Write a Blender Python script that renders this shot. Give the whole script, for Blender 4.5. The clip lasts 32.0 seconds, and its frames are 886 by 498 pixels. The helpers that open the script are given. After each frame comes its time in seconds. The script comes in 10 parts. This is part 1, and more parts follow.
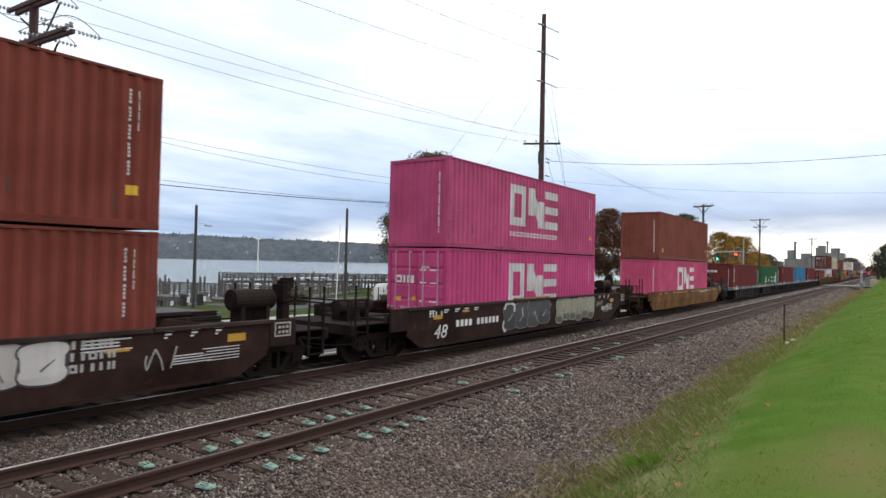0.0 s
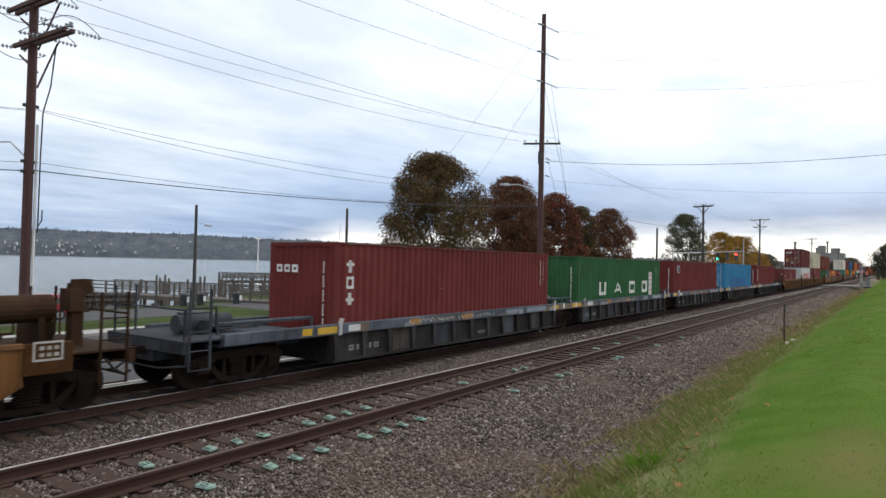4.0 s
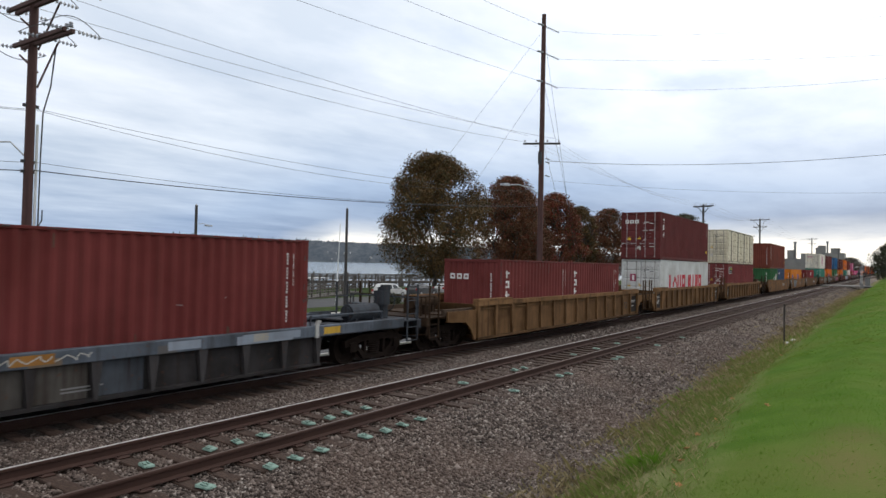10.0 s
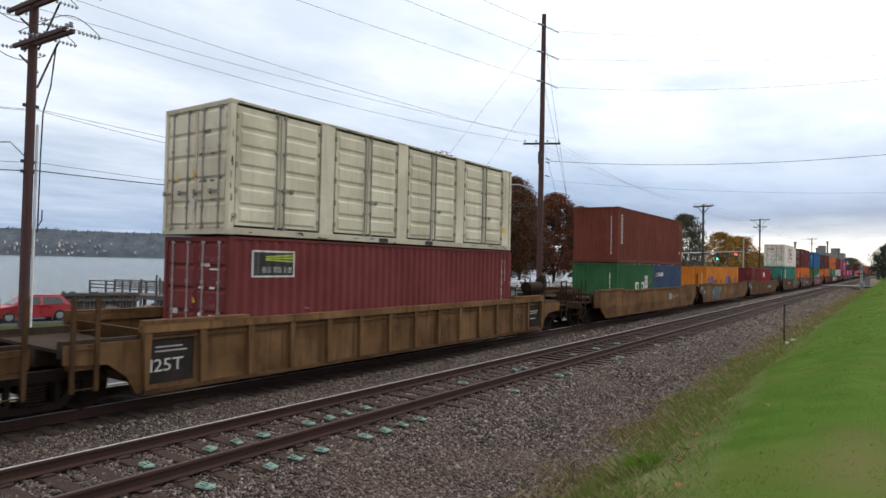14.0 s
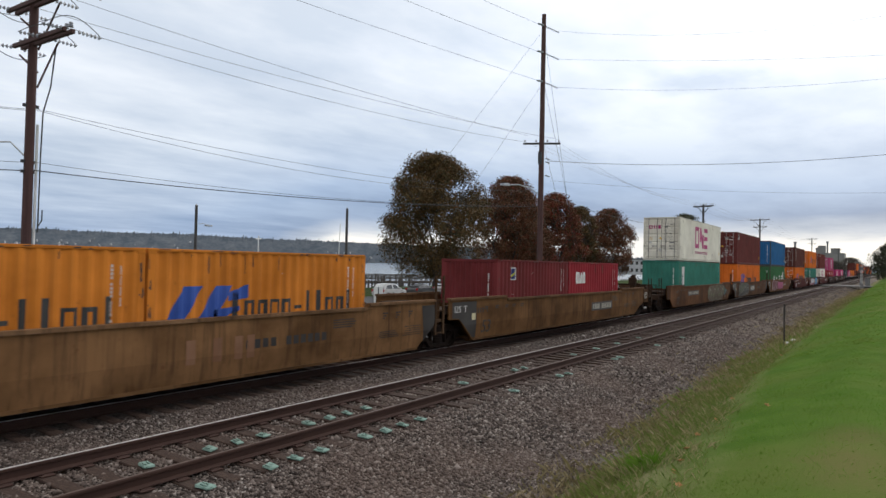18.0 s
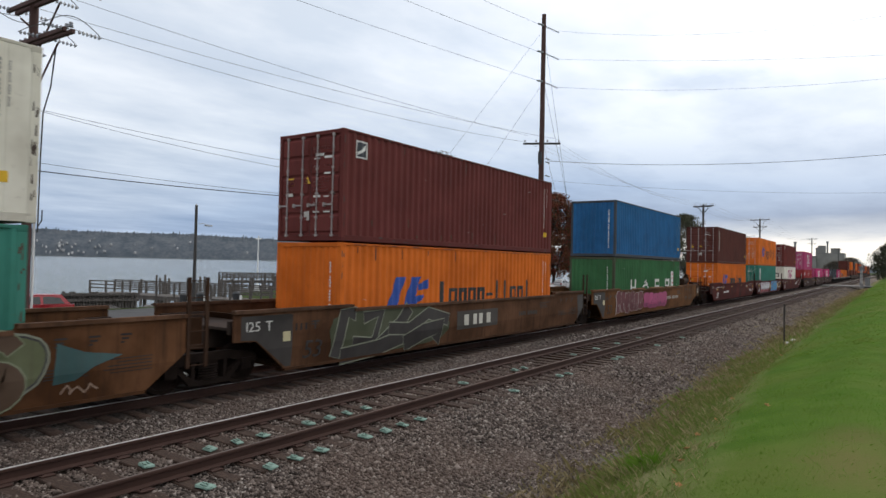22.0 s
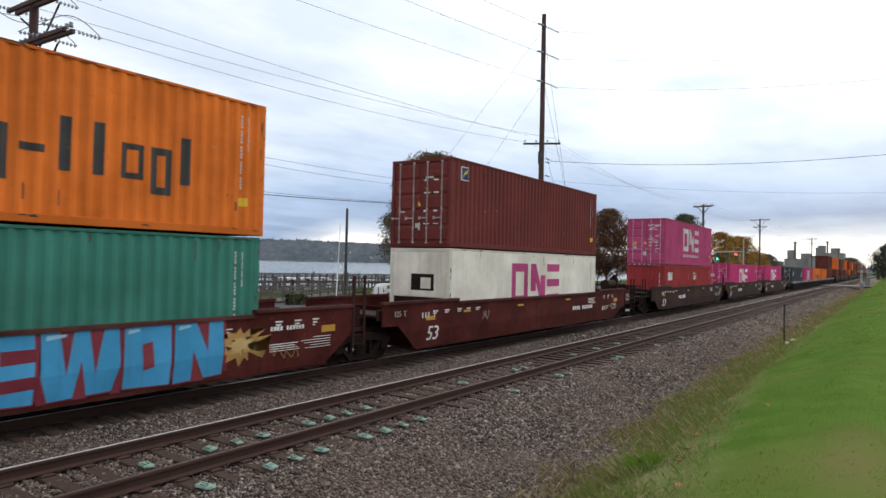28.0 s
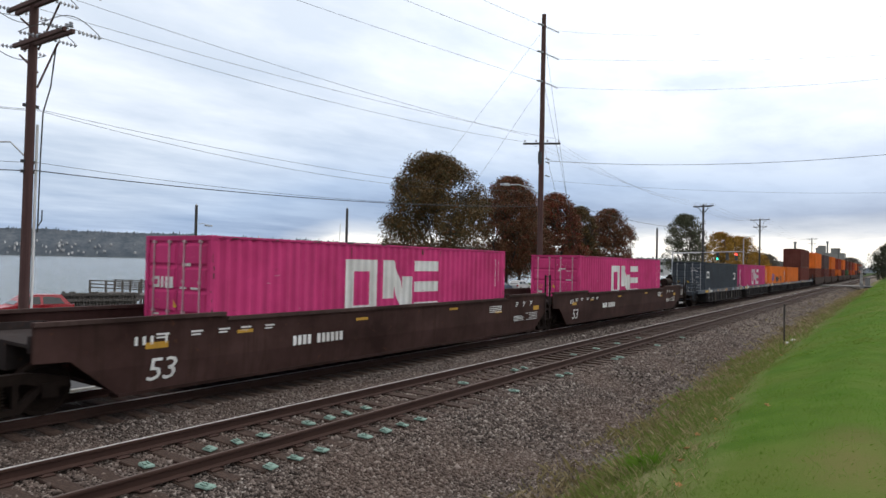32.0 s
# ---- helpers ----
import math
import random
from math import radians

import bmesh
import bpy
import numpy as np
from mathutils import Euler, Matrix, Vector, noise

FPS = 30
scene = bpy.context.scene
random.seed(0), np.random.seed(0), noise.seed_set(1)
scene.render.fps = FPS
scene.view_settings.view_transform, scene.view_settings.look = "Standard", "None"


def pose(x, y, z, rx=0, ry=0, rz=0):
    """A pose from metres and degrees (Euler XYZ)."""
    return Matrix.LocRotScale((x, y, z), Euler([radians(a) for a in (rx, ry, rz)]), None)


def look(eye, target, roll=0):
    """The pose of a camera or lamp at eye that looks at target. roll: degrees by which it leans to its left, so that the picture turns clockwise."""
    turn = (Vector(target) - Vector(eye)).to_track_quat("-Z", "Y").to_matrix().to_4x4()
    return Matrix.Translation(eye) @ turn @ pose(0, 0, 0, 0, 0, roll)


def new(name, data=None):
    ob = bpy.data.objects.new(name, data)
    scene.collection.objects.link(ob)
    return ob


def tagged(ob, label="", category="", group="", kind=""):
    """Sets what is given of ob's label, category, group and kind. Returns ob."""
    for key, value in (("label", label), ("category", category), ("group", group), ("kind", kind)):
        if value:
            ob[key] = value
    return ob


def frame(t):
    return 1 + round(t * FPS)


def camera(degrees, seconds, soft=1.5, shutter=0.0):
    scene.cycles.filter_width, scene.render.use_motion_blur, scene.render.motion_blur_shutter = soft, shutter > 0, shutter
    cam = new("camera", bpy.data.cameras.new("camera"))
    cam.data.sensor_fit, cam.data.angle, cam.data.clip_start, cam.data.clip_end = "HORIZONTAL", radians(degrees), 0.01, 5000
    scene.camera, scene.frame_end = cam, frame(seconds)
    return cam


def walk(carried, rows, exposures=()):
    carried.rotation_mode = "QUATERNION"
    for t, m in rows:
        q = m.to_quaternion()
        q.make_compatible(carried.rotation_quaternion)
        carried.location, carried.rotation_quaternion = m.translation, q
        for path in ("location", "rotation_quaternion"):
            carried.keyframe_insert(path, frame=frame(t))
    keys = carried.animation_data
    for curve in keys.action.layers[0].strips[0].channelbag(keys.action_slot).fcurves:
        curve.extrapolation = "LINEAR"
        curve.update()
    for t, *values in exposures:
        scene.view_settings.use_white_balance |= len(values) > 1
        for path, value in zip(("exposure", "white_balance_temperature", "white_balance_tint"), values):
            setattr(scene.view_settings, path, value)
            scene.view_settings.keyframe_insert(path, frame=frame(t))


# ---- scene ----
# A freight train of stacked containers passes a waterfront park. X runs along the tracks, Y across them
# towards the bay, z = 0 is the top of the rails.
SECONDS = 32.0
EYE = Vector((0.0, 0.0, 2.766))
YAW, TILT, LEAN = radians(35.153), radians(1.227), 1.266
AIM = Vector((math.cos(TILT) * math.cos(YAW), math.cos(TILT) * math.sin(YAW), math.sin(TILT)))
cam = camera(69.68, SECONDS, soft=1.5, shutter=0.1)
walk(cam, [(0.0, look(EYE, EYE + AIM * 10, LEAN)), (SECONDS, look(EYE, EYE + AIM * 10, LEAN))], exposures=[(0.0, 0.25), (1.0, 0.08), (2.0, -0.02), (2.6, -0.08), (3.3, 0.12), (6.0, -0.06), (9.0, -0.08), (12.0, -0.04), (14.0, 0.0), (17.0, 0.20), (17.5, 0.04), (18.0, -0.16), (20.0, -0.12), (21.0, -0.10), (21.9, -0.16), (22.5, -0.06), (23.0, 0.20), (24.2, 0.16), (25.0, 0.20), (28.0, 0.08), (30.0, 0.0), (SECONDS, 0.0)])

# ---- world and sun: an overcast autumn day, brightest low over the tracks and high to the south ----
SUN_AZ, SUN_EL = radians(-14), radians(36)


def sky_world():
    w = bpy.data.worlds.new("overcast_sky")
    w.use_nodes = True
    nt = w.node_tree
    nt.nodes.clear()
    N, L = nt.nodes.new, nt.links.new
    out, bg = N("ShaderNodeOutputWorld"), N("ShaderNodeBackground")
    sky = N("ShaderNodeTexSky")
    sky.sky_type, sky.sun_disc = "NISHITA", False
    sky.sun_elevation, sky.sun_rotation = SUN_EL, math.pi / 2 - SUN_AZ
    sky.air_density, sky.dust_density = 1.0, 3.0
    tc = N("ShaderNodeTexCoord")
    sep = N("ShaderNodeSeparateXYZ")
    L(tc.outputs["Generated"], sep.inputs[0])

    def mth(op, a, b=None, clamp=False):
        n = N("ShaderNodeMath")
        n.operation, n.use_clamp = op, clamp
        for k, v in enumerate((a, b)):
            if v is None:
                continue
            if isinstance(v, (int, float)):
                n.inputs[k].default_value = v
            else:
                L(v, n.inputs[k])
        return n.outputs[0]

    el = sep.outputs["Z"]
    # a flat cloud deck: the direction spread over a plane overhead
    dz = mth("ADD", mth("MAXIMUM", el, 0.0), 0.07)
    comb = N("ShaderNodeCombineXYZ")
    L(mth("DIVIDE", sep.outputs["X"], dz), comb.inputs[0])
    L(mth("DIVIDE", sep.outputs["Y"], dz), comb.inputs[1])

    def cloud(scale, detail, rough, off, stretch):
        mp = N("ShaderNodeMapping")
        mp.inputs["Location"].default_value = off
        mp.inputs["Rotation"].default_value = (0, 0, radians(28))
        mp.inputs["Scale"].default_value = (stretch, 1, 1)
        L(comb.outputs[0], mp.inputs[0])
        n = N("ShaderNodeTexNoise")
        n.inputs["Scale"].default_value, n.inputs["Detail"].default_value, n.inputs["Roughness"].default_value = scale, detail, rough
        L(mp.outputs[0], n.inputs["Vector"])
        return n.outputs["Fac"]

    c1 = cloud(0.42, 5, 0.52, (3.1, 1.7, 0), 0.55)
    c2 = cloud(1.5, 6, 0.55, (8.3, 4.1, 0), 0.6)
    c3 = cloud(3.6, 7, 0.6, (2.3, 9.1, 0), 0.75)
    mixc = mth("ADD", mth("MULTIPLY", c1, 0.52), mth("ADD", mth("MULTIPLY", c2, 0.34), mth("MULTIPLY", c3, 0.14)))
    ramp = N("ShaderNodeValToRGB")
    cr = ramp.color_ramp
    cr.elements[0].position, cr.elements[0].color = 0.39, (0.77, 0.815, 0.87, 1)
    cr.elements[1].position, cr.elements[1].color = 0.58, (1.20, 1.17, 1.13, 1)
    e = cr.elements.new(0.47)
    e.color = (0.94, 0.955, 0.975, 1)
    # one darker wisp hangs in the bright deck along the tracks
    wisp = N("ShaderNodeVectorMath")
    wisp.operation = "DISTANCE"
    ws = N("ShaderNodeMapping")
    ws.inputs["Scale"].default_value = (1.0, 0.62, 1.0)
    L(comb.outputs[0], ws.inputs[0])
    L(ws.outputs[0], wisp.inputs[0])
    wisp.inputs[1].default_value = (2.80, 0.42, 0.0)
    dip = mth("MULTIPLY", mth("SUBTRACT", 1.0, mth("DIVIDE", mth("ADD", wisp.outputs["Value"], mth("MULTIPLY", mth("SUBTRACT", c3, 0.5), 0.35)), 0.20, True)), 0.11)
    L(mth("SUBTRACT", mixc, dip), ramp.inputs[0])
    # how the deck brightens with height and towards the veiled sun
    er = N("ShaderNodeValToRGB")
    k = er.color_ramp
    k.elements[0].position, k.elements[0].color = 0.0, (1.05, 1.02, 0.97, 1)
    k.elements[1].position, k.elements[1].color = 1.0, (1.15, 1.15, 1.17, 1)
    for p, c in ((0.034, (1.12, 1.09, 1.03)), (0.050, (0.60, 0.655, 0.74)), (0.075, (0.295, 0.395, 0.575)), (0.12, (0.38, 0.495, 0.69)), (0.20, (0.655, 0.735, 0.85)), (0.31, (0.86, 0.91, 0.98)), (0.5, (0.96, 0.975, 1.0))):
        e = k.elements.new(p)
        e.color = (*c, 1)
    # the bright gap under the cloud lies along the tracks; over the bay the deck comes down to the hills
    side = mth("MULTIPLY", mth("DIVIDE", mth("SUBTRACT", sep.outputs["Y"], 0.70), 0.18, True), 0.115)
    low = mth("SUBTRACT", 1.0, mth("DIVIDE", el, 0.30, True))
    wob = mth("ADD", mth("ADD", el, mth("MULTIPLY", side, low)), mth("MULTIPLY", mth("SUBTRACT", c1, 0.5), 0.05))
    L(wob, er.inputs[0])
    mul = N("ShaderNodeMix")
    mul.data_type, mul.blend_type = "RGBA", "MULTIPLY"
    mul.inputs["Factor"].default_value = 1.0
    L(ramp.outputs[0], mul.inputs["A"])
    L(er.outputs[0], mul.inputs["B"])
    # the veiled sun's side
    sd = Vector((math.cos(SUN_EL) * math.cos(SUN_AZ), math.cos(SUN_EL) * math.sin(SUN_AZ), math.sin(SUN_EL)))
    dot = N("ShaderNodeVectorMath")
    dot.operation = "DOT_PRODUCT"
    L(tc.outputs["Generated"], dot.inputs[0])
    dot.inputs[1].default_value = sd
    glow = mth("MULTIPLY", mth("POWER", mth("MAXIMUM", dot.outputs["Value"], 0.0), 3.0), 1.0)
    lift = mth("DIVIDE", mth("SUBTRACT", el, 0.09), 0.20, True)
    gain = mth("ADD", mth("MULTIPLY", mth("MULTIPLY", glow, 0.30), lift), 1.05)
    gm = N("ShaderNodeVectorMath")
    gm.operation = "SCALE"
    L(mul.outputs["Result"], gm.inputs[0])
    L(gain, gm.inputs["Scale"])
    # a little of the clear sky's tint behind the cloud
    sk = N("ShaderNodeVectorMath")
    sk.operation = "SCALE"
    L(sky.outputs[0], sk.inputs[0])
    sk.inputs["Scale"].default_value = 0.012
    add = N("ShaderNodeVectorMath")
    add.operation = "ADD"
    L(gm.outputs[0], add.inputs[0])
    L(sk.outputs[0], add.inputs[1])
    L(add.outputs[0], bg.inputs["Color"])
    bg.inputs["Strength"].default_value = 1.0
    L(bg.outputs[0], out.inputs[0])
    scene.world = w


sky_world()
sun = new("sun", bpy.data.lights.new("sun", "SUN"))
sun.data.energy, sun.data.angle, sun.data.color = 0.9, radians(22), (1.0, 0.96, 0.90)
sun.matrix_world = look(Vector((math.cos(SUN_EL) * math.cos(SUN_AZ), math.cos(SUN_EL) * math.sin(SUN_AZ), math.sin(SUN_EL))) * 50, (0, 0, 0))


# ---- materials ----
def mat_base(name, rough=0.7, metal=0.0, spec=0.4):
    m = bpy.data.materials.new(name)
    m.use_nodes = True
    nt = m.node_tree
    b = nt.nodes["Principled BSDF"]
    b.inputs["Roughness"].default_value, b.inputs["Metallic"].default_value = rough, metal
    b.inputs["Specular IOR Level"].default_value = spec
    return m, nt, b


def noise_node(nt, vec, scale, detail=4, rough=0.55, stretch=None, space="Object"):
    n = nt.nodes.new("ShaderNodeTexNoise")
    n.inputs["Scale"].default_value, n.inputs["Detail"].default_value, n.inputs["Roughness"].default_value = scale, detail, rough
    if stretch:
        mp = nt.nodes.new("ShaderNodeMapping")
        mp.inputs["Scale"].default_value = stretch
        nt.links.new(vec, mp.inputs[0])
        vec = mp.outputs[0]
    nt.links.new(vec, n.inputs["Vector"])
    return n.outputs["Fac"]


def ramp_node(nt, fac, stops):
    r = nt.nodes.new("ShaderNodeValToRGB")
    k = r.color_ramp
    k.elements[0].position, k.elements[0].color = stops[0][0], (*stops[0][1], 1)
    k.elements[1].position, k.elements[1].color = stops[-1][0], (*stops[-1][1], 1)
    for p, c in stops[1:-1]:
        k.elements.new(p).color = (*c, 1)
    nt.links.new(fac, r.inputs[0])
    return r.outputs[0]


def mix_node(nt, fac, a, b, blend="MIX"):
    n = nt.nodes.new("ShaderNodeMix")
    n.data_type, n.blend_type = "RGBA", blend
    for key, v in (("Factor", fac), ("A", a), ("B", b)):
        if isinstance(v, (int, float)):
            n.inputs[key].default_value = v
        elif isinstance(v, tuple):
            n.inputs[key].default_value = (*v, 1)
        else:
            nt.links.new(v, n.inputs[key])
    return n.outputs["Result"]


def bump_node(nt, b, height, strength=0.3, dist=0.02):
    n = nt.nodes.new("ShaderNodeBump")
    n.inputs["Strength"].default_value, n.inputs["Distance"].default_value = strength, dist
    nt.links.new(height, n.inputs["Height"])
    nt.links.new(n.outputs[0], b.inputs["Normal"])


def coords(nt, kind="Object"):
    return nt.nodes.new("ShaderNodeTexCoord").outputs[kind]


def world_pos(nt):
    return nt.nodes.new("ShaderNodeNewGeometry").outputs["Position"]


def plain(name, stops, scale=6.0, rough=0.8, metal=0.0, bump=0.25, stretch=None, fine=40.0, spec=0.35, dist=0.01):
    """A surface whose colour runs over a ramp with a broad and a fine noise."""
    m, nt, b = mat_base(name, rough, metal, spec)
    v = coords(nt)
    a = noise_node(nt, v, scale, 4, 0.6, stretch)
    f = noise_node(nt, v, fine, 3, 0.6, stretch)
    s = nt.nodes.new("ShaderNodeMath")
    s.operation = "MULTIPLY_ADD"
    nt.links.new(f, s.inputs[0])
    s.inputs[1].default_value = 0.4
    t = nt.nodes.new("ShaderNodeMath")
    t.operation = "MULTIPLY"
    nt.links.new(a, t.inputs[0])
    t.inputs[1].default_value = 0.6
    nt.links.new(t.outputs[0], s.inputs[2])
    nt.links.new(ramp_node(nt, s.outputs[0], stops), b.inputs["Base Color"])
    if bump:
        bump_node(nt, b, s.outputs[0], bump, dist)
    return m


def painted(name, rough=0.5, dirt=0.35, rust=0.25, spec=0.4, chalk=0.04, grime=(0.062, 0.044, 0.034), worn=0.72):
    """Weathered paint in the object's own colour: faded patches, vertical streaks, rust specks, road grime."""
    m, nt, b = mat_base(name, rough, 0.0, spec)
    info = nt.nodes.new("ShaderNodeObjectInfo")
    v = world = coords(nt)
    off = nt.nodes.new("ShaderNodeVectorMath")
    off.operation = "ADD"
    nt.links.new(v, off.inputs[0])
    sc = nt.nodes.new("ShaderNodeMath")
    sc.operation = "MULTIPLY"
    nt.links.new(info.outputs["Random"], sc.inputs[0])
    sc.inputs[1].default_value = 57.0
    nt.links.new(sc.outputs[0], off.inputs[1])
    v = off.outputs[0]
    fade = noise_node(nt, v, 0.7, 4, 0.6)
    col = info.outputs["Color"]
    light = mix_node(nt, chalk, col, (0.75, 0.70, 0.66))
    dark = mix_node(nt, 1.0, col, (worn, worn * 0.97, worn * 0.94), "MULTIPLY")
    c = mix_node(nt, ramp_node(nt, fade, [(0.35, (0, 0, 0)), (0.68, (1, 1, 1))]), dark, light)
    streak = noise_node(nt, v, 2.2, 5, 0.65, (3.2, 3.2, 0.16))
    c = mix_node(nt, ramp_node(nt, streak, [(0.50, (0, 0, 0)), (0.78, (dirt, dirt, dirt))]), c, grime)
    spots = noise_node(nt, v, 5.5, 8, 0.72)
    c = mix_node(nt, ramp_node(nt, spots, [(0.60, (0, 0, 0)), (0.72, (rust, rust, rust))]), c, (0.11, 0.045, 0.022))
    nt.links.new(c, b.inputs["Base Color"])
    rr = ramp_node(nt, fade, [(0.3, (rough - 0.08,) * 3), (0.7, (rough + 0.18,) * 3)])
    nt.links.new(rr, b.inputs["Roughness"])
    bump_node(nt, b, spots, 0.06, 0.01)
    return m


BOX = painted("container_paint", 0.68, 0.24, 0.35, 0.07, 0.005)
BOX_CLEAN = painted("insulated_container_paint", 0.5, 0.10, 0.30, 0.3, 0.03, (0.20, 0.17, 0.13))
CAR = painted("wagon_paint", 0.80, 0.80, 0.85, 0.07, 0.01, (0.026, 0.016, 0.012), 0.42)
DECAL = painted("marking_paint", 0.6, 0.30, 0.15, 0.3)
GRIME = plain("grimy_steel", [(0.3, (0.009, 0.006, 0.005)), (0.7, (0.026, 0.017, 0.013))], 3, 0.85, 0.0, 0.3, None, 40.0, 0.1)
STEEL = plain("worn_steel", [(0.3, (0.16, 0.15, 0.14)), (0.7, (0.34, 0.32, 0.30))], 5, 0.45, 0.8, 0.1)
RUBBER = plain("dark_rubber", [(0.3, (0.015, 0.015, 0.016)), (0.7, (0.04, 0.04, 0.04))], 5, 0.8)


# ---- mesh helpers ----
def box(bm, x0, x1, y0, y1, z0, z1):
    vs = [bm.verts.new(p) for p in ((x0, y0, z0), (x1, y0, z0), (x1, y1, z0), (x0, y1, z0), (x0, y0, z1), (x1, y0, z1), (x1, y1, z1), (x0, y1, z1))]
    for q in ((3, 2, 1, 0), (4, 5, 6, 7), (0, 1, 5, 4), (1, 2, 6, 5), (2, 3, 7, 6), (3, 0, 4, 7)):
        bm.faces.new([vs[i] for i in q])


def prism(bm, pts, y0, y1):
    """An outline in x and z, drawn out from y0 to y1."""
    a = [bm.verts.new((x, y0, z)) for x, z in pts]
    b = [bm.verts.new((x, y1, z)) for x, z in pts]
    bm.faces.new(a)
    bm.faces.new(b[::-1])
    n = len(pts)
    for i in range(n):
        bm.faces.new((a[i], b[i], b[(i + 1) % n], a[(i + 1) % n]))


def tube(bm, p, q, r0, r1=None, sides=8, caps=True):
    p, q = Vector(p), Vector(q)
    r1 = r0 if r1 is None else r1
    rot = (q - p).to_track_quat("Z", "Y").to_matrix()
    rings = []
    for c, r in ((p, r0), (q, r1)):
        rings.append([bm.verts.new(c + rot @ Vector((r * math.cos(6.283185 * i / sides), r * math.sin(6.283185 * i / sides), 0))) for i in range(sides)])
    for i in range(sides):
        bm.faces.new((rings[0][i], rings[0][(i + 1) % sides], rings[1][(i + 1) % sides], rings[1][i]))
    if caps:
        bm.faces.new(rings[0][::-1])
        bm.faces.new(rings[1])


def path_tube(bm, pts, r, sides=6):
    for a, b in zip(pts[:-1], pts[1:]):
        tube(bm, a, b, r, r, sides)


def to_mesh(name, bm, smooth=False, recalc=True):
    me = bpy.data.meshes.new(name)
    if recalc:
        bmesh.ops.recalc_face_normals(bm, faces=bm.faces)
    if smooth:
        for f in bm.faces:
            f.smooth = True
    bm.to_mesh(me)
    bm.free()
    return me


def part(name, bm, material, parent, label="", color=None, loc=None, smooth=False, kind=""):
    """Links a bmesh, or a mesh that is already made, as one part under its thing."""
    me = bm if isinstance(bm, bpy.types.Mesh) else to_mesh(name, bm, smooth)
    if not me.materials:
        me.materials.append(material)
    ob = new(name, me)
    ob.parent = parent
    if loc is not None:
        ob.location = loc
    if color:
        ob.color = (*color, 1)
    return tagged(ob, label, kind=kind)


def thing(name, label, category, group="", loc=(0, 0, 0), kind=""):
    ob = new(name)
    ob.empty_display_size = 0.3
    ob.location = loc
    return tagged(ob, label, category, group, kind)


def solid(name, bm, material, label, category="", group="", kind="", loc=None, smooth=False, color=None):
    me = bm if isinstance(bm, bpy.types.Mesh) else to_mesh(name, bm, smooth)
    if not me.materials:
        me.materials.append(material)
    ob = new(name, me)
    if loc is not None:
        ob.location = loc
    if color:
        ob.color = (*color, 1)
    return tagged(ob, label, category, group, kind)


MESHES = {}


def shared(key, build, material, smooth=False):
    """A mesh made once and used by all alike parts."""
    if key not in MESHES:
        bm = bmesh.new()
        build(bm)
        MESHES[key] = to_mesh(key if isinstance(key, str) else str(key[0]), bm, smooth)
        MESHES[key].materials.append(material)
    return MESHES[key]


def arrays(name, verts, faces, material, label, category="", kind="stuff", smooth=False, parent=None):
    """One object from numpy arrays of points and of faces that all have the same number of corners."""
    me = bpy.data.meshes.new(name)
    n, k = faces.shape
    me.vertices.add(len(verts))
    me.vertices.foreach_set("co", np.asarray(verts, np.float32).ravel())
    me.loops.add(n * k)
    me.loops.foreach_set("vertex_index", np.asarray(faces, np.int32).ravel())
    me.polygons.add(n)
    me.polygons.foreach_set("loop_start", np.arange(0, n * k, k, dtype=np.int32))
    me.polygons.foreach_set("loop_total", np.full(n, k, np.int32))
    me.update(calc_edges=True)
    me.validate()
    me.materials.append(material)
    if smooth:
        me.polygons.foreach_set("use_smooth", np.ones(n, bool))
    ob = new(name, me)
    ob.parent = parent
    return tagged(ob, label, category, kind=kind)


def text_mesh(s, size, depth=0.004):
    """Letters as a flat mesh in x and z, facing -y, from the left at z = 0."""
    key = ("letters", s, size)
    if key in MESHES:
        return MESHES[key]
    cu = bpy.data.curves.new("letters", "FONT")
    cu.body, cu.size, cu.extrude, cu.resolution_u = s, size, depth, 2
    tmp = bpy.data.objects.new("letters", cu)
    scene.collection.objects.link(tmp)
    dg = bpy.context.evaluated_depsgraph_get()
    me = bpy.data.meshes.new_from_object(tmp.evaluated_get(dg))
    bpy.data.objects.remove(tmp)
    me.transform(Matrix.Rotation(radians(90), 4, "X"))
    me.materials.clear()
    me.materials.append(DECAL)
    MESHES[key] = me
    return me


rnd = random.Random(7)
# ---- ground: one sheet, with the bank, the ballast bed and the park's level ----
TRACK_NEAR, TRACK_FAR = 8.525, 12.637
PARK = -1.40   # level of the road and the park beyond the tracks
SEA = -4.3


def shore(x):
    """How far out the park's edge lies."""
    k = max(0.0, min(1.0, (x - 30) / 26))
    return 50.0 + 17.0 * k * k * (3 - 2 * k)


def ground_z(y, x=0.0):
    """Height of the earth across the tracks."""
    e = shore(x)
    prof = ((-400, 0.95), (-6, 0.95), (0.6, 0.88), (2.2, 0.35), (3.6, -0.40), (4.4, -0.60), (4.9, -0.76), (5.6, -0.76), (6.75, -0.42), (14.4, -0.42), (16.4, -1.22), (18.0, PARK), (e, PARK), (e + 1.0, PARK - 1.4), (e + 14.0, SEA - 0.8), (6000, SEA - 40))
    for (a, za), (b, zb) in zip(prof[:-1], prof[1:]):
        if y <= b:
            k = max(0.0, min(1.0, (y - a) / (b - a)))
            return za + (zb - za) * k
    return prof[-1][1]


def drift(x):
    """How far the lawn's edge and the weeds draw back from the tracks near the camera."""
    return np.interp(x, [3.0, 7.0, 12.0, 18.0], [1.35, 1.15, 0.65, 0.0])


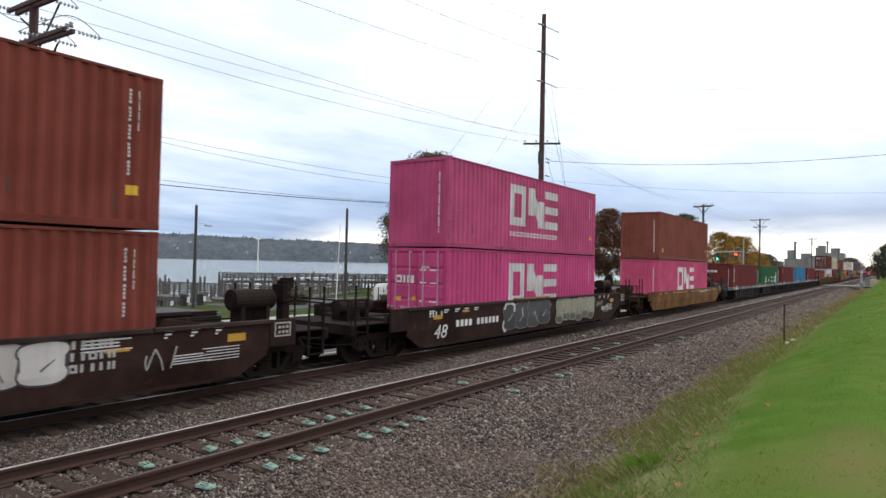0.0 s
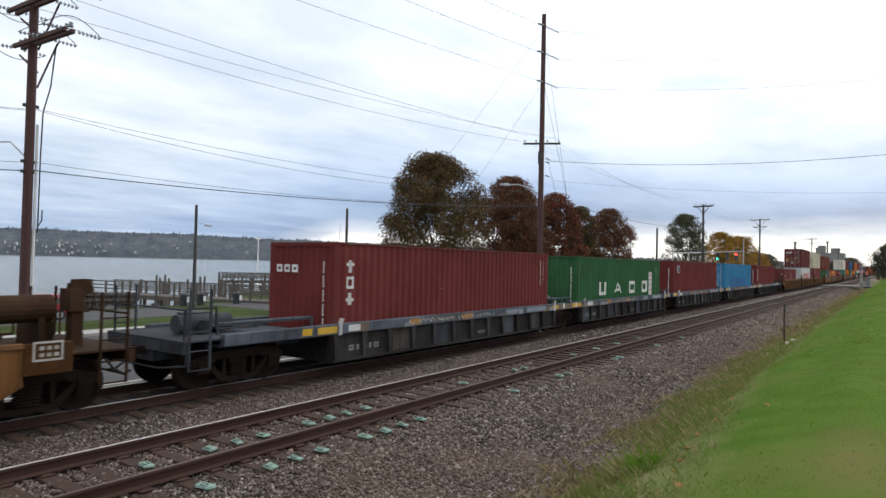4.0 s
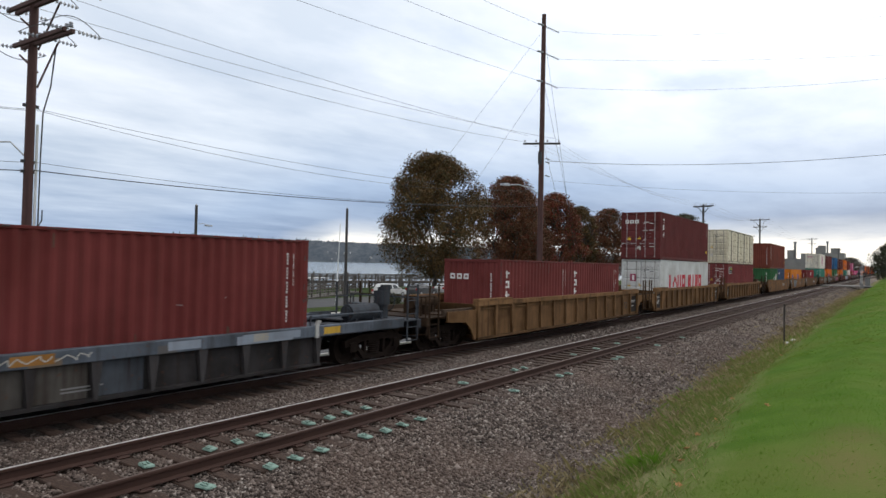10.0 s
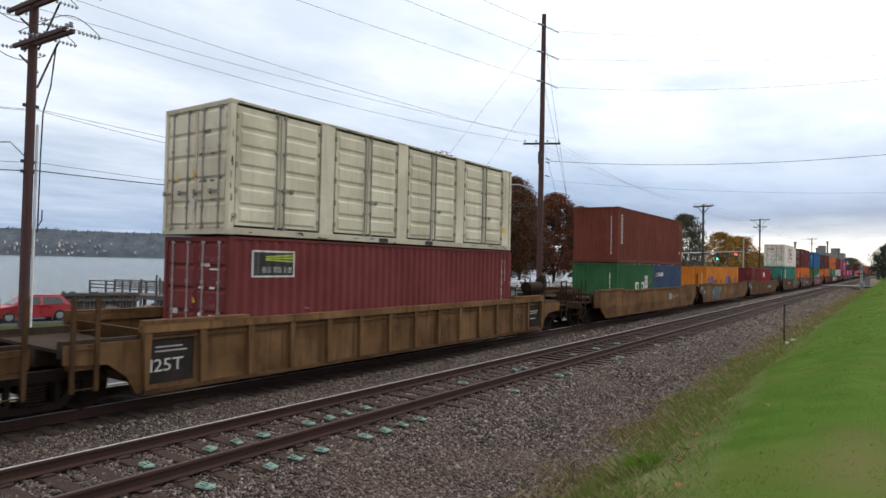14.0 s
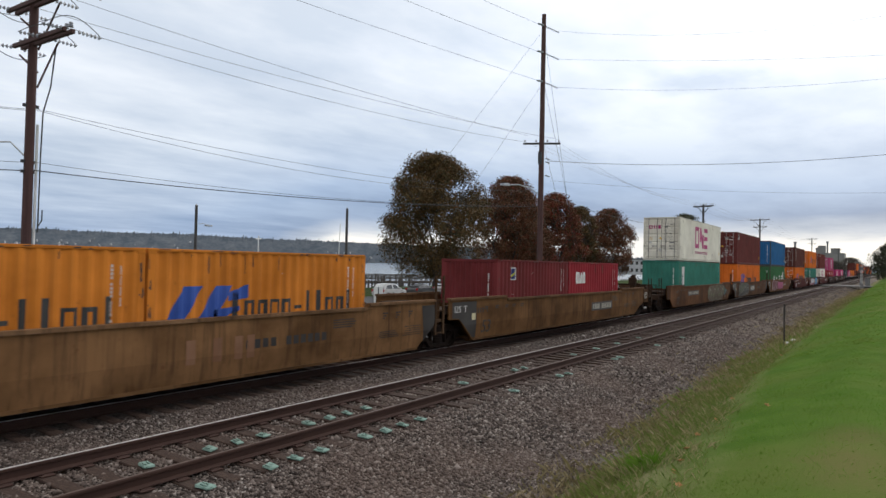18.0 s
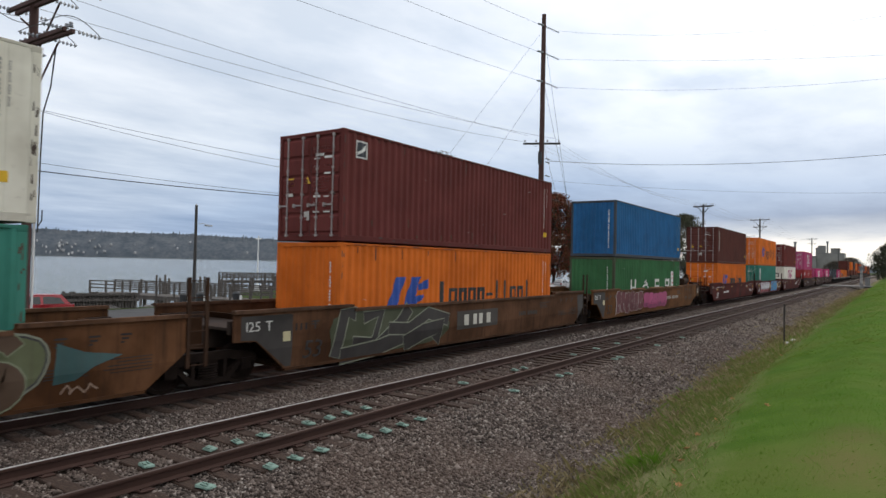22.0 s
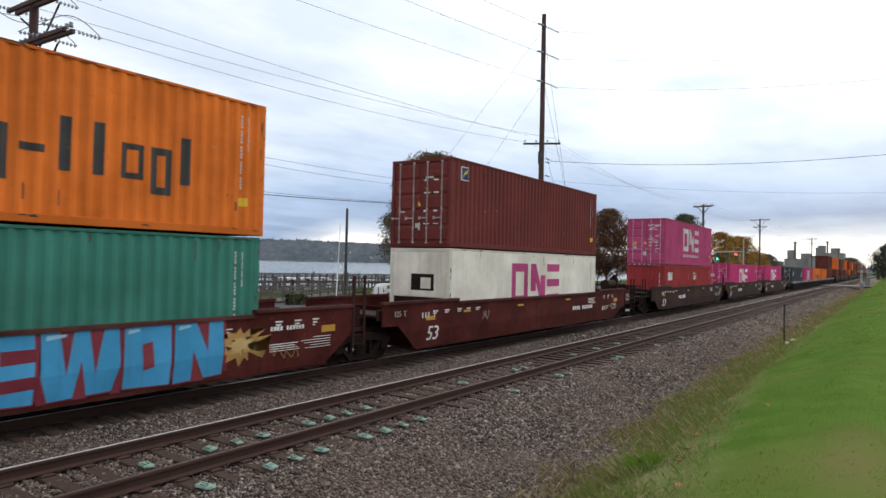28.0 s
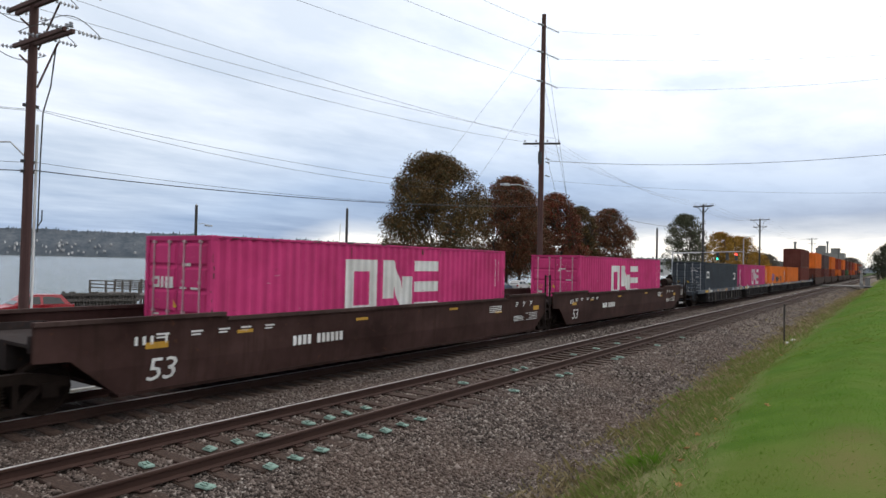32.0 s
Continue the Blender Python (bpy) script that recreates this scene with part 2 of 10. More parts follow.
def mat_ground():
    m, nt, b = mat_base("earth_and_turf", 1.0, 0, 0.02)
    p = world_pos(nt)
    big, mid, fine = noise_node(nt, p, 0.22, 4), noise_node(nt, p, 1.4, 4), noise_node(nt, p, 30, 6, 0.78)
    sep = nt.nodes.new("ShaderNodeSeparateXYZ")
    nt.links.new(p, sep.inputs[0])
    wob = nt.nodes.new("ShaderNodeMath")
    wob.operation = "MULTIPLY_ADD"
    nt.links.new(mid, wob.inputs[0])
    wob.inputs[1].default_value = 1.3
    back = nt.nodes.new("ShaderNodeMapRange")
    back.inputs["From Min"].default_value, back.inputs["From Max"].default_value = 4.0, 18.0
    back.inputs["To Min"].default_value, back.inputs["To Max"].default_value = 1.35, 0.0
    nt.links.new(sep.outputs["X"], back.inputs["Value"])
    shifted = nt.nodes.new("ShaderNodeMath")
    shifted.operation = "ADD"
    nt.links.new(sep.outputs["Y"], shifted.inputs[0])
    nt.links.new(back.outputs[0], shifted.inputs[1])
    nt.links.new(shifted.outputs[0], wob.inputs[2])
    green = mix_node(nt, ramp_node(nt, mid, [(0.36, (0, 0, 0)), (0.66, (1, 1, 1))]), (0.056, 0.108, 0.016), (0.088, 0.148, 0.027))
    green = mix_node(nt, ramp_node(nt, big, [(0.44, (0, 0, 0)), (0.68, (0.85, 0.85, 0.85))]), green, (0.118, 0.134, 0.038))
    green = mix_node(nt, ramp_node(nt, fine, [(0.3, (0.5, 0.5, 0.5)), (0.65, (0, 0, 0))]), green, (0.044, 0.108, 0.008))
    dry = nt.nodes.new("ShaderNodeVectorMath")
    dry.operation = "DISTANCE"
    sq = nt.nodes.new("ShaderNodeMapping")
    sq.inputs["Scale"].default_value = (0.30, 1.0, 0.0)
    nt.links.new(p, sq.inputs[0])
    nt.links.new(sq.outputs[0], dry.inputs[0])
    dry.inputs[1].default_value = (2.35, 0.30, 0.0)
    dw = nt.nodes.new("ShaderNodeMath")
    dw.operation = "MULTIPLY_ADD"
    nt.links.new(mid, dw.inputs[0])
    dw.inputs[1].default_value = 0.9
    nt.links.new(dry.outputs["Value"], dw.inputs[2])
    green = mix_node(nt, ramp_node(nt, dw.outputs[0], [(0.35, (0.7, 0.7, 0.7)), (1.35, (0, 0, 0))]), green, (0.150, 0.118, 0.054))
    weedy = mix_node(nt, ramp_node(nt, fine, [(0.35, (0, 0, 0)), (0.65, (1, 1, 1))]), (0.105, 0.115, 0.046), (0.22, 0.205, 0.105))
    dirt = mix_node(nt, ramp_node(nt, fine, [(0.3, (0, 0, 0)), (0.7, (1, 1, 1))]), (0.05, 0.043, 0.038), (0.17, 0.15, 0.135))

    def band(lo, hi):
        mr = nt.nodes.new("ShaderNodeMapRange")
        mr.inputs["From Min"].default_value, mr.inputs["From Max"].default_value = lo, hi
        nt.links.new(wob.outputs[0], mr.inputs["Value"])
        return mr.outputs[0]

    c = mix_node(nt, band(3.05, 4.15), green, weedy)
    c = mix_node(nt, band(4.7, 5.7), c, dirt)
    park = mix_node(nt, ramp_node(nt, big, [(0.4, (0, 0, 0)), (0.6, (1, 1, 1))]), (0.036, 0.052, 0.019), (0.056, 0.074, 0.027))
    c = mix_node(nt, band(17.0, 18.5), c, park)
    beach = mix_node(nt, ramp_node(nt, fine, [(0.35, (0, 0, 0)), (0.65, (1, 1, 1))]), (0.07, 0.065, 0.058), (0.19, 0.175, 0.16))
    zr = nt.nodes.new("ShaderNodeMapRange")
    zr.inputs["From Min"].default_value, zr.inputs["From Max"].default_value = PARK - 0.06, PARK - 0.14
    nt.links.new(sep.outputs["Z"], zr.inputs["Value"])
    c = mix_node(nt, zr.outputs[0], c, beach)
    nt.links.new(c, b.inputs["Base Color"])
    bump_node(nt, b, fine, 0.4, 0.03)
    return m


GROUND = mat_ground()


def build_ground():
    xs = np.concatenate([[-5000, -2000, -800, -300, -120, -60], np.arange(-30, 80, 1.0), np.arange(80, 300, 8.0), [320, 400, 550, 800, 1300, 2500, 5000]])
    ys = np.concatenate([[-5000, -1500, -400, -100, -40, -15, -6], np.arange(-3, 7.0, 0.25), np.arange(7.0, 20.0, 0.8), [24, 30, 36, 42, 46], np.arange(48, 72, 1.0), [75, 80, 90, 200, 600, 1500, 3000, 4800]])
    V = []
    for y in ys:
        for x in xs:
            z = ground_z(y, x)
            dz = 0.0
            if y < 6.2 and -40 < x < 300:
                k = 0.10 if y > 2 else 0.06
                dz = k * noise.noise((x * 0.35, y * 0.8, 3.0)) + 0.03 * noise.noise((x * 1.7, y * 1.7, 9.0))
            V.append((x, y, z + dz))
    nx = len(xs)
    i, j = np.meshgrid(np.arange(nx - 1), np.arange(len(ys) - 1))
    a = (j * nx + i).ravel()
    F = np.stack([a, a + 1, a + nx + 1, a + nx], 1)
    ob = arrays("ground", np.array(V), F, GROUND, "green lawn bank and weedy earth beside the tracks", "ground", "structure", True)


build_ground()


def mat_ballast():
    m, nt, b = mat_base("crushed_stone", 0.9, 0, 0.25)
    p = world_pos(nt)
    vor = nt.nodes.new("ShaderNodeTexVoronoi")
    vor.inputs["Scale"].default_value = 17
    nt.links.new(p, vor.inputs["Vector"])
    bw = nt.nodes.new("ShaderNodeRGBToBW")
    nt.links.new(vor.outputs["Color"], bw.inputs[0])
    big = noise_node(nt, p, 0.5, 4)
    c = ramp_node(nt, bw.outputs[0], [(0.15, (0.035, 0.025, 0.021)), (0.45, (0.080, 0.059, 0.050)), (0.65, (0.124, 0.095, 0.081)), (0.92, (0.21, 0.172, 0.15))])
    c = mix_node(nt, ramp_node(nt, big, [(0.42, (0, 0, 0)), (0.65, (0.5, 0.5, 0.5))]), c, (0.15, 0.105, 0.085))
    sep = nt.nodes.new("ShaderNodeSeparateXYZ")
    nt.links.new(p, sep.inputs[0])
    wob = nt.nodes.new("ShaderNodeMath")
    wob.operation = "MULTIPLY_ADD"
    nt.links.new(noise_node(nt, p, 1.6, 5, 0.7), wob.inputs[0])
    wob.inputs[1].default_value = 1.6
    nt.links.new(sep.outputs["Y"], wob.inputs[2])
    mr = nt.nodes.new("ShaderNodeMapRange")
    mr.inputs["From Min"].default_value, mr.inputs["From Max"].default_value = 6.1, 5.3
    nt.links.new(wob.outputs[0], mr.inputs["Value"])
    c = mix_node(nt, mr.outputs[0], c, (0.115, 0.098, 0.072))
    # dry earth and straw work into the shoulder down the line
    far = nt.nodes.new("ShaderNodeMapRange")
    far.inputs["From Min"].default_value, far.inputs["From Max"].default_value = 20.0, 46.0
    far.inputs["To Max"].default_value = 0.7
    nt.links.new(sep.outputs["X"], far.inputs["Value"])
    near = nt.nodes.new("ShaderNodeMapRange")
    near.inputs["From Min"].default_value, near.inputs["From Max"].default_value = 7.4, 6.8
    nt.links.new(sep.outputs["Y"], near.inputs["Value"])
    both = nt.nodes.new("ShaderNodeMath")
    both.operation = "MULTIPLY"
    nt.links.new(far.outputs[0], both.inputs[0])
    nt.links.new(near.outputs[0], both.inputs[1])
    earth = mix_node(nt, ramp_node(nt, noise_node(nt, p, 3.0, 6, 0.7), [(0.35, (0, 0, 0)), (0.65, (1, 1, 1))]), (0.080, 0.062, 0.046), (0.165, 0.130, 0.095))
    c = mix_node(nt, both.outputs[0], c, earth)
    # shade under the train, put into the bed's colour along its track
    train_shade = nt.nodes.new("ShaderNodeMapRange")
    train_shade.inputs["From Min"].default_value, train_shade.inputs["From Max"].default_value = 11.0, 11.7
    train_shade.inputs["To Max"].default_value = 0.75
    nt.links.new(sep.outputs["Y"], train_shade.inputs["Value"])
    c = mix_node(nt, train_shade.outputs[0], c, (0.030, 0.023, 0.019))
    d = ramp_node(nt, vor.outputs["Distance"], [(0.0, (1, 1, 1)), (0.75, (0, 0, 0))])
    nt.links.new(c, b.inputs["Base Color"])
    bump_node(nt, b, d, 1.0, 0.05)
    return m


def mat_stone():
    m, nt, b = mat_base("ballast_stone", 0.88, 0, 0.25)
    g = nt.nodes.new("ShaderNodeNewGeometry")
    c = ramp_node(nt, g.outputs["Random Per Island"], [(0.0, (0.026, 0.019, 0.016)), (0.3, (0.070, 0.051, 0.043)), (0.6, (0.132, 0.103, 0.088)), (0.85, (0.225, 0.182, 0.158)), (1.0, (0.37, 0.325, 0.29))])
    big = noise_node(nt, g.outputs["Position"], 0.5, 4)
    c = mix_node(nt, ramp_node(nt, big, [(0.42, (0, 0, 0)), (0.65, (0.45, 0.45, 0.45))]), c, (0.16, 0.112, 0.09))
    f = noise_node(nt, g.outputs["Position"], 60, 3)
    c = mix_node(nt, ramp_node(nt, f, [(0.35, (0.35, 0.35, 0.35)), (0.6, (0, 0, 0))]), c, (0.05, 0.045, 0.042))
    nt.links.new(c, b.inputs["Base Color"])
    return m


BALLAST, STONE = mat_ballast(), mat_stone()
BED = ((4.4, -0.655), (4.9, -0.69), (5.4, -0.635), (6.2, -0.43), (6.85, -0.265), (7.1, -0.228), (9.95, -0.228), (10.4, -0.30), (10.9, -0.28), (11.2, -0.215), (11.7, -0.20), (14.05, -0.235), (14.4, -0.28), (16.2, -1.12))


def bed_z(y):
    for (a, za), (b, zb) in zip(BED[:-1], BED[1:]):
        if y <= b:
            return za + (zb - za) * max(0.0, (y - a) / (b - a))
    return BED[-1][1]


def build_bed():
    xs = np.concatenate([[-400, -200, -80, -30], np.arange(-12, 60, 0.6), np.arange(60, 240, 6.0), [260, 320, 420, 560, 760, 1000]])
    ys = np.concatenate([np.arange(4.4, 7.2, 0.2), np.arange(7.2, 16.3, 0.45)])
    V = [(x, y, bed_z(y) + 0.02 * noise.noise((x * 1.3, y * 1.9, 1.0)) - (0.01 if 7.2 < y < 14 else 0)) for y in ys for x in xs]
    nx = len(xs)
    i, j = np.meshgrid(np.arange(nx - 1), np.arange(len(ys) - 1))
    a = (j * nx + i).ravel()
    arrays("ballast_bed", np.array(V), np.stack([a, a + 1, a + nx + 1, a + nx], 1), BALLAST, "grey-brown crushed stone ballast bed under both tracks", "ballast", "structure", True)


build_bed()

# ---- rails and sleepers ----
RAIL_SIDE = plain("rusty_rail", [(0.3, (0.027, 0.012, 0.009)), (0.7, (0.056, 0.027, 0.019))], 4, 0.9, 0.0, 0.2, (0.3, 3, 3))
# Pale, barely metallic colour stands in for the sky's gleam on the rail head.
RAIL_TOP = plain("polished_rail_head", [(0.3, (0.50, 0.48, 0.47)), (0.7, (0.66, 0.65, 0.64))], 3, 0.35, 0.25, 0.05, (0.2, 6, 6))
RAIL_DULL = plain("dull_rail_head", [(0.3, (0.070, 0.048, 0.040)), (0.7, (0.15, 0.115, 0.10))], 3, 0.45, 0.3, 0.05, (0.2, 6, 6))
TIE = plain("creosoted_timber", [(0.28, (0.016, 0.009, 0.007)), (0.5, (0.040, 0.023, 0.016)), (0.75, (0.088, 0.054, 0.038))], 5, 0.9, 0, 0.6, (6, 1.2, 6), 60)
RAIL_PROFILE = ((-0.07, -0.172), (0.07, -0.172), (0.07, -0.160), (0.012, -0.135), (0.010, -0.048), (0.037, -0.036), (0.037, -0.008), (0.028, 0.0), (-0.028, 0.0), (-0.037, -0.008), (-0.037, -0.036), (-0.010, -0.048), (-0.012, -0.135), (-0.07, -0.160))


def build_rail(y, head, label):
    t = thing("rail", label, "rail", "running rails", (0, y, 0))
    bm = bmesh.new()
    x0, x1 = -400.0, 900.0
    a = [bm.verts.new((x0, p, q)) for p, q in RAIL_PROFILE]
    b = [bm.verts.new((x1, p, q)) for p, q in RAIL_PROFILE]
    n = len(a)
    for i in range(n):
        bm.faces.new((a[i], a[(i + 1) % n], b[(i + 1) % n], b[i]))
    bm.faces.new(a)
    bm.faces.new(b[::-1])
    part("rail_body", bm, RAIL_SIDE, t)
    bm = bmesh.new()
    box(bm, x0, x1, -0.020, 0.020, 0.0005, 0.004)
    part("running_band", bm, head, t, "polished running band on the rail head")


for y, h, l in ((TRACK_NEAR - 0.7525, RAIL_DULL, "rust-brown steel rail with a dull worn head"), (TRACK_NEAR + 0.7525, RAIL_TOP, "rust-brown steel rail with a bright polished head"), (TRACK_FAR - 0.7525, RAIL_TOP, "rust-brown steel rail under the train"), (TRACK_FAR + 0.7525, RAIL_TOP, "rust-brown steel rail under the train")):
    build_rail(y, h, l)
# ---- sleepers, spikes, pads ----
TIE_STEP = 0.508


def tie_mesh(k):
    def build(bm):
        r = random.Random(k)
        h = 1.40 + r.uniform(-0.06, 0.10)
        w = 0.112 + r.uniform(-0.006, 0.008)
        box(bm, -w, w, -h, h - 0.05, -0.17, 0.0)
        for v in bm.verts:
            v.co.x += r.uniform(-0.012, 0.012)
            v.co.z += r.uniform(-0.012, 0.006)
        bmesh.ops.bevel(bm, geom=list(bm.edges), offset=0.012, segments=1, affect="EDGES")
    return shared(("sleeper", k), build, TIE)


def plate_mesh():
    def build(bm):
        box(bm, -0.09, 0.09, -0.17, 0.17, 0.0, 0.014)
        for x, y in ((-0.05, -0.09), (0.05, 0.09), (-0.05, 0.12)):
            box(bm, x - 0.012, x + 0.012, y - 0.012, y + 0.012, 0.014, 0.035)
    return shared("tie_plate", build, RAIL_SIDE)


track = thing("sleeper_row", "dark creosoted timber sleepers laid in the ballast", "railway track", "", (0, TRACK_NEAR, -0.188), "structure")
for i in range(150):
    x = -1.096 + TIE_STEP * i
    ob = part("sleeper", tie_mesh(i % 9), TIE, track, "", None, (x, rnd.uniform(-0.05, 0.05), rnd.uniform(-0.012, 0.006)))
    ob.rotation_euler = (0, 0, rnd.uniform(-0.02, 0.02))
    if i < 60:
        for y in (-0.7525, 0.7525):
            part("tie_plate", plate_mesh(), RAIL_SIDE, track, "", None, (x, y, 0.0))


def joined_ties(y, x0, x1):
    xs = np.arange(x0, x1, TIE_STEP)
    base = np.array([(a, b, c) for c in (-0.17, 0.0) for a, b in ((-0.112, -1.4), (0.112, -1.4), (0.112, 1.4), (-0.112, 1.4))])
    quad = np.array([(3, 2, 1, 0), (4, 5, 6, 7), (0, 1, 5, 4), (1, 2, 6, 5), (2, 3, 7, 6), (3, 0, 4, 7)])
    V = (base[None] + np.stack([xs, np.full_like(xs, y), np.full_like(xs, -0.188 if y < 10 else -0.196)], 1)[:, None]).reshape(-1, 3)
    F = (quad[None] + 8 * np.arange(len(xs))[:, None, None]).reshape(-1, 4)
    arrays("sleepers", V, F, TIE, "row of dark timber sleepers far down the track", "sleepers")


joined_ties(TRACK_NEAR, -1.096 + TIE_STEP * 150, 420)
joined_ties(TRACK_NEAR, -60, -1.4)
joined_ties(TRACK_FAR, -60, 420)

PAD = plain("green_pad", [(0.3, (0.09, 0.165, 0.135)), (0.7, (0.24, 0.34, 0.29))], 9, 0.75, 0, 0.3)


def pad_mesh(k):
    def build(bm):
        r = random.Random(k + 50)
        box(bm, -0.072, 0.072, -0.115, 0.115, 0.0, 0.028)
        for v in bm.verts:
            v.co.x += r.uniform(-0.02, 0.02)
            v.co.y += r.uniform(-0.025, 0.025)
            if v.co.z > 0.01:
                v.co.z += r.uniform(-0.008, 0.018)
        bmesh.ops.bevel(bm, geom=list(bm.edges), offset=0.007, segments=1, affect="EDGES")
        box(bm, -0.05, -0.02, -0.06, 0.05, 0.026, 0.048)
        box(bm, 0.02, 0.045, -0.02, 0.09, 0.026, 0.042)
    return shared(("tie_pad", k), build, PAD)


PADS_OUT = (4.99, 6.05, 6.56, 7.08, 8.03, 8.57, 9.12, 9.58, 13.22, 15.81, 16.36, 19.71, 20.28, 24.4, 27.9)
PADS_IN = (4.97, 6.03, 6.53, 7.0, 7.96, 8.49, 9.05, 9.59, 13.24, 15.9, 16.38, 19.77, 21.64, 23.79, 26.3)
for y0, xs in ((7.17, PADS_OUT), (8.53, PADS_IN)):
    for i, x in enumerate(xs):
        k = round((x + 1.096) / TIE_STEP)
        ob = solid("tie_pad", pad_mesh(i % 4), PAD, "loose pale green plastic pad lying on a sleeper", "pad", "pads on the sleepers", loc=(-1.096 + k * TIE_STEP + rnd.uniform(-0.02, 0.02), y0 + rnd.uniform(-0.03, 0.03), -0.180))
        ob.rotation_euler = (0, 0, rnd.uniform(-0.25, 0.25))


# ---- loose ballast stones ----
def turf_z(x, y):
    """Height of the uneven bank."""
    return ground_z(y, x) + (0.10 if y > 2 else 0.06) * noise.noise((x * 0.35, y * 0.8, 3.0)) + 0.03 * noise.noise((x * 1.7, y * 1.7, 9.0))


def stones(name, x0, x1, y0, y1, per_m2, size, seed, fade=None, label="loose grey-brown crushed stones"):
    rg = np.random.default_rng(seed)
    n = int((x1 - x0) * (y1 - y0) * per_m2)
    x, y = rg.uniform(x0, x1, n), rg.uniform(y0, y1, n)
    if fade:
        keep = rg.random(n) < np.clip((y + drift(x) - fade[0]) / (fade[1] - fade[0]), 0.0, 1)
        x, y = x[keep], y[keep]
    n = len(x)
    z = np.interp(y, [p[0] for p in BED], [p[1] for p in BED])
    low = y < 4.8
    z[low] = [max(b, turf_z(a, c)) for a, c, b in zip(x[low], y[low], z[low])]
    octa = np.array([(1, 0, 0), (0, 1, 0), (-1, 0, 0), (0, -1, 0), (0, 0, 1), (0, 0, -1)], float)
    tri = np.array([(0, 1, 4), (1, 2, 4), (2, 3, 4), (3, 0, 4), (1, 0, 5), (2, 1, 5), (3, 2, 5), (0, 3, 5)])
    r = size * rg.lognormal(0, 0.32, n)
    s = np.stack([r, r * rg.uniform(0.55, 1.0, n), r * rg.uniform(0.4, 0.85, n)], 1)
    V = octa[None] * s[:, None] * rg.uniform(0.85, 1.45, (n, 6, 1)) + s[:, None] * rg.uniform(-0.35, 0.35, (n, 6, 3))
    a, b = rg.uniform(0, 6.283, n), rg.uniform(-0.9, 0.9, n)
    ca, sa, cb, sb = np.cos(a), np.sin(a), np.cos(b), np.sin(b)
    vx, vy, vz = V[..., 0], V[..., 1], V[..., 2]
    vy, vz = vy * cb[:, None] - vz * sb[:, None], vy * sb[:, None] + vz * cb[:, None]
    vx, vy = vx * ca[:, None] - vy * sa[:, None], vx * sa[:, None] + vy * ca[:, None]
    V = np.stack([vx + x[:, None], vy + y[:, None], vz + (z + 0.25 * r)[:, None]], 2).reshape(-1, 3)
    F = (tri[None] + 6 * np.arange(n)[:, None, None]).reshape(-1, 3)
    arrays(name, V, F, STONE, label, "ballast stones")


stones("ballast_stones", 3, 17, 3.1, 7.12, 950, 0.024, 1, (4.5, 5.3), "loose grey-brown crushed stones on the shoulder")
stones("ballast_stones", 17, 34, 4.3, 7.12, 420, 0.030, 2, (4.5, 6.0), "loose grey-brown crushed stones farther along the shoulder")
stones("ballast_stones", 34, 70, 4.6, 7.12, 60, 0.034, 3, (4.6, 6.2), "loose grey-brown crushed stones down the line")
stones("ballast_stones", -12, 3, 3.4, 7.12, 90, 0.034, 9, (4.4, 5.8), "loose grey-brown crushed stones behind")
stones("ballast_stones", 68, 160, 4.7, 7.12, 14, 0.055, 8, (4.7, 6.0), "crushed stones far down the shoulder")
stones("ballast_stones", 1, 18, 7.12, 9.95, 520, 0.023, 4, None, "crushed stones between the sleepers")
stones("ballast_stones", 1, 24, 9.9, 11.2, 1000, 0.020, 5, None, "crushed stones between the two tracks")
stones("ballast_stones", 24, 60, 9.9, 11.2, 160, 0.036, 6, None, "crushed stones between the two tracks")

# ---- grass ----
def mat_blade(name, stops):
    m, nt, b = mat_base(name, 0.9, 0, 0.05)
    g = nt.nodes.new("ShaderNodeNewGeometry")
    c = ramp_node(nt, g.outputs["Random Per Island"], stops)
    p = noise_node(nt, g.outputs["Position"], 0.55, 3)
    c = mix_node(nt, ramp_node(nt, p, [(0.40, (0, 0, 0)), (0.70, (0.6, 0.6, 0.6))]), c, (0.17, 0.17, 0.05))
    nt.links.new(c, b.inputs["Base Color"])
    # thin blades let light through
    thin, mixed = nt.nodes.new("ShaderNodeBsdfTranslucent"), nt.nodes.new("ShaderNodeMixShader")
    nt.links.new(c, thin.inputs["Color"])
    mixed.inputs[0].default_value = 0.5
    nt.links.new(b.outputs[0], mixed.inputs[1])
    nt.links.new(thin.outputs[0], mixed.inputs[2])
    nt.links.new(mixed.outputs[0], nt.nodes["Material Output"].inputs["Surface"])
    return m


LAWN = mat_blade("lawn_blade", [(0.0, (0.085, 0.175, 0.017)), (0.5, (0.105, 0.208, 0.024)), (0.85, (0.125, 0.232, 0.030)), (1.0, (0.16, 0.215, 0.045))])
STRAW = mat_blade("straw_blade", [(0.0, (0.10, 0.075, 0.045)), (0.4, (0.19, 0.145, 0.085)), (0.8, (0.30, 0.24, 0.15)), (1.0, (0.42, 0.35, 0.23))])
WEED = mat_blade("weed_blade", [(0.0, (0.095, 0.155, 0.030)), (0.45, (0.150, 0.210, 0.052)), (0.75, (0.22, 0.210, 0.095)), (1.0, (0.38, 0.31, 0.18))])


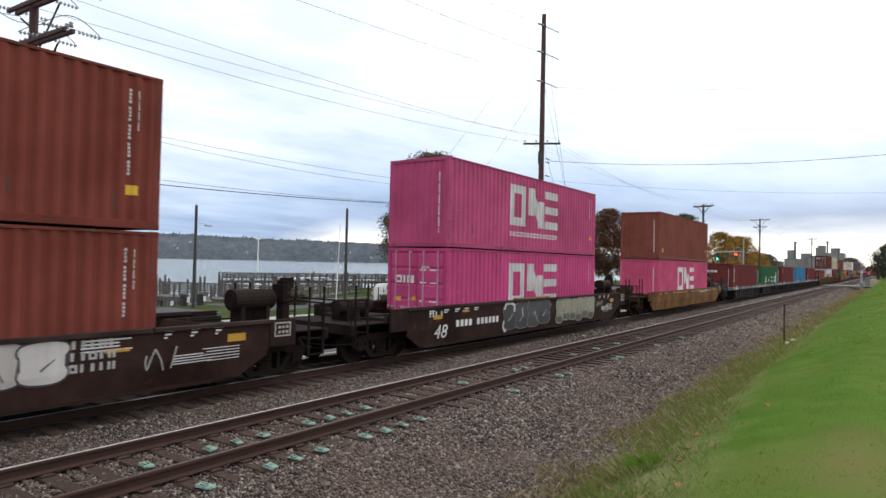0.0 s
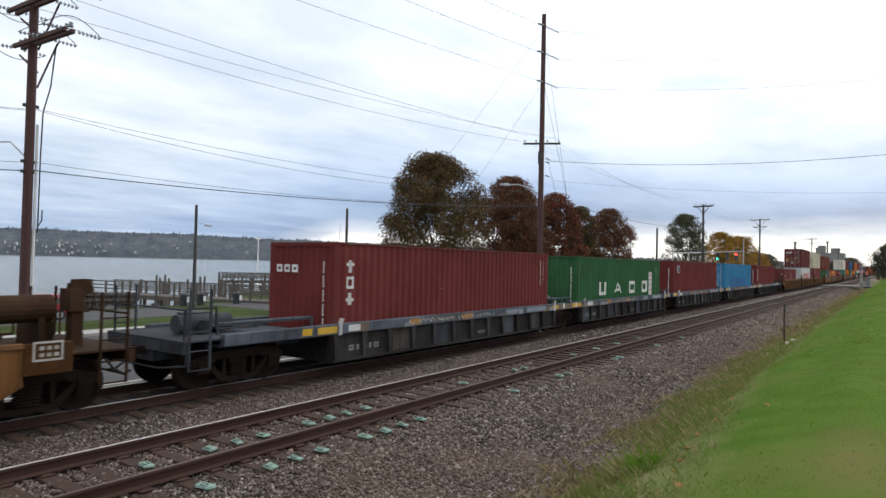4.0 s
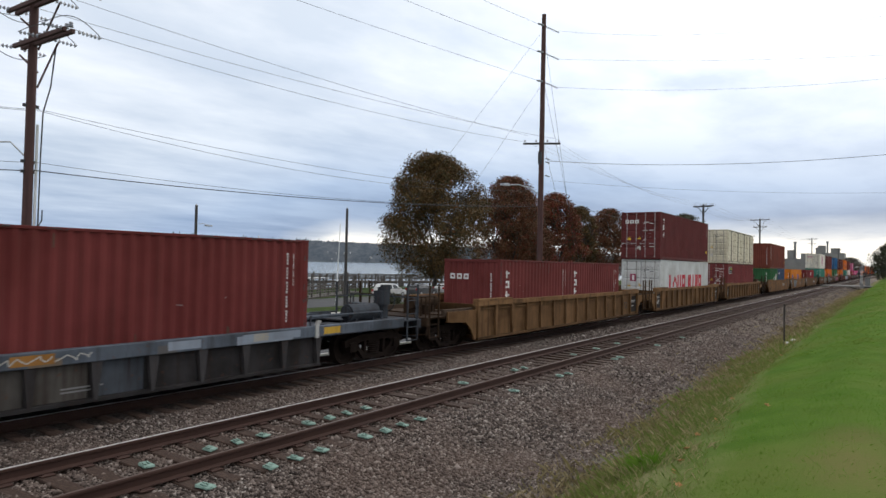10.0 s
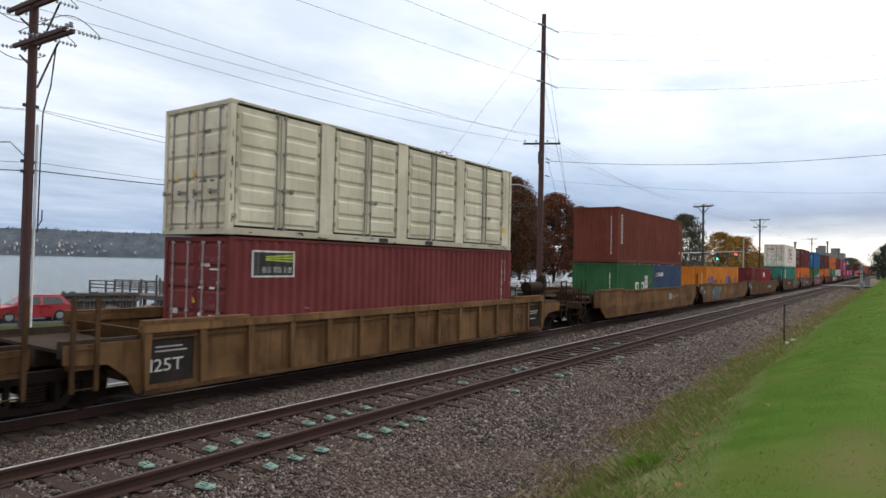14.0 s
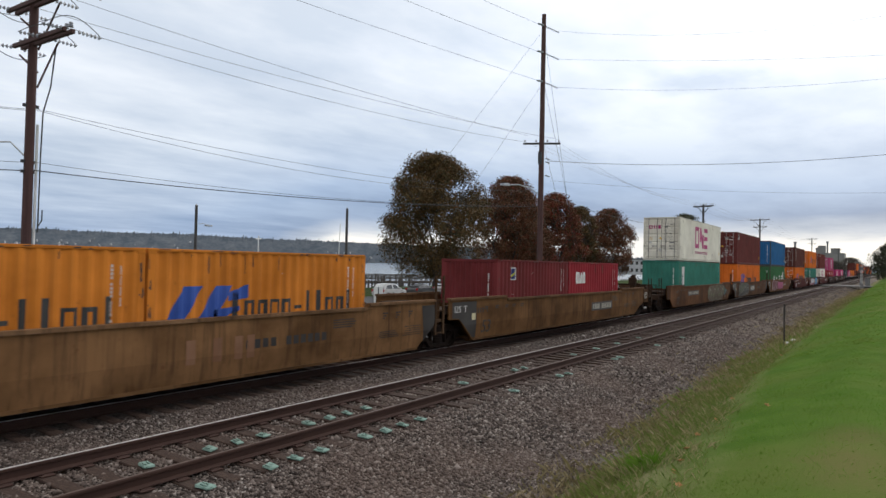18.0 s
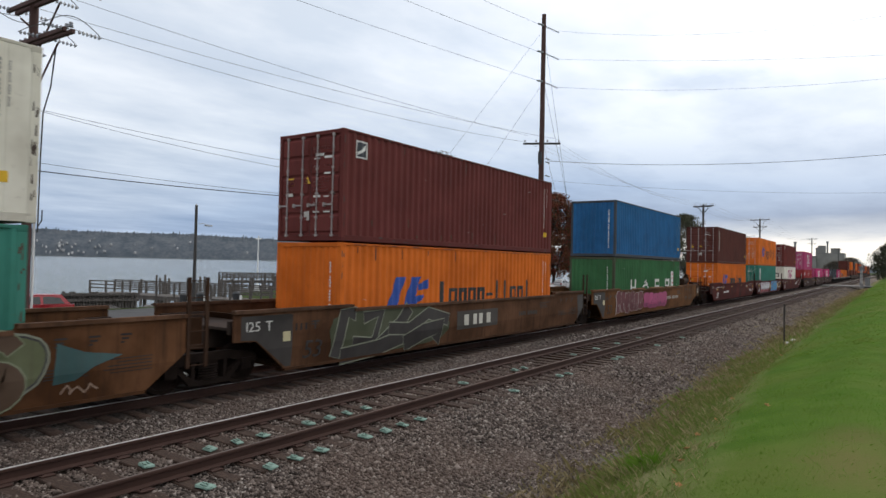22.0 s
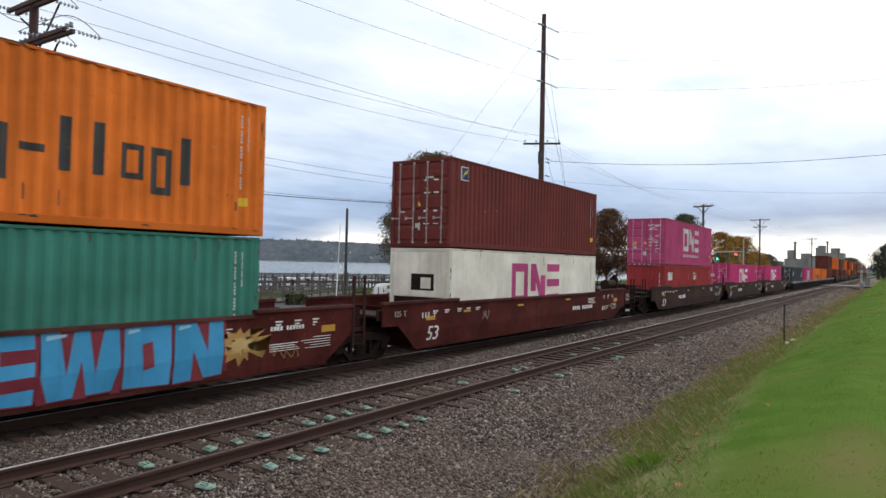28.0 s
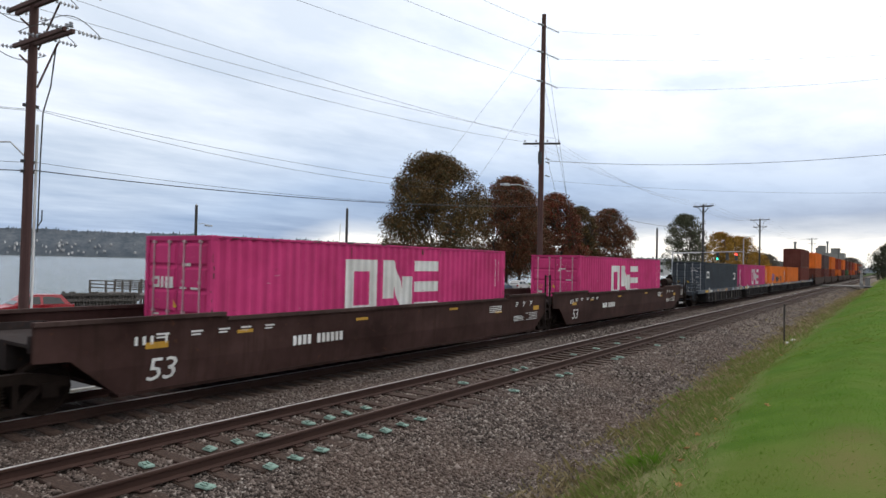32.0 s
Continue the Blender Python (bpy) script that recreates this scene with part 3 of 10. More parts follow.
def blades(name, x0, x1, y0, y1, n, h, w, material, label, seed, weight=None, lean=0.5, power=1.0):
    rg = np.random.default_rng(seed)
    x = x0 + (x1 - x0) * rg.random(n) ** power
    y = rg.uniform(y0, y1, n)
    if weight:
        keep = rg.random(n) < weight(x, y)
        x, y = x[keep], y[keep]
    n = len(x)
    z = np.array([turf_z(a, b) for a, b in zip(x, y)])
    hh = h * rg.lognormal(0, 0.35, n)
    ang = rg.uniform(0, 6.283, n)
    dx, dy = np.cos(ang) * w * rg.uniform(0.6, 1.3, n), np.sin(ang) * w * rg.uniform(0.6, 1.3, n)
    lx, ly = rg.normal(0, lean, n) * hh, rg.normal(0, lean, n) * hh
    A = np.stack([x - dx, y - dy, z - 0.01], 1)
    B = np.stack([x + dx, y + dy, z - 0.01], 1)
    C = np.stack([x + dx * 0.6 + lx * 0.4, y + dy * 0.6 + ly * 0.4, z + hh * 0.6], 1)
    D = np.stack([x + lx, y + ly, z + hh], 1)
    V = np.stack([A, B, C, D], 1).reshape(-1, 3)
    i = 4 * np.arange(n)
    F = np.concatenate([np.stack([i, i + 1, i + 2], 1), np.stack([i, i + 2, i + 3], 1)])
    arrays(name, V, F, material, label, "grass")


mown = lambda x, y: np.clip((3.28 - y - drift(x) + 0.22 * np.sin(x * 1.3) * np.sin(x * 0.37 + 1)) / 0.35, 0, 1)
bald = lambda x, y: np.clip(((x * 0.30 - 2.35) ** 2 + (y - 0.30) ** 2) * 1.6, 0.40, 1) * mown(x, y)
blades("lawn_grass", 4, 22, -0.6, 3.4, 45000, 0.013, 0.0016, LAWN, "short bright green mown grass", 11, bald, 0.8, 1.3)
blades("lawn_grass", -10, 4.2, -2.5, 2.0, 9000, 0.024, 0.0046, LAWN, "short bright green mown grass behind", 19, None, 0.7)
blades("lawn_grass", 20, 70, -0.8, 3.4, 22000, 0.016, 0.010, LAWN, "short bright green mown grass farther along", 12, mown, 2.0, 1.2)
blades("lawn_grass", 65, 140, -2.5, 3.2, 12000, 0.025, 0.03, LAWN, "short bright green mown grass down the line", 18, mown, 1.8, 1.1)
patchy = lambda x, y, f, o: np.array([noise.noise((a * f, b * f * 1.3, o)) for a, b in zip(x, y)])
edge = lambda x, y: np.clip(1.15 - np.abs(y + drift(x) - 3.80) / 0.95, 0, 1) * np.clip(0.55 + 0.9 * patchy(x, y, 0.9, 5.0), 0.06, 1)
blades("tall_weeds", 5, 26, 1.4, 5.1, 120000, 0.080, 0.0040, WEED, "uneven grass and dry weeds along the ballast", 13, edge, 0.6, 1.2)
blades("tall_weeds", -10, 5.2, 1.0, 4.0, 7000, 0.085, 0.006, WEED, "uneven grass and dry weeds along the ballast", 20, edge, 0.6)
blades("tall_weeds", 24, 90, 2.0, 4.9, 34000, 0.12, 0.012, WEED, "uneven grass and dry weeds down the line", 14, edge, 0.55, 1.2)
sparse = lambda x, y: np.clip(0.40 + 0.9 * patchy(x, y, 0.7, 15.0), 0.04, 1) * np.clip((y + drift(x) - 3.6) / 0.5, 0, 1) * np.clip((6.1 - y - drift(x)) / 1.2, 0, 1)
blades("dry_stalks", 6, 30, 2.6, 6.1, 44000, 0.085, 0.0036, STRAW, "scattered dry straw in the ballast's foot", 15, sparse, 0.7, 1.1)
straw = lambda x, y: np.clip(0.55 + 0.8 * patchy(x, y, 0.35, 25.0), 0.08, 1) * np.clip((6.7 - y) / 1.6, 0, 1) * np.clip((x - 14) / 16, 0.1, 1)
blades("dry_stalks", 16, 120, 3.9, 6.7, 46000, 0.10, 0.010, STRAW, "pale dry grass over the shoulder down the line", 21, straw, 0.7, 1.3)
blades("dry_stalks", 34, 145, 3.4, 6.9, 52000, 0.13, 0.020, STRAW, "pale dry grass along the far shoulder", 22, straw, 0.8, 1.2)
tuft = lambda x, y: np.clip(1 - ((x - 8.35) ** 2 / 0.07 + (y - 2.62) ** 2 / 0.05), 0, 1)
blades("grass_tuft", 7.9, 8.8, 2.2, 3.0, 2600, 0.10, 0.010, LAWN, "bright leafy tuft at the lawn's edge", 16, tuft, 0.8)

# fallen leaves and litter on the bank
LEAF_DRY = plain("dry_leaf", [(0.3, (0.20, 0.09, 0.03)), (0.7, (0.45, 0.26, 0.10))], 12, 0.8, 0, 0.1)
LITTER = plain("pale_litter", [(0.3, (0.45, 0.44, 0.42)), (0.7, (0.65, 0.64, 0.62))], 8, 0.7, 0, 0.1)


def leaf_mesh_flat(k):
    def build(bm):
        r = random.Random(k)
        pts = []
        for i in range(10):
            a = 6.283185 * i / 10
            rr = 0.055 * (1.0 if i % 2 == 0 else 0.55) * r.uniform(0.8, 1.2)
            pts.append(bm.verts.new((rr * math.cos(a), rr * math.sin(a), 0.02 + 0.025 * r.random())))
        c = bm.verts.new((0, 0, 0.008))
        for i in range(10):
            bm.faces.new((c, pts[i], pts[(i + 1) % 10]))
    return shared(("fallen_leaf", k), build, LEAF_DRY)


for i, (x, y) in enumerate(((6.7, 1.75), (7.3, 1.95), (7.9, 2.05), (8.6, 2.15), (9.6, 2.25), (10.6, 2.2), (12.4, 2.6), (13.4, 2.5), (15.6, 2.75), (18.5, 2.9), (22.5, 2.8), (11.3, 1.6))):
    ob = solid("fallen_leaf", leaf_mesh_flat(i % 3), LEAF_DRY, "curled dry brown leaf on the grass", "leaf", "fallen leaves", loc=(x, y, ground_z(y) + 0.05))
    ob.rotation_euler = (rnd.uniform(-0.3, 0.3), rnd.uniform(-0.3, 0.3), rnd.uniform(0, 6))
for x, y in ((30.6, 3.55), (31.6, 3.45)):
    bm = bmesh.new()
    box(bm, -0.13, 0.13, -0.10, 0.10, 0.0, 0.06)
    for v in bm.verts:
        v.co += Vector((rnd.uniform(-0.05, 0.05), rnd.uniform(-0.05, 0.05), rnd.uniform(0, 0.03)))
    solid("litter", bm, LITTER, "crumpled pale litter in the grass", "litter", loc=(x, y, ground_z(y) + 0.01))

# the marker post in the weeds
POST = plain("weathered_dark_post", [(0.3, (0.02, 0.018, 0.016)), (0.7, (0.06, 0.05, 0.045))], 8, 0.85)
mp = thing("marker_post", "thin dark weathered marker post leaning in the weeds", "post", loc=(29.0, 3.5, -0.36))
bm = bmesh.new()
prism(bm, [(-0.028, -0.2), (0.028, -0.2), (0.024, 1.75), (-0.024, 1.75)], -0.028, 0.028)
part("stake", bm, POST, mp)
bm = bmesh.new()
box(bm, -0.035, 0.035, -0.038, -0.030, 1.35, 1.70)
part("plate", bm, POST, mp)
mp.rotation_euler = (0, radians(2.0), radians(20))
# ---- the train ----
MOVING = []      # (thing, its place along the train)
AXLES = []       # (wheelset, its place in its wagon, the wagon's place along the train)
SPEED, GAIN = 12.5833, 0.0227


def travelled(t):
    """How far the train has come, in metres, counted from 13 s."""
    return SPEED * (t - 13) + 0.5 * GAIN * (t - 13) ** 2


WIDE = 2.438
FT40, FT20, HIGH, STD = 12.192, 6.058, 2.896, 2.591
MAROON, REDBROWN, BROWN, PINK, ORANGE = (0.135, 0.036, 0.036), (0.20, 0.050, 0.036), (0.225, 0.070, 0.052), (0.56, 0.075, 0.22), (0.70, 0.165, 0.024)
GREEN, TEAL, BLUE, SKY, NAVY, WHITE, CREAM, RED, GREY = (0.035, 0.12, 0.050), (0.052, 0.215, 0.165), (0.030, 0.140, 0.33), (0.045, 0.215, 0.39), (0.055, 0.085, 0.15), (0.68, 0.68, 0.64), (0.68, 0.62, 0.48), (0.42, 0.035, 0.045), (0.060, 0.070, 0.085)
DUSK = (0.17, 0.045, 0.06)
LETTER, GOLD, MAGENTA, YELLOW, INK, LOGOBLUE = (0.78, 0.78, 0.76), (0.75, 0.45, 0.03), (0.45, 0.03, 0.18), (0.80, 0.48, 0.02), (0.03, 0.03, 0.03), (0.02, 0.08, 0.38)
CRIMSON = (0.55, 0.02, 0.04)


def wave(L, pitch=0.278, margin=0.17):
    """The corrugation of a wall of length L: stations along it and how far each lies in."""
    n = max(3, round((L - 2 * margin) / pitch))
    p = (L - 2 * margin) / n
    pts = [(-L / 2 + 0.05, 0.0)]
    for i in range(n):
        x = -L / 2 + margin + i * p
        pts += [(x, 0.0), (x + 0.26 * p, 0.036), (x + 0.52 * p, 0.036), (x + 0.78 * p, 0.0)]
    pts += [(L / 2 - margin, 0.0), (L / 2 - 0.05, 0.0)]
    return pts


def inset(pts, x):
    for (a, da), (b, db) in zip(pts[:-1], pts[1:]):
        if a <= x <= b:
            return da + (db - da) * (x - a) / max(1e-6, b - a)
    return 0.0


def strip(bm, pts, y, s, z0, z1):
    """A corrugated sheet on the plane y; s = +1 goes in towards +y."""
    lo = [bm.verts.new((x, y + s * d, z0)) for x, d in pts]
    hi = [bm.verts.new((x, y + s * d, z1)) for x, d in pts]
    for i in range(len(pts) - 1):
        bm.faces.new((lo[i], lo[i + 1], hi[i + 1], hi[i]))


def side_mesh(L, H, far_side, flat):
    def build(bm):
        y, s = (WIDE / 2 - 0.008, -1) if far_side else (-WIDE / 2 + 0.008, 1)
        if flat:
            pts = [(-L / 2 + 0.05, 0.0)]
            for i in range(1, 24):
                x = -L / 2 + i * L / 24
                pts += [(x - 0.02, 0.0), (x - 0.01, 0.004), (x + 0.01, 0.004), (x + 0.02, 0.0)]
            pts.append((L / 2 - 0.05, 0.0))
        else:
            pts = wave(L)
        strip(bm, pts, y, s, 0.15, H - 0.055)
    return shared(("side_panel", L, H, far_side, flat), build, BOX_CLEAN if flat else BOX)


def side_leaf_mesh(H, w):
    """One hinged leaf of a long side, with pressed panels and a folded rim."""
    def build(bm):
        box(bm, 0, w, 0.024, 0.05, 0.21, H - 0.12)
        for z0, z1 in ((0.27, 0.60), (0.66, 1.02), (1.08, 1.44), (1.50, 1.86), (1.92, 2.26), (2.32, 2.66)):
            lo = [bm.verts.new((x, 0.024, z)) for x, z in ((0.10, z0), (w - 0.10, z0), (w - 0.10, z1), (0.10, z1))]
            hi = [bm.verts.new((x, -0.004, z)) for x, z in ((0.15, z0 + 0.05), (w - 0.15, z0 + 0.05), (w - 0.15, z1 - 0.05), (0.15, z1 - 0.05))]
            bm.faces.new(hi)
            for k in range(4):
                bm.faces.new((lo[k], lo[(k + 1) % 4], hi[(k + 1) % 4], hi[k]))
        for x in (0.0, w - 0.03):
            box(bm, x, x + 0.03, 0.006, 0.024, 0.21, H - 0.12)
    return shared(("door_leaf", "side", H), build, BOX)


def side_doors(t, L, H, color):
    """Four pairs of leaves, each with dark seals, rods, handles and hinges, and plain posts between."""
    y = -WIDE / 2 + 0.008
    step = (L - 0.32) / 4
    w = step * 0.40
    for k in range(4):
        x = -L / 2 + 0.18 + k * step
        part("door_post", beam_mesh("door_post", (-0.0, step * 0.155, 0.0, 0.05, 0.15, H - 0.055)), BOX, t, "", color, (x + step * 0.83, y, 0))
        for dx in (0.0, w + 0.035):
            part("door_leaf", side_leaf_mesh(H, w), BOX, t, "cream steel side door with pressed panels", color, (x + dx, y, 0))
        for dx in (w - 0.10, w + 0.135):
            part("lock_rod", side_rod_mesh(H), BOX, t, "dull grey lock rod with a lever", (0.30, 0.29, 0.26), (x + dx, y - 0.004, 0))
        for dx in (-0.012, 2 * w + 0.047):
            for z in (0.40, 0.95, 1.50, 2.05, 2.55):
                part("hinge", hinge_mesh(), BOX, t, "", shade(color, 0.45), (x + dx, y + 0.006, z)).rotation_euler = (0, 0, radians(90))
    # Solid dark blocks paint the shade inside the two fork pockets.
    for x in (-1.05, 1.05):
        bm = bmesh.new()
        box(bm, x - 0.19, x + 0.19, -WIDE / 2 - 0.003, -WIDE / 2 + 0.05, 0.022, 0.135)
        part("fork_pocket", bm, RUBBER, t, "fork pocket drawn as a solid dark block")


def side_rod_mesh(H):
    def build(bm):
        tube(bm, (0, -0.012, 0.16), (0, -0.012, H - 0.09), 0.017, 0.017, 6)
        for z in (0.2, 0.75, 1.9, H - 0.16):
            box(bm, -0.04, 0.04, -0.03, 0.02, z - 0.03, z + 0.03)
        box(bm, -0.02, 0.24, -0.04, -0.015, 1.05, 1.085)
        box(bm, 0.19, 0.26, -0.045, 0.02, 1.02, 1.11)
    return shared(("lock_rod", "side", H), build, BOX)


def end_mesh(H):
    def build(bm):
        n = 9
        pts = [(-WIDE / 2 + 0.10, 0.0)]
        p = (WIDE - 0.34) / n
        for i in range(n):
            x = -WIDE / 2 + 0.17 + i * p
            pts += [(x, 0.0), (x + 0.24 * p, 0.042), (x + 0.56 * p, 0.042), (x + 0.80 * p, 0.0)]
        pts.append((WIDE / 2 - 0.10, 0.0))
        lo = [bm.verts.new((0.012 + d, x, 0.15)) for x, d in pts]
        hi = [bm.verts.new((0.012 + d, x, H - 0.10)) for x, d in pts]
        for i in range(len(pts) - 1):
            bm.faces.new((lo[i], hi[i], hi[i + 1], lo[i + 1]))
    return shared(("end_wall", H), build, BOX)


def leaf_mesh(H, sgn):
    def build(bm):
        a, b = (0.012, WIDE / 2 - 0.10) if sgn > 0 else (-WIDE / 2 + 0.10, -0.012)
        box(bm, 0.045, 0.07, a, b, 0.16, H - 0.11)
        zs = np.linspace(0.20, H - 0.15, 6)
        for z0, z1 in zip(zs[:-1], zs[1:]):
            lo = [bm.verts.new((0.045, y, z)) for y, z in ((a + 0.05, z0 + 0.02), (b - 0.05, z0 + 0.02), (b - 0.05, z1 - 0.02), (a + 0.05, z1 - 0.02))]
            hi = [bm.verts.new((0.012, y, z)) for y, z in ((a + 0.07, z0 + 0.07), (b - 0.07, z0 + 0.07), (b - 0.07, z1 - 0.07), (a + 0.07, z1 - 0.07))]
            bm.faces.new(hi)
            for i in range(4):
                bm.faces.new((lo[i], lo[(i + 1) % 4], hi[(i + 1) % 4], hi[i]))
    return shared(("door_leaf", H, sgn), build, BOX)


def rod_mesh(H):
    def build(bm):
        tube(bm, (0, 0, 0.13), (0, 0, H - 0.09), 0.021, 0.021, 6)
        for z in (0.15, 0.62, 1.25, 1.9, H - 0.13):
            box(bm, -0.02, 0.04, -0.04, 0.04, z - 0.03, z + 0.03)
        box(bm, -0.035, -0.01, -0.02, 0.30, 0.93, 0.97)
        box(bm, -0.04, 0.03, 0.26, 0.32, 0.90, 1.0)
    return shared(("lock_rod", H), build, BOX)


def hinge_mesh():
    def build(bm):
        box(bm, -0.01, 0.03, -0.05, 0.05, -0.05, 0.05)
        tube(bm, (-0.012, 0, -0.07), (-0.012, 0, 0.07), 0.016, 0.016, 6)
    return shared("hinge", build, BOX)


def casting_mesh():
    def build(bm):
        box(bm, -0.089, 0.089, -0.081, 0.081, -0.059, 0.059)
        bmesh.ops.bevel(bm, geom=list(bm.edges), offset=0.012, segments=1, affect="EDGES")
        box(bm, -0.045, 0.045, -0.083, 0.083, -0.028, 0.028)
    return shared("corner_casting", build, BOX)


def beam_mesh(key, dims):
    def build(bm):
        box(bm, *dims)
        bmesh.ops.bevel(bm, geom=list(bm.edges), offset=0.008, segments=1, affect="EDGES")
    return shared((key, *dims), build, BOX)


def roof_mesh(L, H):
    def build(bm):
        pts = []
        n = round(L / 0.42)
        for i in range(n):
            x = -L / 2 + 0.09 + i * (L - 0.18) / n
            p = (L - 0.18) / n
            pts += [(x, 0.0), (x + 0.4 * p, 0.0), (x + 0.5 * p, 0.018), (x + 0.9 * p, 0.018)]
        pts.append((L / 2 - 0.09, 0))
        a = [bm.verts.new((x, -WIDE / 2 + 0.05, H - 0.03 + d)) for x, d in pts]
        b = [bm.verts.new((x, WIDE / 2 - 0.05, H - 0.03 + d)) for x, d in pts]
        for i in range(len(pts) - 1):
            bm.faces.new((a[i], a[i + 1], b[i + 1], b[i]))
    return shared(("roof", L, H), build, BOX)


def shade(c, k):
    return tuple(min(1.0, v * k) for v in c)


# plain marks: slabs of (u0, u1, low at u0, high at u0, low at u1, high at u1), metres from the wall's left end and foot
def rect(u0, u1, a, b):
    return (u0, u1, a, b, a, b)


def ring(u0, u1, a, b, t):
    return [rect(u0, u0 + t, a, b), rect(u1 - t, u1, a, b), rect(u0 + t, u1 - t, a, a + t), rect(u0 + t, u1 - t, b - t, b)]


def mark_ring_posts_bars(u=3.97, a=0.95, b=2.47, w=4.1):
    g = ring(u, u + 0.31 * w, a, b, 0.076 * w)
    n0, n1 = u + 0.37 * w, u + 0.68 * w
    h, p = b - a, 0.105 * w
    g += [rect(n0, n0 + p, a + 0.30 * h, b), rect(n1 - p, n1, a, b - 0.30 * h), (n0 + p, n1 - p, a + 0.52 * h, b, a, a + 0.48 * h)]
    e0, e1 = u + 0.715 * w, u + w
    for k in (0.0, 0.4, 0.8):
        g.append(rect(e0, e1, a + k * (b - a), a + (k + 0.2) * (b - a)))
    return g


def mark_word(u0, u1, a, b, pattern):
    """A word as plain blocks: t tall, s short, d short and hanging, - a dash, a space for a gap."""
    n = len(pattern)
    w = (u1 - u0) / n
    g = []
    for i, ch in enumerate(pattern):
        p = u0 + i * w
        if ch == "t":
            g.append(rect(p + 0.22 * w, p + 0.56 * w, a, b))
        elif ch == "s":
            g += ring(p + 0.10 * w, p + 0.88 * w, a, a + (0.70 if "t" in pattern else 1.0) * (b - a), 0.20 * w)
        elif ch == "d":
            g += ring(p + 0.10 * w, p + 0.88 * w, a - 0.26 * (b - a), a + 0.70 * (b - a), 0.25 * w)
        elif ch == "b":
            g.append(rect(p + 0.16 * w, p + 0.84 * w, a + 0.08 * (b - a), b - 0.08 * (b - a)))
        elif ch == "i":
            g.append(rect(p + 0.30 * w, p + 0.68 * w, a, b))
        elif ch == "n":
            g += [rect(p + 0.08 * w, p + 0.40 * w, a, b), rect(p + 0.60 * w, p + 0.92 * w, a, b)]
        elif ch == "v":
            g += [(p + 0.04 * w, p + 0.5 * w, a, a + 0.38 * (b - a), b - 0.38 * (b - a), b), (p + 0.5 * w, p + 0.96 * w, b - 0.38 * (b - a), b, a, a + 0.38 * (b - a))]
        elif ch == "o":
            g += ring(p + 0.06 * w, p + 0.94 * w, a, b, 0.26 * w)
        elif ch == "-":
            g.append(rect(p + 0.15 * w, p + 0.85 * w, a + 0.28 * (b - a), a + 0.42 * (b - a)))
    return g


def mark_text_bars(u, z0, z1, w, seed):
    """A column of small writing as plain bars, one to a character."""
    r = random.Random(seed)
    g, z, k = [], z1, 0
    while z > z0:
        h = w * 0.95
        g.append(rect(u + w * r.uniform(0, 0.12), u + w * r.uniform(0.8, 1.0), z - h, z))
        k += 1
        z -= h * (1.35 if k % 4 else 2.3)
    return g


def clusters(slabs):
    """Slabs that touch make one painted block."""
    groups = []
    for s in slabs:
        x0, x1, z0, z1 = s[0], s[1], min(s[2], s[4]), max(s[3], s[5])
        hit = [g for g in groups if any(x0 < q[1] + 0.004 and x1 > q[0] - 0.004 and z0 < max(q[3], q[5]) + 0.004 and z1 > min(q[2], q[4]) - 0.004 for q in g)]
        fresh = [s] + [q for g in hit for q in g]
        groups = [g for g in groups if g not in hit] + [fresh]
    return groups


def decal(owner, name, slabs, color, L, flat=False, label=""):
    """Paint on the near wall, laid over its corrugation; each block is a part, fine print stays one."""
    fine = name.endswith(("writing", "rust_run", "scratch"))
    for g in [slabs] if fine else clusters(slabs):
        one_decal(owner, name, g, color, L, flat, label, "stuff" if fine else "")


LIFT = {"emblem": 0.004, "panel_writing": 0.004, "emblem_stripe": 0.008}


def one_decal(owner, name, slabs, color, L, flat, label, kind):
    bm = bmesh.new()
    pts = wave(L) if not flat else [(-L / 2, 0.0), (L / 2, 0.0)]
    for u0, u1, a0, b0, a1, b1 in slabs:
        x0, x1 = u0 - L / 2, u1 - L / 2
        xs = [x0] + [x for x, _ in pts if x0 + 0.002 < x < x1 - 0.002] + [x1]
        lo, hi = [], []
        for x in xs:
            k = (x - x0) / max(1e-6, x1 - x0)
            y = -WIDE / 2 + 0.008 + inset(pts, x) - 0.005 - LIFT.get(name, 0.0)
            lo.append(bm.verts.new((x, y, a0 + (a1 - a0) * k)))
            hi.append(bm.verts.new((x, y, b0 + (b1 - b0) * k)))
        for i in range(len(xs) - 1):
            bm.faces.new((lo[i], lo[i + 1], hi[i + 1], hi[i]))
    return part(name, to_mesh(name, bm, recalc=False), DECAL, owner, label, color, kind=kind)


def end_decal(owner, name, slabs, color, L, x=-0.004, label=""):
    """Paint on the end wall that leads; u runs from the far side to the near one."""
    fine = name.endswith("writing")
    for g in [slabs] if fine else clusters(slabs):
        bm = bmesh.new()
        for u0, u1, a0, b0, a1, b1 in g:
            vs = [bm.verts.new((-L / 2 + x - LIFT.get(name, 0.0), WIDE / 2 - u, z)) for u, z in ((u0, a0), (u1, a1), (u1, b1), (u0, b0))]
            bm.faces.new(vs)
        part(name, to_mesh(name, bm, recalc=False), DECAL, owner, label, color, kind="stuff" if fine else "")


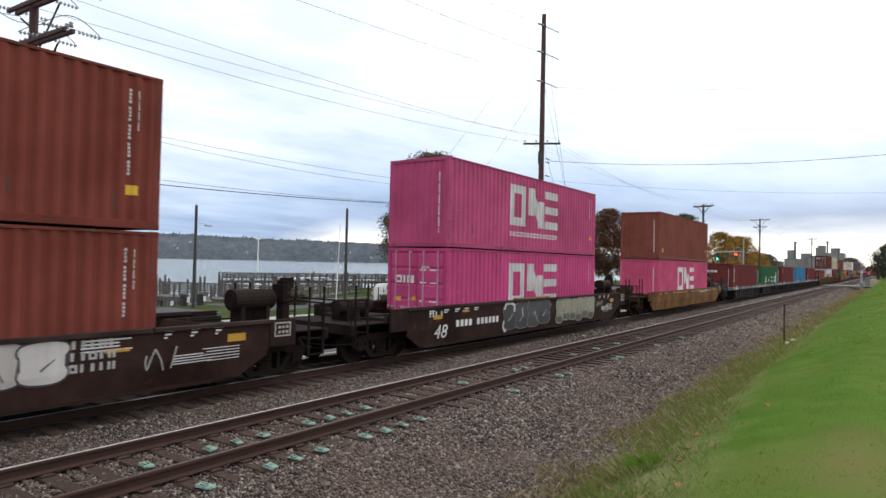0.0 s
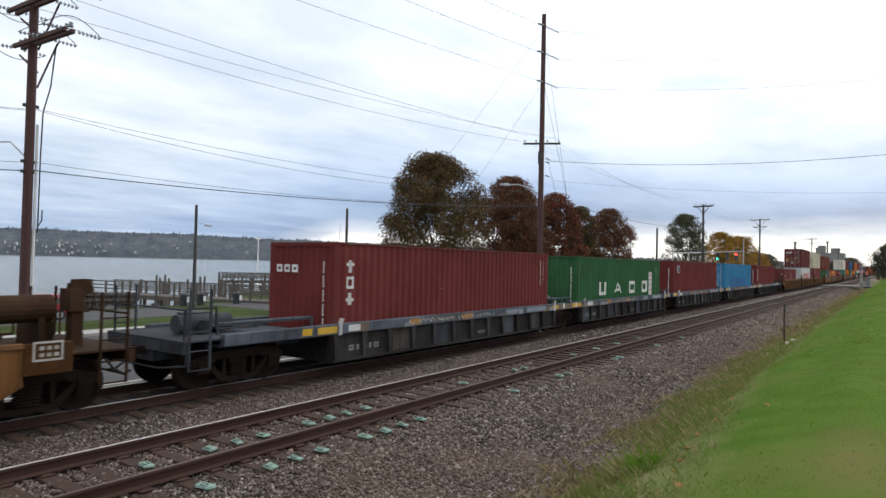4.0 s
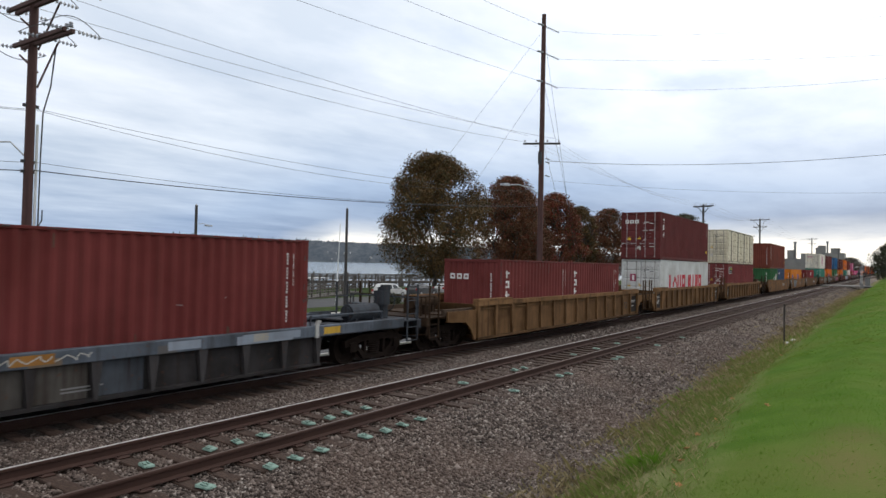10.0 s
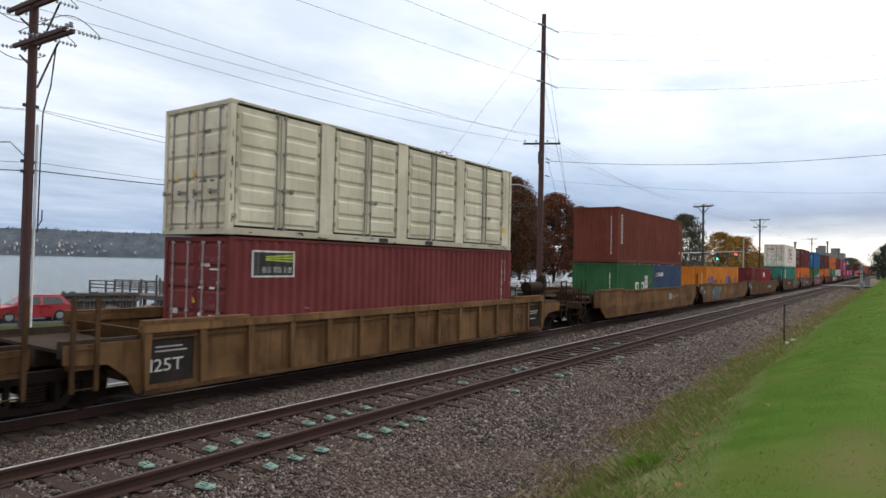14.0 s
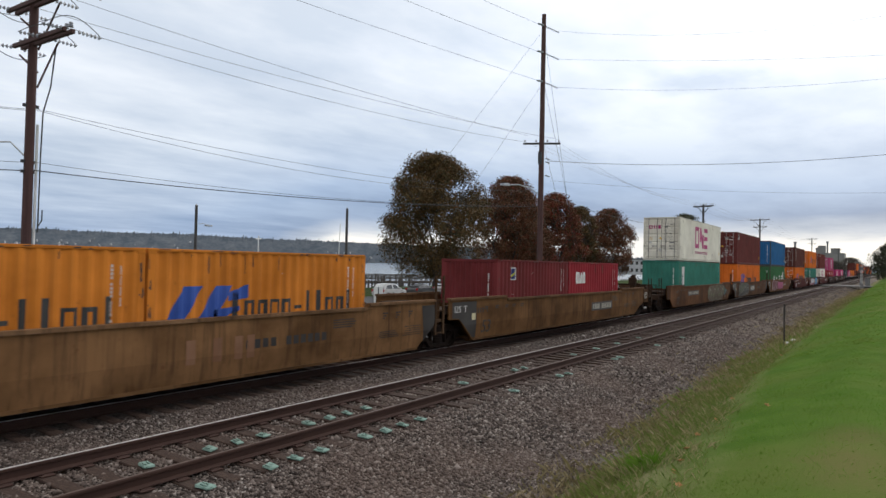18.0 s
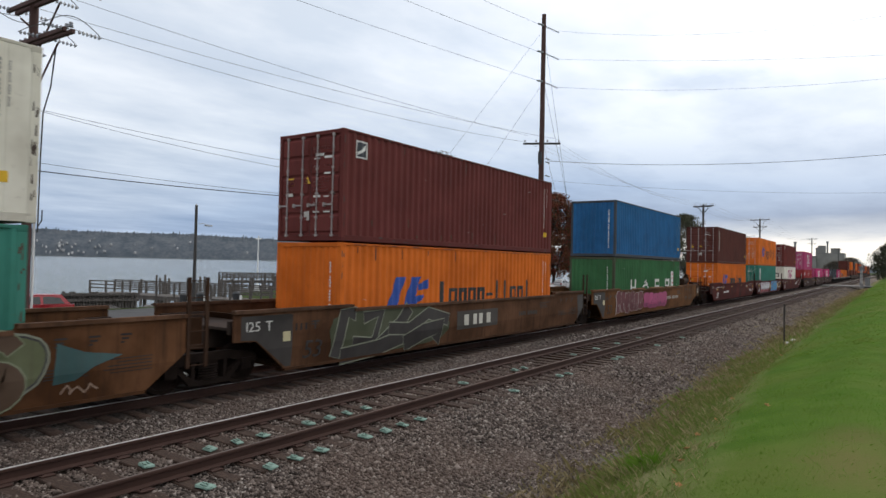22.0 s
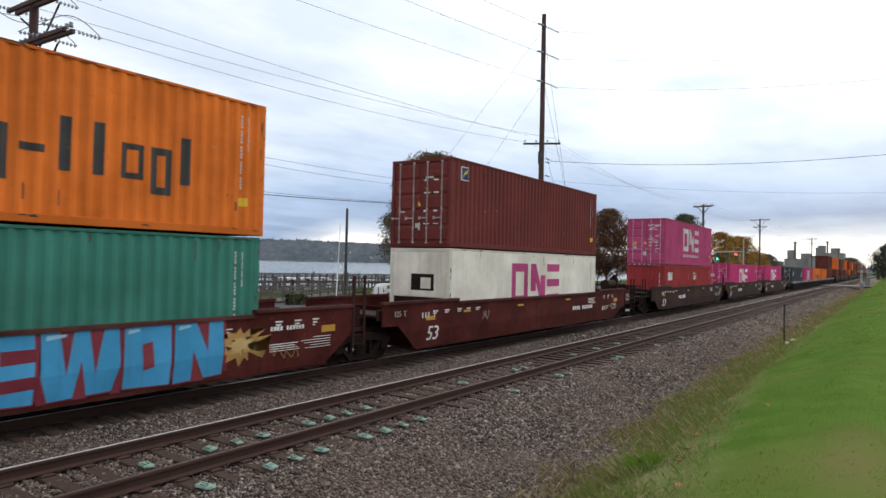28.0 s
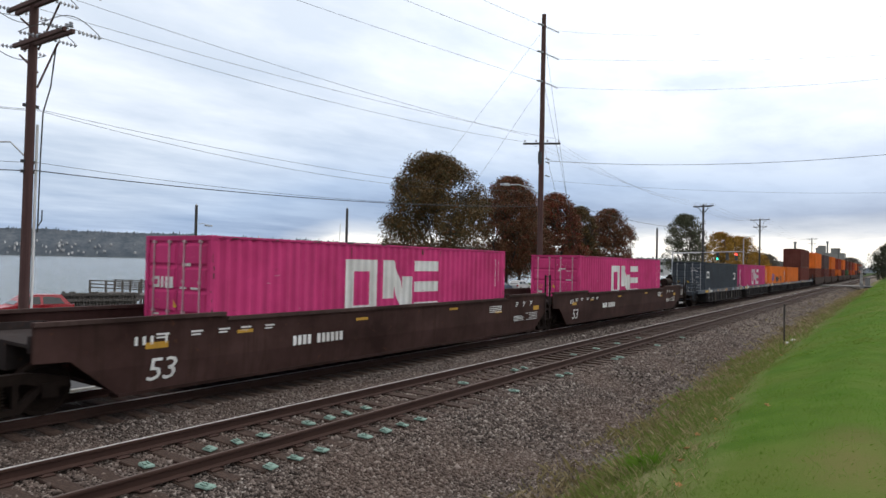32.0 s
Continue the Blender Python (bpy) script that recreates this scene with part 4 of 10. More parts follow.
def container(s, z, color, label, L=FT40, H=HIGH, end="ribs", wall="ribs", marks=(), end_marks=(), seed=0, group="freight containers", near=True, stickers=True, posts=None):
    """A freight container with its left end at the place s along the train."""
    t = thing("shipping_container", label, "container", group, (s + L / 2, TRACK_FAR, z))
    MOVING.append((t, s + L / 2))
    flat = wall == "flat"
    dark, lite = posts or shade(color, 0.82), posts or color
    hw = WIDE / 2
    if wall == "doors":
        bm = bmesh.new()
        box(bm, -L / 2 + 0.05, L / 2 - 0.05, -hw + 0.058, -hw + 0.068, 0.15, H - 0.055)
        part("door_seal", bm, RUBBER, t, "dark rubber seal between the door leaves")
        side_doors(t, L, H, color)
    else:
        part("side_panel", side_mesh(L, H, False, flat), BOX, t, "", color)
    part("side_panel", side_mesh(L, H, True, flat), BOX, t, "", color)
    part("roof", roof_mesh(L, H), BOX, t, "", shade(color, 0.9))
    for y in (-1, 1):
        part("top_side_rail", beam_mesh("top_side_rail", (-L / 2 + 0.08, L / 2 - 0.08, -0.03, 0.03, -0.03, 0.03)), BOX, t, "", dark, (0, y * (hw - 0.032), H - 0.035))
        part("bottom_side_rail", beam_mesh("bottom_side_rail", (-L / 2 + 0.08, L / 2 - 0.08, -0.025, 0.025, -0.075, 0.075)), BOX, t, "", dark, (0, y * (hw - 0.027), 0.085))
    for x in (-1, 1):
        for y in (-1, 1):
            part("corner_post", beam_mesh("corner_post", (-0.075, 0.075, -0.06, 0.06, 0.06, H - 0.06)), BOX, t, "", lite, (x * (L / 2 - 0.079), y * (hw - 0.062), 0))
            for zz in (0.059, H - 0.059):
                part("corner_casting", casting_mesh(), BOX, t, "", dark, (x * (L / 2 - 0.089), y * (hw - 0.081), zz))
        part("end_sill", beam_mesh("end_sill", (-0.05, 0.05, -hw + 0.1, hw - 0.1, -0.07, 0.07)), BOX, t, "", dark, (x * (L / 2 - 0.055), 0, 0.08))
        part("end_header", beam_mesh("end_header", (-0.05, 0.05, -hw + 0.1, hw - 0.1, -0.055, 0.055)), BOX, t, "", dark, (x * (L / 2 - 0.055), 0, H - 0.06))
    part("floor", beam_mesh("floor", (-L / 2 + 0.1, L / 2 - 0.1, -hw + 0.06, hw - 0.06, 0.10, 0.15)), BOX, t, "", shade(color, 0.5))
    # the end that comes first
    if end == "doors":
        bm = bmesh.new()
        box(bm, 0.052, 0.062, -hw + 0.075, hw - 0.075, 0.15, H - 0.10)
        part("door_seal", bm, RUBBER, t, "dark rubber seal round the doors", None, (-L / 2, 0, 0))
        for sg in (-1, 1):
            part("door_leaf", leaf_mesh(H, sg), BOX, t, "", color, (-L / 2 + 0.0, 0, 0))
            for k in (0.28, 0.86):
                ob = part("lock_rod", rod_mesh(H), BOX, t, "galvanised lock rod", tuple(0.35 * v + 0.34 for v in color) if sum(color) < 1.2 else (0.30, 0.29, 0.27), (-L / 2 + 0.0, sg * k, 0))
            for zz in np.linspace(0.45, H - 0.35, 4):
                part("hinge", hinge_mesh(), BOX, t, "", dark, (-L / 2 + 0.02, sg * (hw - 0.14), zz))
    elif end == "cooler":
        bm = bmesh.new()
        box(bm, 0.02, 0.06, -hw + 0.10, hw - 0.10, 0.15, H - 0.1)
        box(bm, -0.0, 0.02, -hw + 0.14, hw - 0.14, 1.32, H - 0.14)
        part("end_panel", bm, BOX, t, "white insulated panel", color, (-L / 2, 0, 0))
        bm = bmesh.new()
        box(bm, 0.0, 0.05, -hw + 0.2, hw - 0.2, 0.2, 1.30)
        box(bm, -0.006, 0.0, -0.62, 0.30, 1.52, 2.06)
        part("cooling_unit", bm, GRIME, t, "dark recess of the cooling unit", None, (-L / 2 + 0.0, 0, 0))
        bm = bmesh.new()
        box(bm, -0.012, 0.0, -0.05, 0.75, 0.3, 1.1)
        box(bm, -0.016, -0.006, -0.50, -0.10, 1.58, 1.94)
        part("control_box", bm, BOX, t, "pale control box", shade(color, 0.9), (-L / 2, 0, 0))
        bm = bmesh.new()
        tube(bm, (-0.014, -0.55, 0.72), (0.0, -0.55, 0.72), 0.34, 0.34, 20)
        part("fan_grille", bm, STEEL, t, "round fan grille", None, (-L / 2, 0, 0))
    else:
        part("end_wall", end_mesh(H), BOX, t, "", color, (-L / 2, 0, 0))
    ob = part("end_wall", end_mesh(H), BOX, t, "", color, (L / 2, 0, 0))
    ob.rotation_euler = (0, 0, math.pi)
    # markings
    fl = flat or wall == "doors"
    for name, slabs, c, lab in marks:
        decal(t, name, slabs, c, L, fl, lab)
    if stickers:
        pale = LETTER if sum(color) < 1.2 else (0.12, 0.12, 0.13)
        decal(t, "small_writing", mark_text_bars(L - 0.64, H - 1.9 + 0.3 * (seed % 3), H - 0.32, 0.055, seed) + mark_text_bars(L - 0.48, H - 1.1, H - 0.34, 0.032, seed + 1), tuple(0.75 * v + 0.25 * c for v, c in zip(pale, color)), L, fl, "columns of small painted characters")
        if end == "doors":
            g = []
            r = random.Random(seed + 5)
            for u in (1.36, 1.75):
                for k in range(9):
                    if r.random() < 0.75:
                        z0 = 0.75 + k * 0.2
                        g.append(rect(u, u + r.uniform(0.12, 0.30), z0, z0 + r.uniform(0.03, 0.08)))
            for k in range(10):
                g.append(rect(1.32 + 0.085 * k, 1.375 + 0.085 * k, H - 0.50, H - 0.40))
                if k < 4:
                    g.append(rect(1.42 + 0.085 * k, 1.475 + 0.085 * k, H - 0.66, H - 0.57))
            for k in range(5):
                g.append(rect(1.48, 1.48 + r.uniform(0.25, 0.5), 1.62 - 0.075 * k, 1.65 - 0.075 * k))
            end_decal(t, "small_writing", g, pale, L, 0.012, "small painted lines on the door")
            a = r.uniform(-0.15, 0.25)
            end_decal(t, "warning_sticker", [rect(0.36, 0.60, 1.25 + a, 1.48 + a), (1.00, 1.12, 1.30 + a, 1.32 + a, 1.30 + a, 1.50 + a), (1.12, 1.24, 1.30 + a, 1.50 + a, 1.30 + a, 1.32 + a)], GOLD, L, 0.012, "yellow sticker")
            end_decal(t, "white_sticker", [rect(0.38, 0.58, 0.98 + a, 1.15 + a), rect(1.02, 1.22, 0.55, 0.80)], (0.62, 0.60, 0.57), L, 0.012, "white sticker")
        else:
            end_decal(t, "small_writing", mark_text_bars(WIDE - 0.40, 0.5, H - 0.5, 0.06, seed + 3), pale, L, 0.008, "column of small painted characters")
        decal(t, "warning_sticker", [rect(L - 0.66, L - 0.44, 0.62, 0.80)] if seed % 2 else [(L - 0.66, L - 0.55, 0.70, 0.72, 0.70, 0.88), (L - 0.55, L - 0.44, 0.70, 0.88, 0.70, 0.72)], YELLOW, L, fl, "yellow warning sticker")
    for name, slabs, c, lab in end_marks:
        end_decal(t, name, slabs, c, L, 0.010, lab)
    if wall != "doors":
        scuffs(t, L, H, color, fl, seed)
    edge_wear(t, L, H, seed)
    return t


def edge_wear(t, L, H, seed):
    """Chips and rust on the rails and posts of the near side and along the leading end."""
    r = random.Random(seed * 11 + 7)
    hw = WIDE / 2
    bm = bmesh.new()

    def chip(u, z, w, h):
        vs = [bm.verts.new((-L / 2 + u + dx, -hw - 0.0015, z + dz)) for dx, dz in ((0, 0), (w, r.uniform(-0.3, 0.3) * h), (w * r.uniform(0.6, 1.0), h), (w * r.uniform(0.0, 0.3), h * r.uniform(0.7, 1.0)))]
        bm.faces.new(vs)
    for k in range(int(L * r.uniform(1.6, 3.4))):
        chip(r.uniform(0.2, L - 0.3), H - 0.062 + r.uniform(0, 0.03), r.uniform(0.03, 0.28), r.uniform(0.012, 0.03))
    for k in range(int(L * r.uniform(1.0, 2.2))):
        chip(r.uniform(0.2, L - 0.3), 0.015 + r.uniform(0, 0.11), r.uniform(0.03, 0.22), r.uniform(0.012, 0.04))
    for u in (0.01, L - 0.145):
        for k in range(r.randint(8, 16)):
            chip(u + r.uniform(0.0, 0.09), r.uniform(0.1, H - 0.25), r.uniform(0.012, 0.045), r.uniform(0.03, 0.22))
    part("edge_wear", to_mesh("edge_wear", bm, recalc=False), DECAL, t, "rust along the steel frame", r.choice(((0.050, 0.028, 0.020), (0.085, 0.040, 0.024), (0.040, 0.030, 0.026))), kind="stuff")


def scuffs(t, L, H, color, flat, seed):
    """Rust runs, scratches and scraped patches, each in its own place."""
    r = random.Random(seed * 7 + 3)
    rust, pale = [], []
    for k in range(r.randint(9, 20)):
        u, h = r.uniform(0.3, L - 0.4), r.uniform(0.06, 0.42)
        z = r.choice((r.uniform(0.17, 0.5), r.uniform(0.17, 0.9), H - 0.1 - h))
        rust.append((u, u + r.uniform(0.012, 0.05), z, z + h, z + 0.02, z + h * 0.9))
    for k in range(r.randint(2, 6)):
        u, z, w = r.uniform(0.4, L - 1.2), r.uniform(0.25, H - 0.5), r.uniform(0.03, 0.16)
        d = r.uniform(-0.04, 0.04)
        pale.append((u, u + w, z, z + 0.014, z + d, z + d + 0.02))
    decal(t, "rust_run", rust, (0.085, 0.036, 0.020), L, flat, "rust runs and stains")
    decal(t, "scratch", pale, tuple(0.55 * v + 0.22 for v in color), L, flat, "pale scratches")


def far_container(s, z, color, label, L=FT40, H=HIGH):
    """A container that stays far down the line: walls, frame and doors alone."""
    t = thing("shipping_container", label, "container", "freight containers", (s + L / 2, TRACK_FAR, z))
    MOVING.append((t, s + L / 2))
    part("side_panel", side_mesh(L, H, False, False), BOX, t, "", color)
    part("side_panel", side_mesh(L, H, True, False), BOX, t, "", color)
    part("roof", roof_mesh(L, H), BOX, t, "", shade(color, 0.9))
    part("end_wall", end_mesh(H), BOX, t, "", color, (-L / 2, 0, 0))

    def frame_build(bm):
        hw = WIDE / 2
        for x in (-L / 2 + 0.0, L / 2 - 0.15):
            for y in (-hw, hw - 0.12):
                box(bm, x, x + 0.15, y, y + 0.12, 0, H)
            box(bm, x, x + 0.1, -hw + 0.12, hw - 0.12, H - 0.11, H - 0.002)
            box(bm, x, x + 0.1, -hw + 0.12, hw - 0.12, 0.002, 0.15)
        for y in (-hw, hw - 0.055):
            box(bm, -L / 2 + 0.15, L / 2 - 0.15, y, y + 0.055, 0.01, 0.16)
            box(bm, -L / 2 + 0.15, L / 2 - 0.15, y, y + 0.055, H - 0.06, H - 0.004)
        box(bm, L / 2 - 0.05, L / 2 - 0.02, -hw + 0.12, hw - 0.12, 0.15, H - 0.11)
    part("corner_frame", shared(("corner_frame", L, H), frame_build, BOX), BOX, t, "", shade(color, 0.85))
    return t


# ---- wagons ----
BROWN_CAR, OXIDE, GREYBLUE = (0.044, 0.022, 0.018), (0.100, 0.019, 0.015), (0.115, 0.135, 0.165)
OCHRE = (0.162, 0.079, 0.030)


def wheelset_mesh():
    def build(bm):
        for y, f in ((-0.755, 1), (0.755, -1)):
            prof = ((0.0, 0.09), (-0.07, 0.09), (-0.07, 0.19), (-0.03, 0.20), (-0.03, 0.36), (-0.07, 0.38), (-0.07, 0.455), (0.05, 0.465), (0.06, 0.485), (0.085, 0.485), (0.085, 0.38), (0.02, 0.36), (0.02, 0.2), (0.06, 0.19), (0.06, 0.09))
            n = 28
            rings = [[bm.verts.new((r * math.cos(6.283185 * i / n), y + f * p, r * math.sin(6.283185 * i / n))) for i in range(n)] for p, r in prof]
            for a, b in zip(rings[:-1], rings[1:]):
                for i in range(n):
                    bm.faces.new((a[i], a[(i + 1) % n], b[(i + 1) % n], b[i]))
        tube(bm, (0, -1.02, 0), (0, 1.02, 0), 0.09, 0.09, 12)
        for y in (-1.03, 1.0):
            for k in range(3):
                a = k * 2.0944
                box(bm, 0.055 * math.cos(a) - 0.014, 0.055 * math.cos(a) + 0.014, y, y + 0.03, 0.055 * math.sin(a) - 0.014, 0.055 * math.sin(a) + 0.014)
    return shared("wheelset", build, GRIME)


def side_frame_mesh():
    def build(bm):
        top = [(-1.18, 0.50), (-1.18, 0.66), (-0.95, 0.72), (-0.55, 0.80), (0.55, 0.80), (0.95, 0.72), (1.18, 0.66), (1.18, 0.50), (0.80, 0.52), (0.52, 0.62), (-0.52, 0.62), (-0.80, 0.52)]
        prism(bm, top, -0.07, 0.07)
        prism(bm, [(-0.85, 0.56), (-0.72, 0.56), (-0.36, 0.24), (0.36, 0.24), (0.72, 0.56), (0.85, 0.56), (0.45, 0.14), (-0.45, 0.14)], -0.07, 0.07)
        for x in (-0.42, 0.34):
            box(bm, x, x + 0.08, -0.06, 0.06, 0.23, 0.63)
        for x in (-1.02, 0.76):
            box(bm, x, x + 0.26, -0.11, 0.09, 0.36, 0.60)
    return shared("side_frame", build, GRIME)


def spring_mesh():
    def build(bm):
        n = 12
        prof = []
        for k in range(6):
            prof += [(0.10, 0.25 + k * 0.055), (0.125, 0.265 + k * 0.055), (0.10, 0.285 + k * 0.055)]
        rings = [[bm.verts.new((2.0 * r * math.cos(6.283185 * i / n), r * math.sin(6.283185 * i / n), z)) for i in range(n)] for r, z in prof]
        for a, b in zip(rings[:-1], rings[1:]):
            for i in range(n):
                bm.faces.new((a[i], a[(i + 1) % n], b[(i + 1) % n], b[i]))
    return shared("spring_pack", build, GRIME)


def bogie(owner, x, place):
    """A two-axle truck under the wagon at x; its wheelsets turn."""
    for y in (-1.0, 1.0):
        part("side_frame", side_frame_mesh(), GRIME, owner, "cast steel truck side frame", None, (x, y, 0))
        part("spring_pack", spring_mesh(), GRIME, owner, "", None, (x, y, 0))

    def bolster(bm):
        prism(bm, [(-0.22, 0.46), (0.22, 0.46), (0.22, 0.70), (-0.22, 0.70)], -1.02, 1.02)
        tube(bm, (0, 0, 0.70), (0, 0, 0.80), 0.2, 0.2, 14)
    part("bolster", shared("bolster", bolster, GRIME), GRIME, owner, "", None, (x, 0, 0))
    for dx in (-0.89, 0.89):
        ob = part("wheelset", wheelset_mesh(), GRIME, owner, "dark steel wheels on one axle", None, (x + dx, 0, 0.468))
        AXLES.append((ob, x + dx, place))


def ladder(owner, x, y, z0, z1, color):
    def build(bm):
        for x in (-0.2, 0.2):
            box(bm, x - 0.035, x + 0.035, -0.025, 0.025, 0, z1 - z0)
        box(bm, -0.2, 0.2, 0.03, 0.25, 0.36, 0.44)
        z = 0.05
        while z < z1 - z0:
            tube(bm, (-0.2, 0, z), (0.2, 0, z), 0.012, 0.012, 5)
            z += 0.33
    part("ladder", shared(("ladder", round(z1 - z0, 2)), build, CAR), CAR, owner, "", color, (x, y, z0))


def end_gear(owner, xe, sg, color, brake=False, low=0.0, tanked=True):
    """Coupler end: draft sill, platform, coupler, steps, hand grabs and hoses. xe: the coupling face; sg: which way it points."""
    def sill(bm):
        box(bm, -3.0, -0.55, -0.30, 0.30, 0.62, 1.02)
        box(bm, -0.62, -0.50, -1.42, 1.42, 0.86, 1.08)
    def deck(bm):
        box(bm, -2.5, -0.50, -1.42, 1.42, 1.08, 1.115)
    def coupler(bm):
        box(bm, -0.6, -0.22, -0.09, 0.09, 0.76, 0.92)
        prism(bm, [(-0.26, 0.70), (0.0, 0.70), (0.06, 0.76), (0.06, 0.92), (0.0, 0.98), (-0.26, 0.98)], -0.16, 0.14)
        box(bm, 0.02, 0.12, -0.18, -0.06, 0.70, 0.98)
    def hose(bm):
        pts = [(-0.5, -0.35, 0.80), (-0.35, -0.36, 0.60), (-0.12, -0.34, 0.45), (0.08, -0.22, 0.48)]
        path_tube(bm, pts, 0.025)
    rot = 0 if sg > 0 else math.pi
    for nm, bld, m, lab in (("draft_sill", sill, CAR, ""), ("platform", deck, CAR, "grating platform at the wagon's end"), ("coupler", coupler, GRIME, "cast steel coupler"), ("brake_hose", hose, RUBBER, "black rubber brake hose")):
        ob = part(nm, shared((nm,), bld, m), m, owner, lab, color, (xe, 0, 0))
        ob.rotation_euler = (0, 0, rot)
    for y in (-1.40, 1.40):
        def grab(bm):
            path_tube(bm, [(-0.65, 0, 0.50), (-0.65, 0, 2.12)], 0.030)
            path_tube(bm, [(-1.12, 0, 0.50), (-1.12, 0, 2.12)], 0.030)
            for z in (0.52, 0.90, 1.28, 1.66):
                tube(bm, (-1.12, 0, z), (-0.65, 0, z), 0.016, 0.016, 6)
        ob = part("hand_rail", shared("hand_rail", grab, CAR), CAR, owner, "ladder of two posts and rungs at the end", color, (xe, y, 0))
        ob.rotation_euler = (0, 0, rot)
    def pipes(bm):
        path_tube(bm, [(-2.9, -1.15, 0.98), (-1.4, -1.15, 0.98), (-1.2, -0.8, 0.92), (-0.55, -0.45, 0.82)], 0.028)
        path_tube(bm, [(-2.6, 1.0, 1.25), (-1.6, 0.9, 1.25), (-1.6, 0.9, 1.7), (-0.9, 0.9, 1.7), (-0.9, 0.9, 1.1)], 0.024)
        path_tube(bm, [(-0.62, -1.35, 1.02), (-0.62, -1.35, 0.62), (-0.40, -0.75, 0.55), (-0.40, 0.75, 0.55), (-0.62, 1.35, 0.62), (-0.62, 1.35, 1.02)], 0.022)
        path_tube(bm, [(-0.60, -1.30, 1.10), (-0.60, -1.30, 1.72), (-0.60, 1.30, 1.72), (-0.60, 1.30, 1.10)], 0.022)
        box(bm, -1.75, -1.35, -0.15, 0.35, 1.12, 1.55)
        tube(bm, (-1.55, 0.55, 1.12), (-1.55, 0.55, 1.42), 0.14, 0.12, 10)
    ob = part("end_pipework", shared("end_pipework", pipes, CAR), CAR, owner, "grimy pipes, cut lever and valve box", color, (xe, 0, 0))
    ob.rotation_euler = (0, 0, rot)
    if not brake:
        def reservoir(bm):
            tube(bm, (-0.75, 0, 0), (0.55, 0, 0), 0.20, 0.20, 16)
            box(bm, -0.5, -0.4, -0.2, 0.2, -0.42, -0.12)
            box(bm, 0.2, 0.3, -0.2, 0.2, -0.42, -0.12)
        part("air_reservoir", shared("air_reservoir", reservoir, CAR), CAR, owner, "dark low air reservoir", color, (xe - sg * 1.75, -0.35, 1.50 - 0.4 * low))
    if brake:
        def wheel(bm):
            n = 16
            ring_pts = [(0.0, 0.28 * math.cos(6.283185 * i / n), 2.05 + 0.28 * math.sin(6.283185 * i / n)) for i in range(n + 1)]
            path_tube(bm, ring_pts, 0.016)
            for i in range(0, n, 4):
                tube(bm, (0, 0, 2.05), ring_pts[i], 0.01, 0.01, 5)
        ob = part("brake_wheel", shared("brake_wheel", wheel, CAR), CAR, owner, "spoked hand brake wheel", color, (xe - sg * 0.95, -0.5, -0.05 - low))
        def stand(bm):
            box(bm, -0.10, 0.10, -0.12, 0.12, 1.10, 2.25)
            box(bm, -0.18, 0.07, -0.2, 0.2, 1.75, 2.15)
            box(bm, -0.07, 0.28, -0.05, 0.05, 2.05, 2.32)
        part("brake_stand", shared("brake_stand", stand, CAR), CAR, owner, "", color, (xe - sg * 1.15, -0.5, -0.6 * low))
    if brake and tanked:
        def tank(bm):
            tube(bm, (-0.55, 0, 0), (0.55, 0, 0), 0.24, 0.24, 18)
            for x in (-0.58, 0.55):
                tube(bm, (x, 0, 0), (x + 0.03, 0, 0), 0.17, 0.17, 14)
            box(bm, -0.4, -0.3, -0.2, 0.2, -0.68, -0.15)
            box(bm, 0.3, 0.4, -0.2, 0.2, -0.68, -0.15)
        part("air_tank", shared("air_tank", tank, CAR), CAR, owner, "dark round air tank", color, (xe - sg * 2.15, -0.55, 1.82 - 1.2 * low))


def side_wall(owner, pts, y, color, label, top=None, th=0.05, bent=False):
    bm = bmesh.new()
    prism(bm, pts, y - th / 2, y + th / 2)
    if bent:
        lay(bm, y)
    return part("side_wall", bm, CAR, owner, label, color)


CREASE, CANT = 0.78, 0.11


def lay(bm, y):
    """Bends a flat piece on the plane y with the wagon's side, which leans in below its crease."""
    bmesh.ops.bisect_plane(bm, geom=bm.verts[:] + bm.edges[:] + bm.faces[:], plane_co=(0, 0, CREASE), plane_no=(0, 0, 1))
    sg = 1 if y < 0 else -1
    for v in bm.verts:
        v.co.y += sg * CANT * max(0.0, CREASE - v.co.z)


def car_marks(owner, slabs, color, y, name="stencil", label="", bent=True):
    """Paint on the wagon's near side; u along the wagon from its middle."""
    fine = name in ("stencil", "scrawl")
    for g in [slabs] if fine else clusters(slabs):
        bm = bmesh.new()
        for u0, u1, a0, b0, a1, b1 in g:
            vs = [bm.verts.new((u, y, z)) for u, z in ((u0, a0), (u1, a1), (u1, b1), (u0, b0))]
            bm.faces.new(vs)
        if bent:
            lay(bm, y)
        part(name, to_mesh(name, bm, recalc=False), DECAL, owner, label, color, kind="stuff" if fine else "")


def car_text(owner, s, size, x, z, color, y, lean=0.0, bent=True):
    """Painted figures, each a part of its own."""
    for ch in s:
        if ch == " ":
            x += 0.40 * size
            continue
        bm = bmesh.new()
        bm.from_mesh(text_mesh(ch, size))
        lo, hi = min(v.co.x for v in bm.verts), max(v.co.x for v in bm.verts)
        for v in bm.verts:
            v.co.x = x + 1.12 * (v.co.x - lo) + lean * v.co.z
            v.co.z += z
            v.co.y += y
        x += 1.12 * (hi - lo) + 0.09 * size
        if bent:
            lay(bm, y)
        part("painted_figure", to_mesh("painted_figure", bm, recalc=False), DECAL, owner, "painted figure on the side", color)


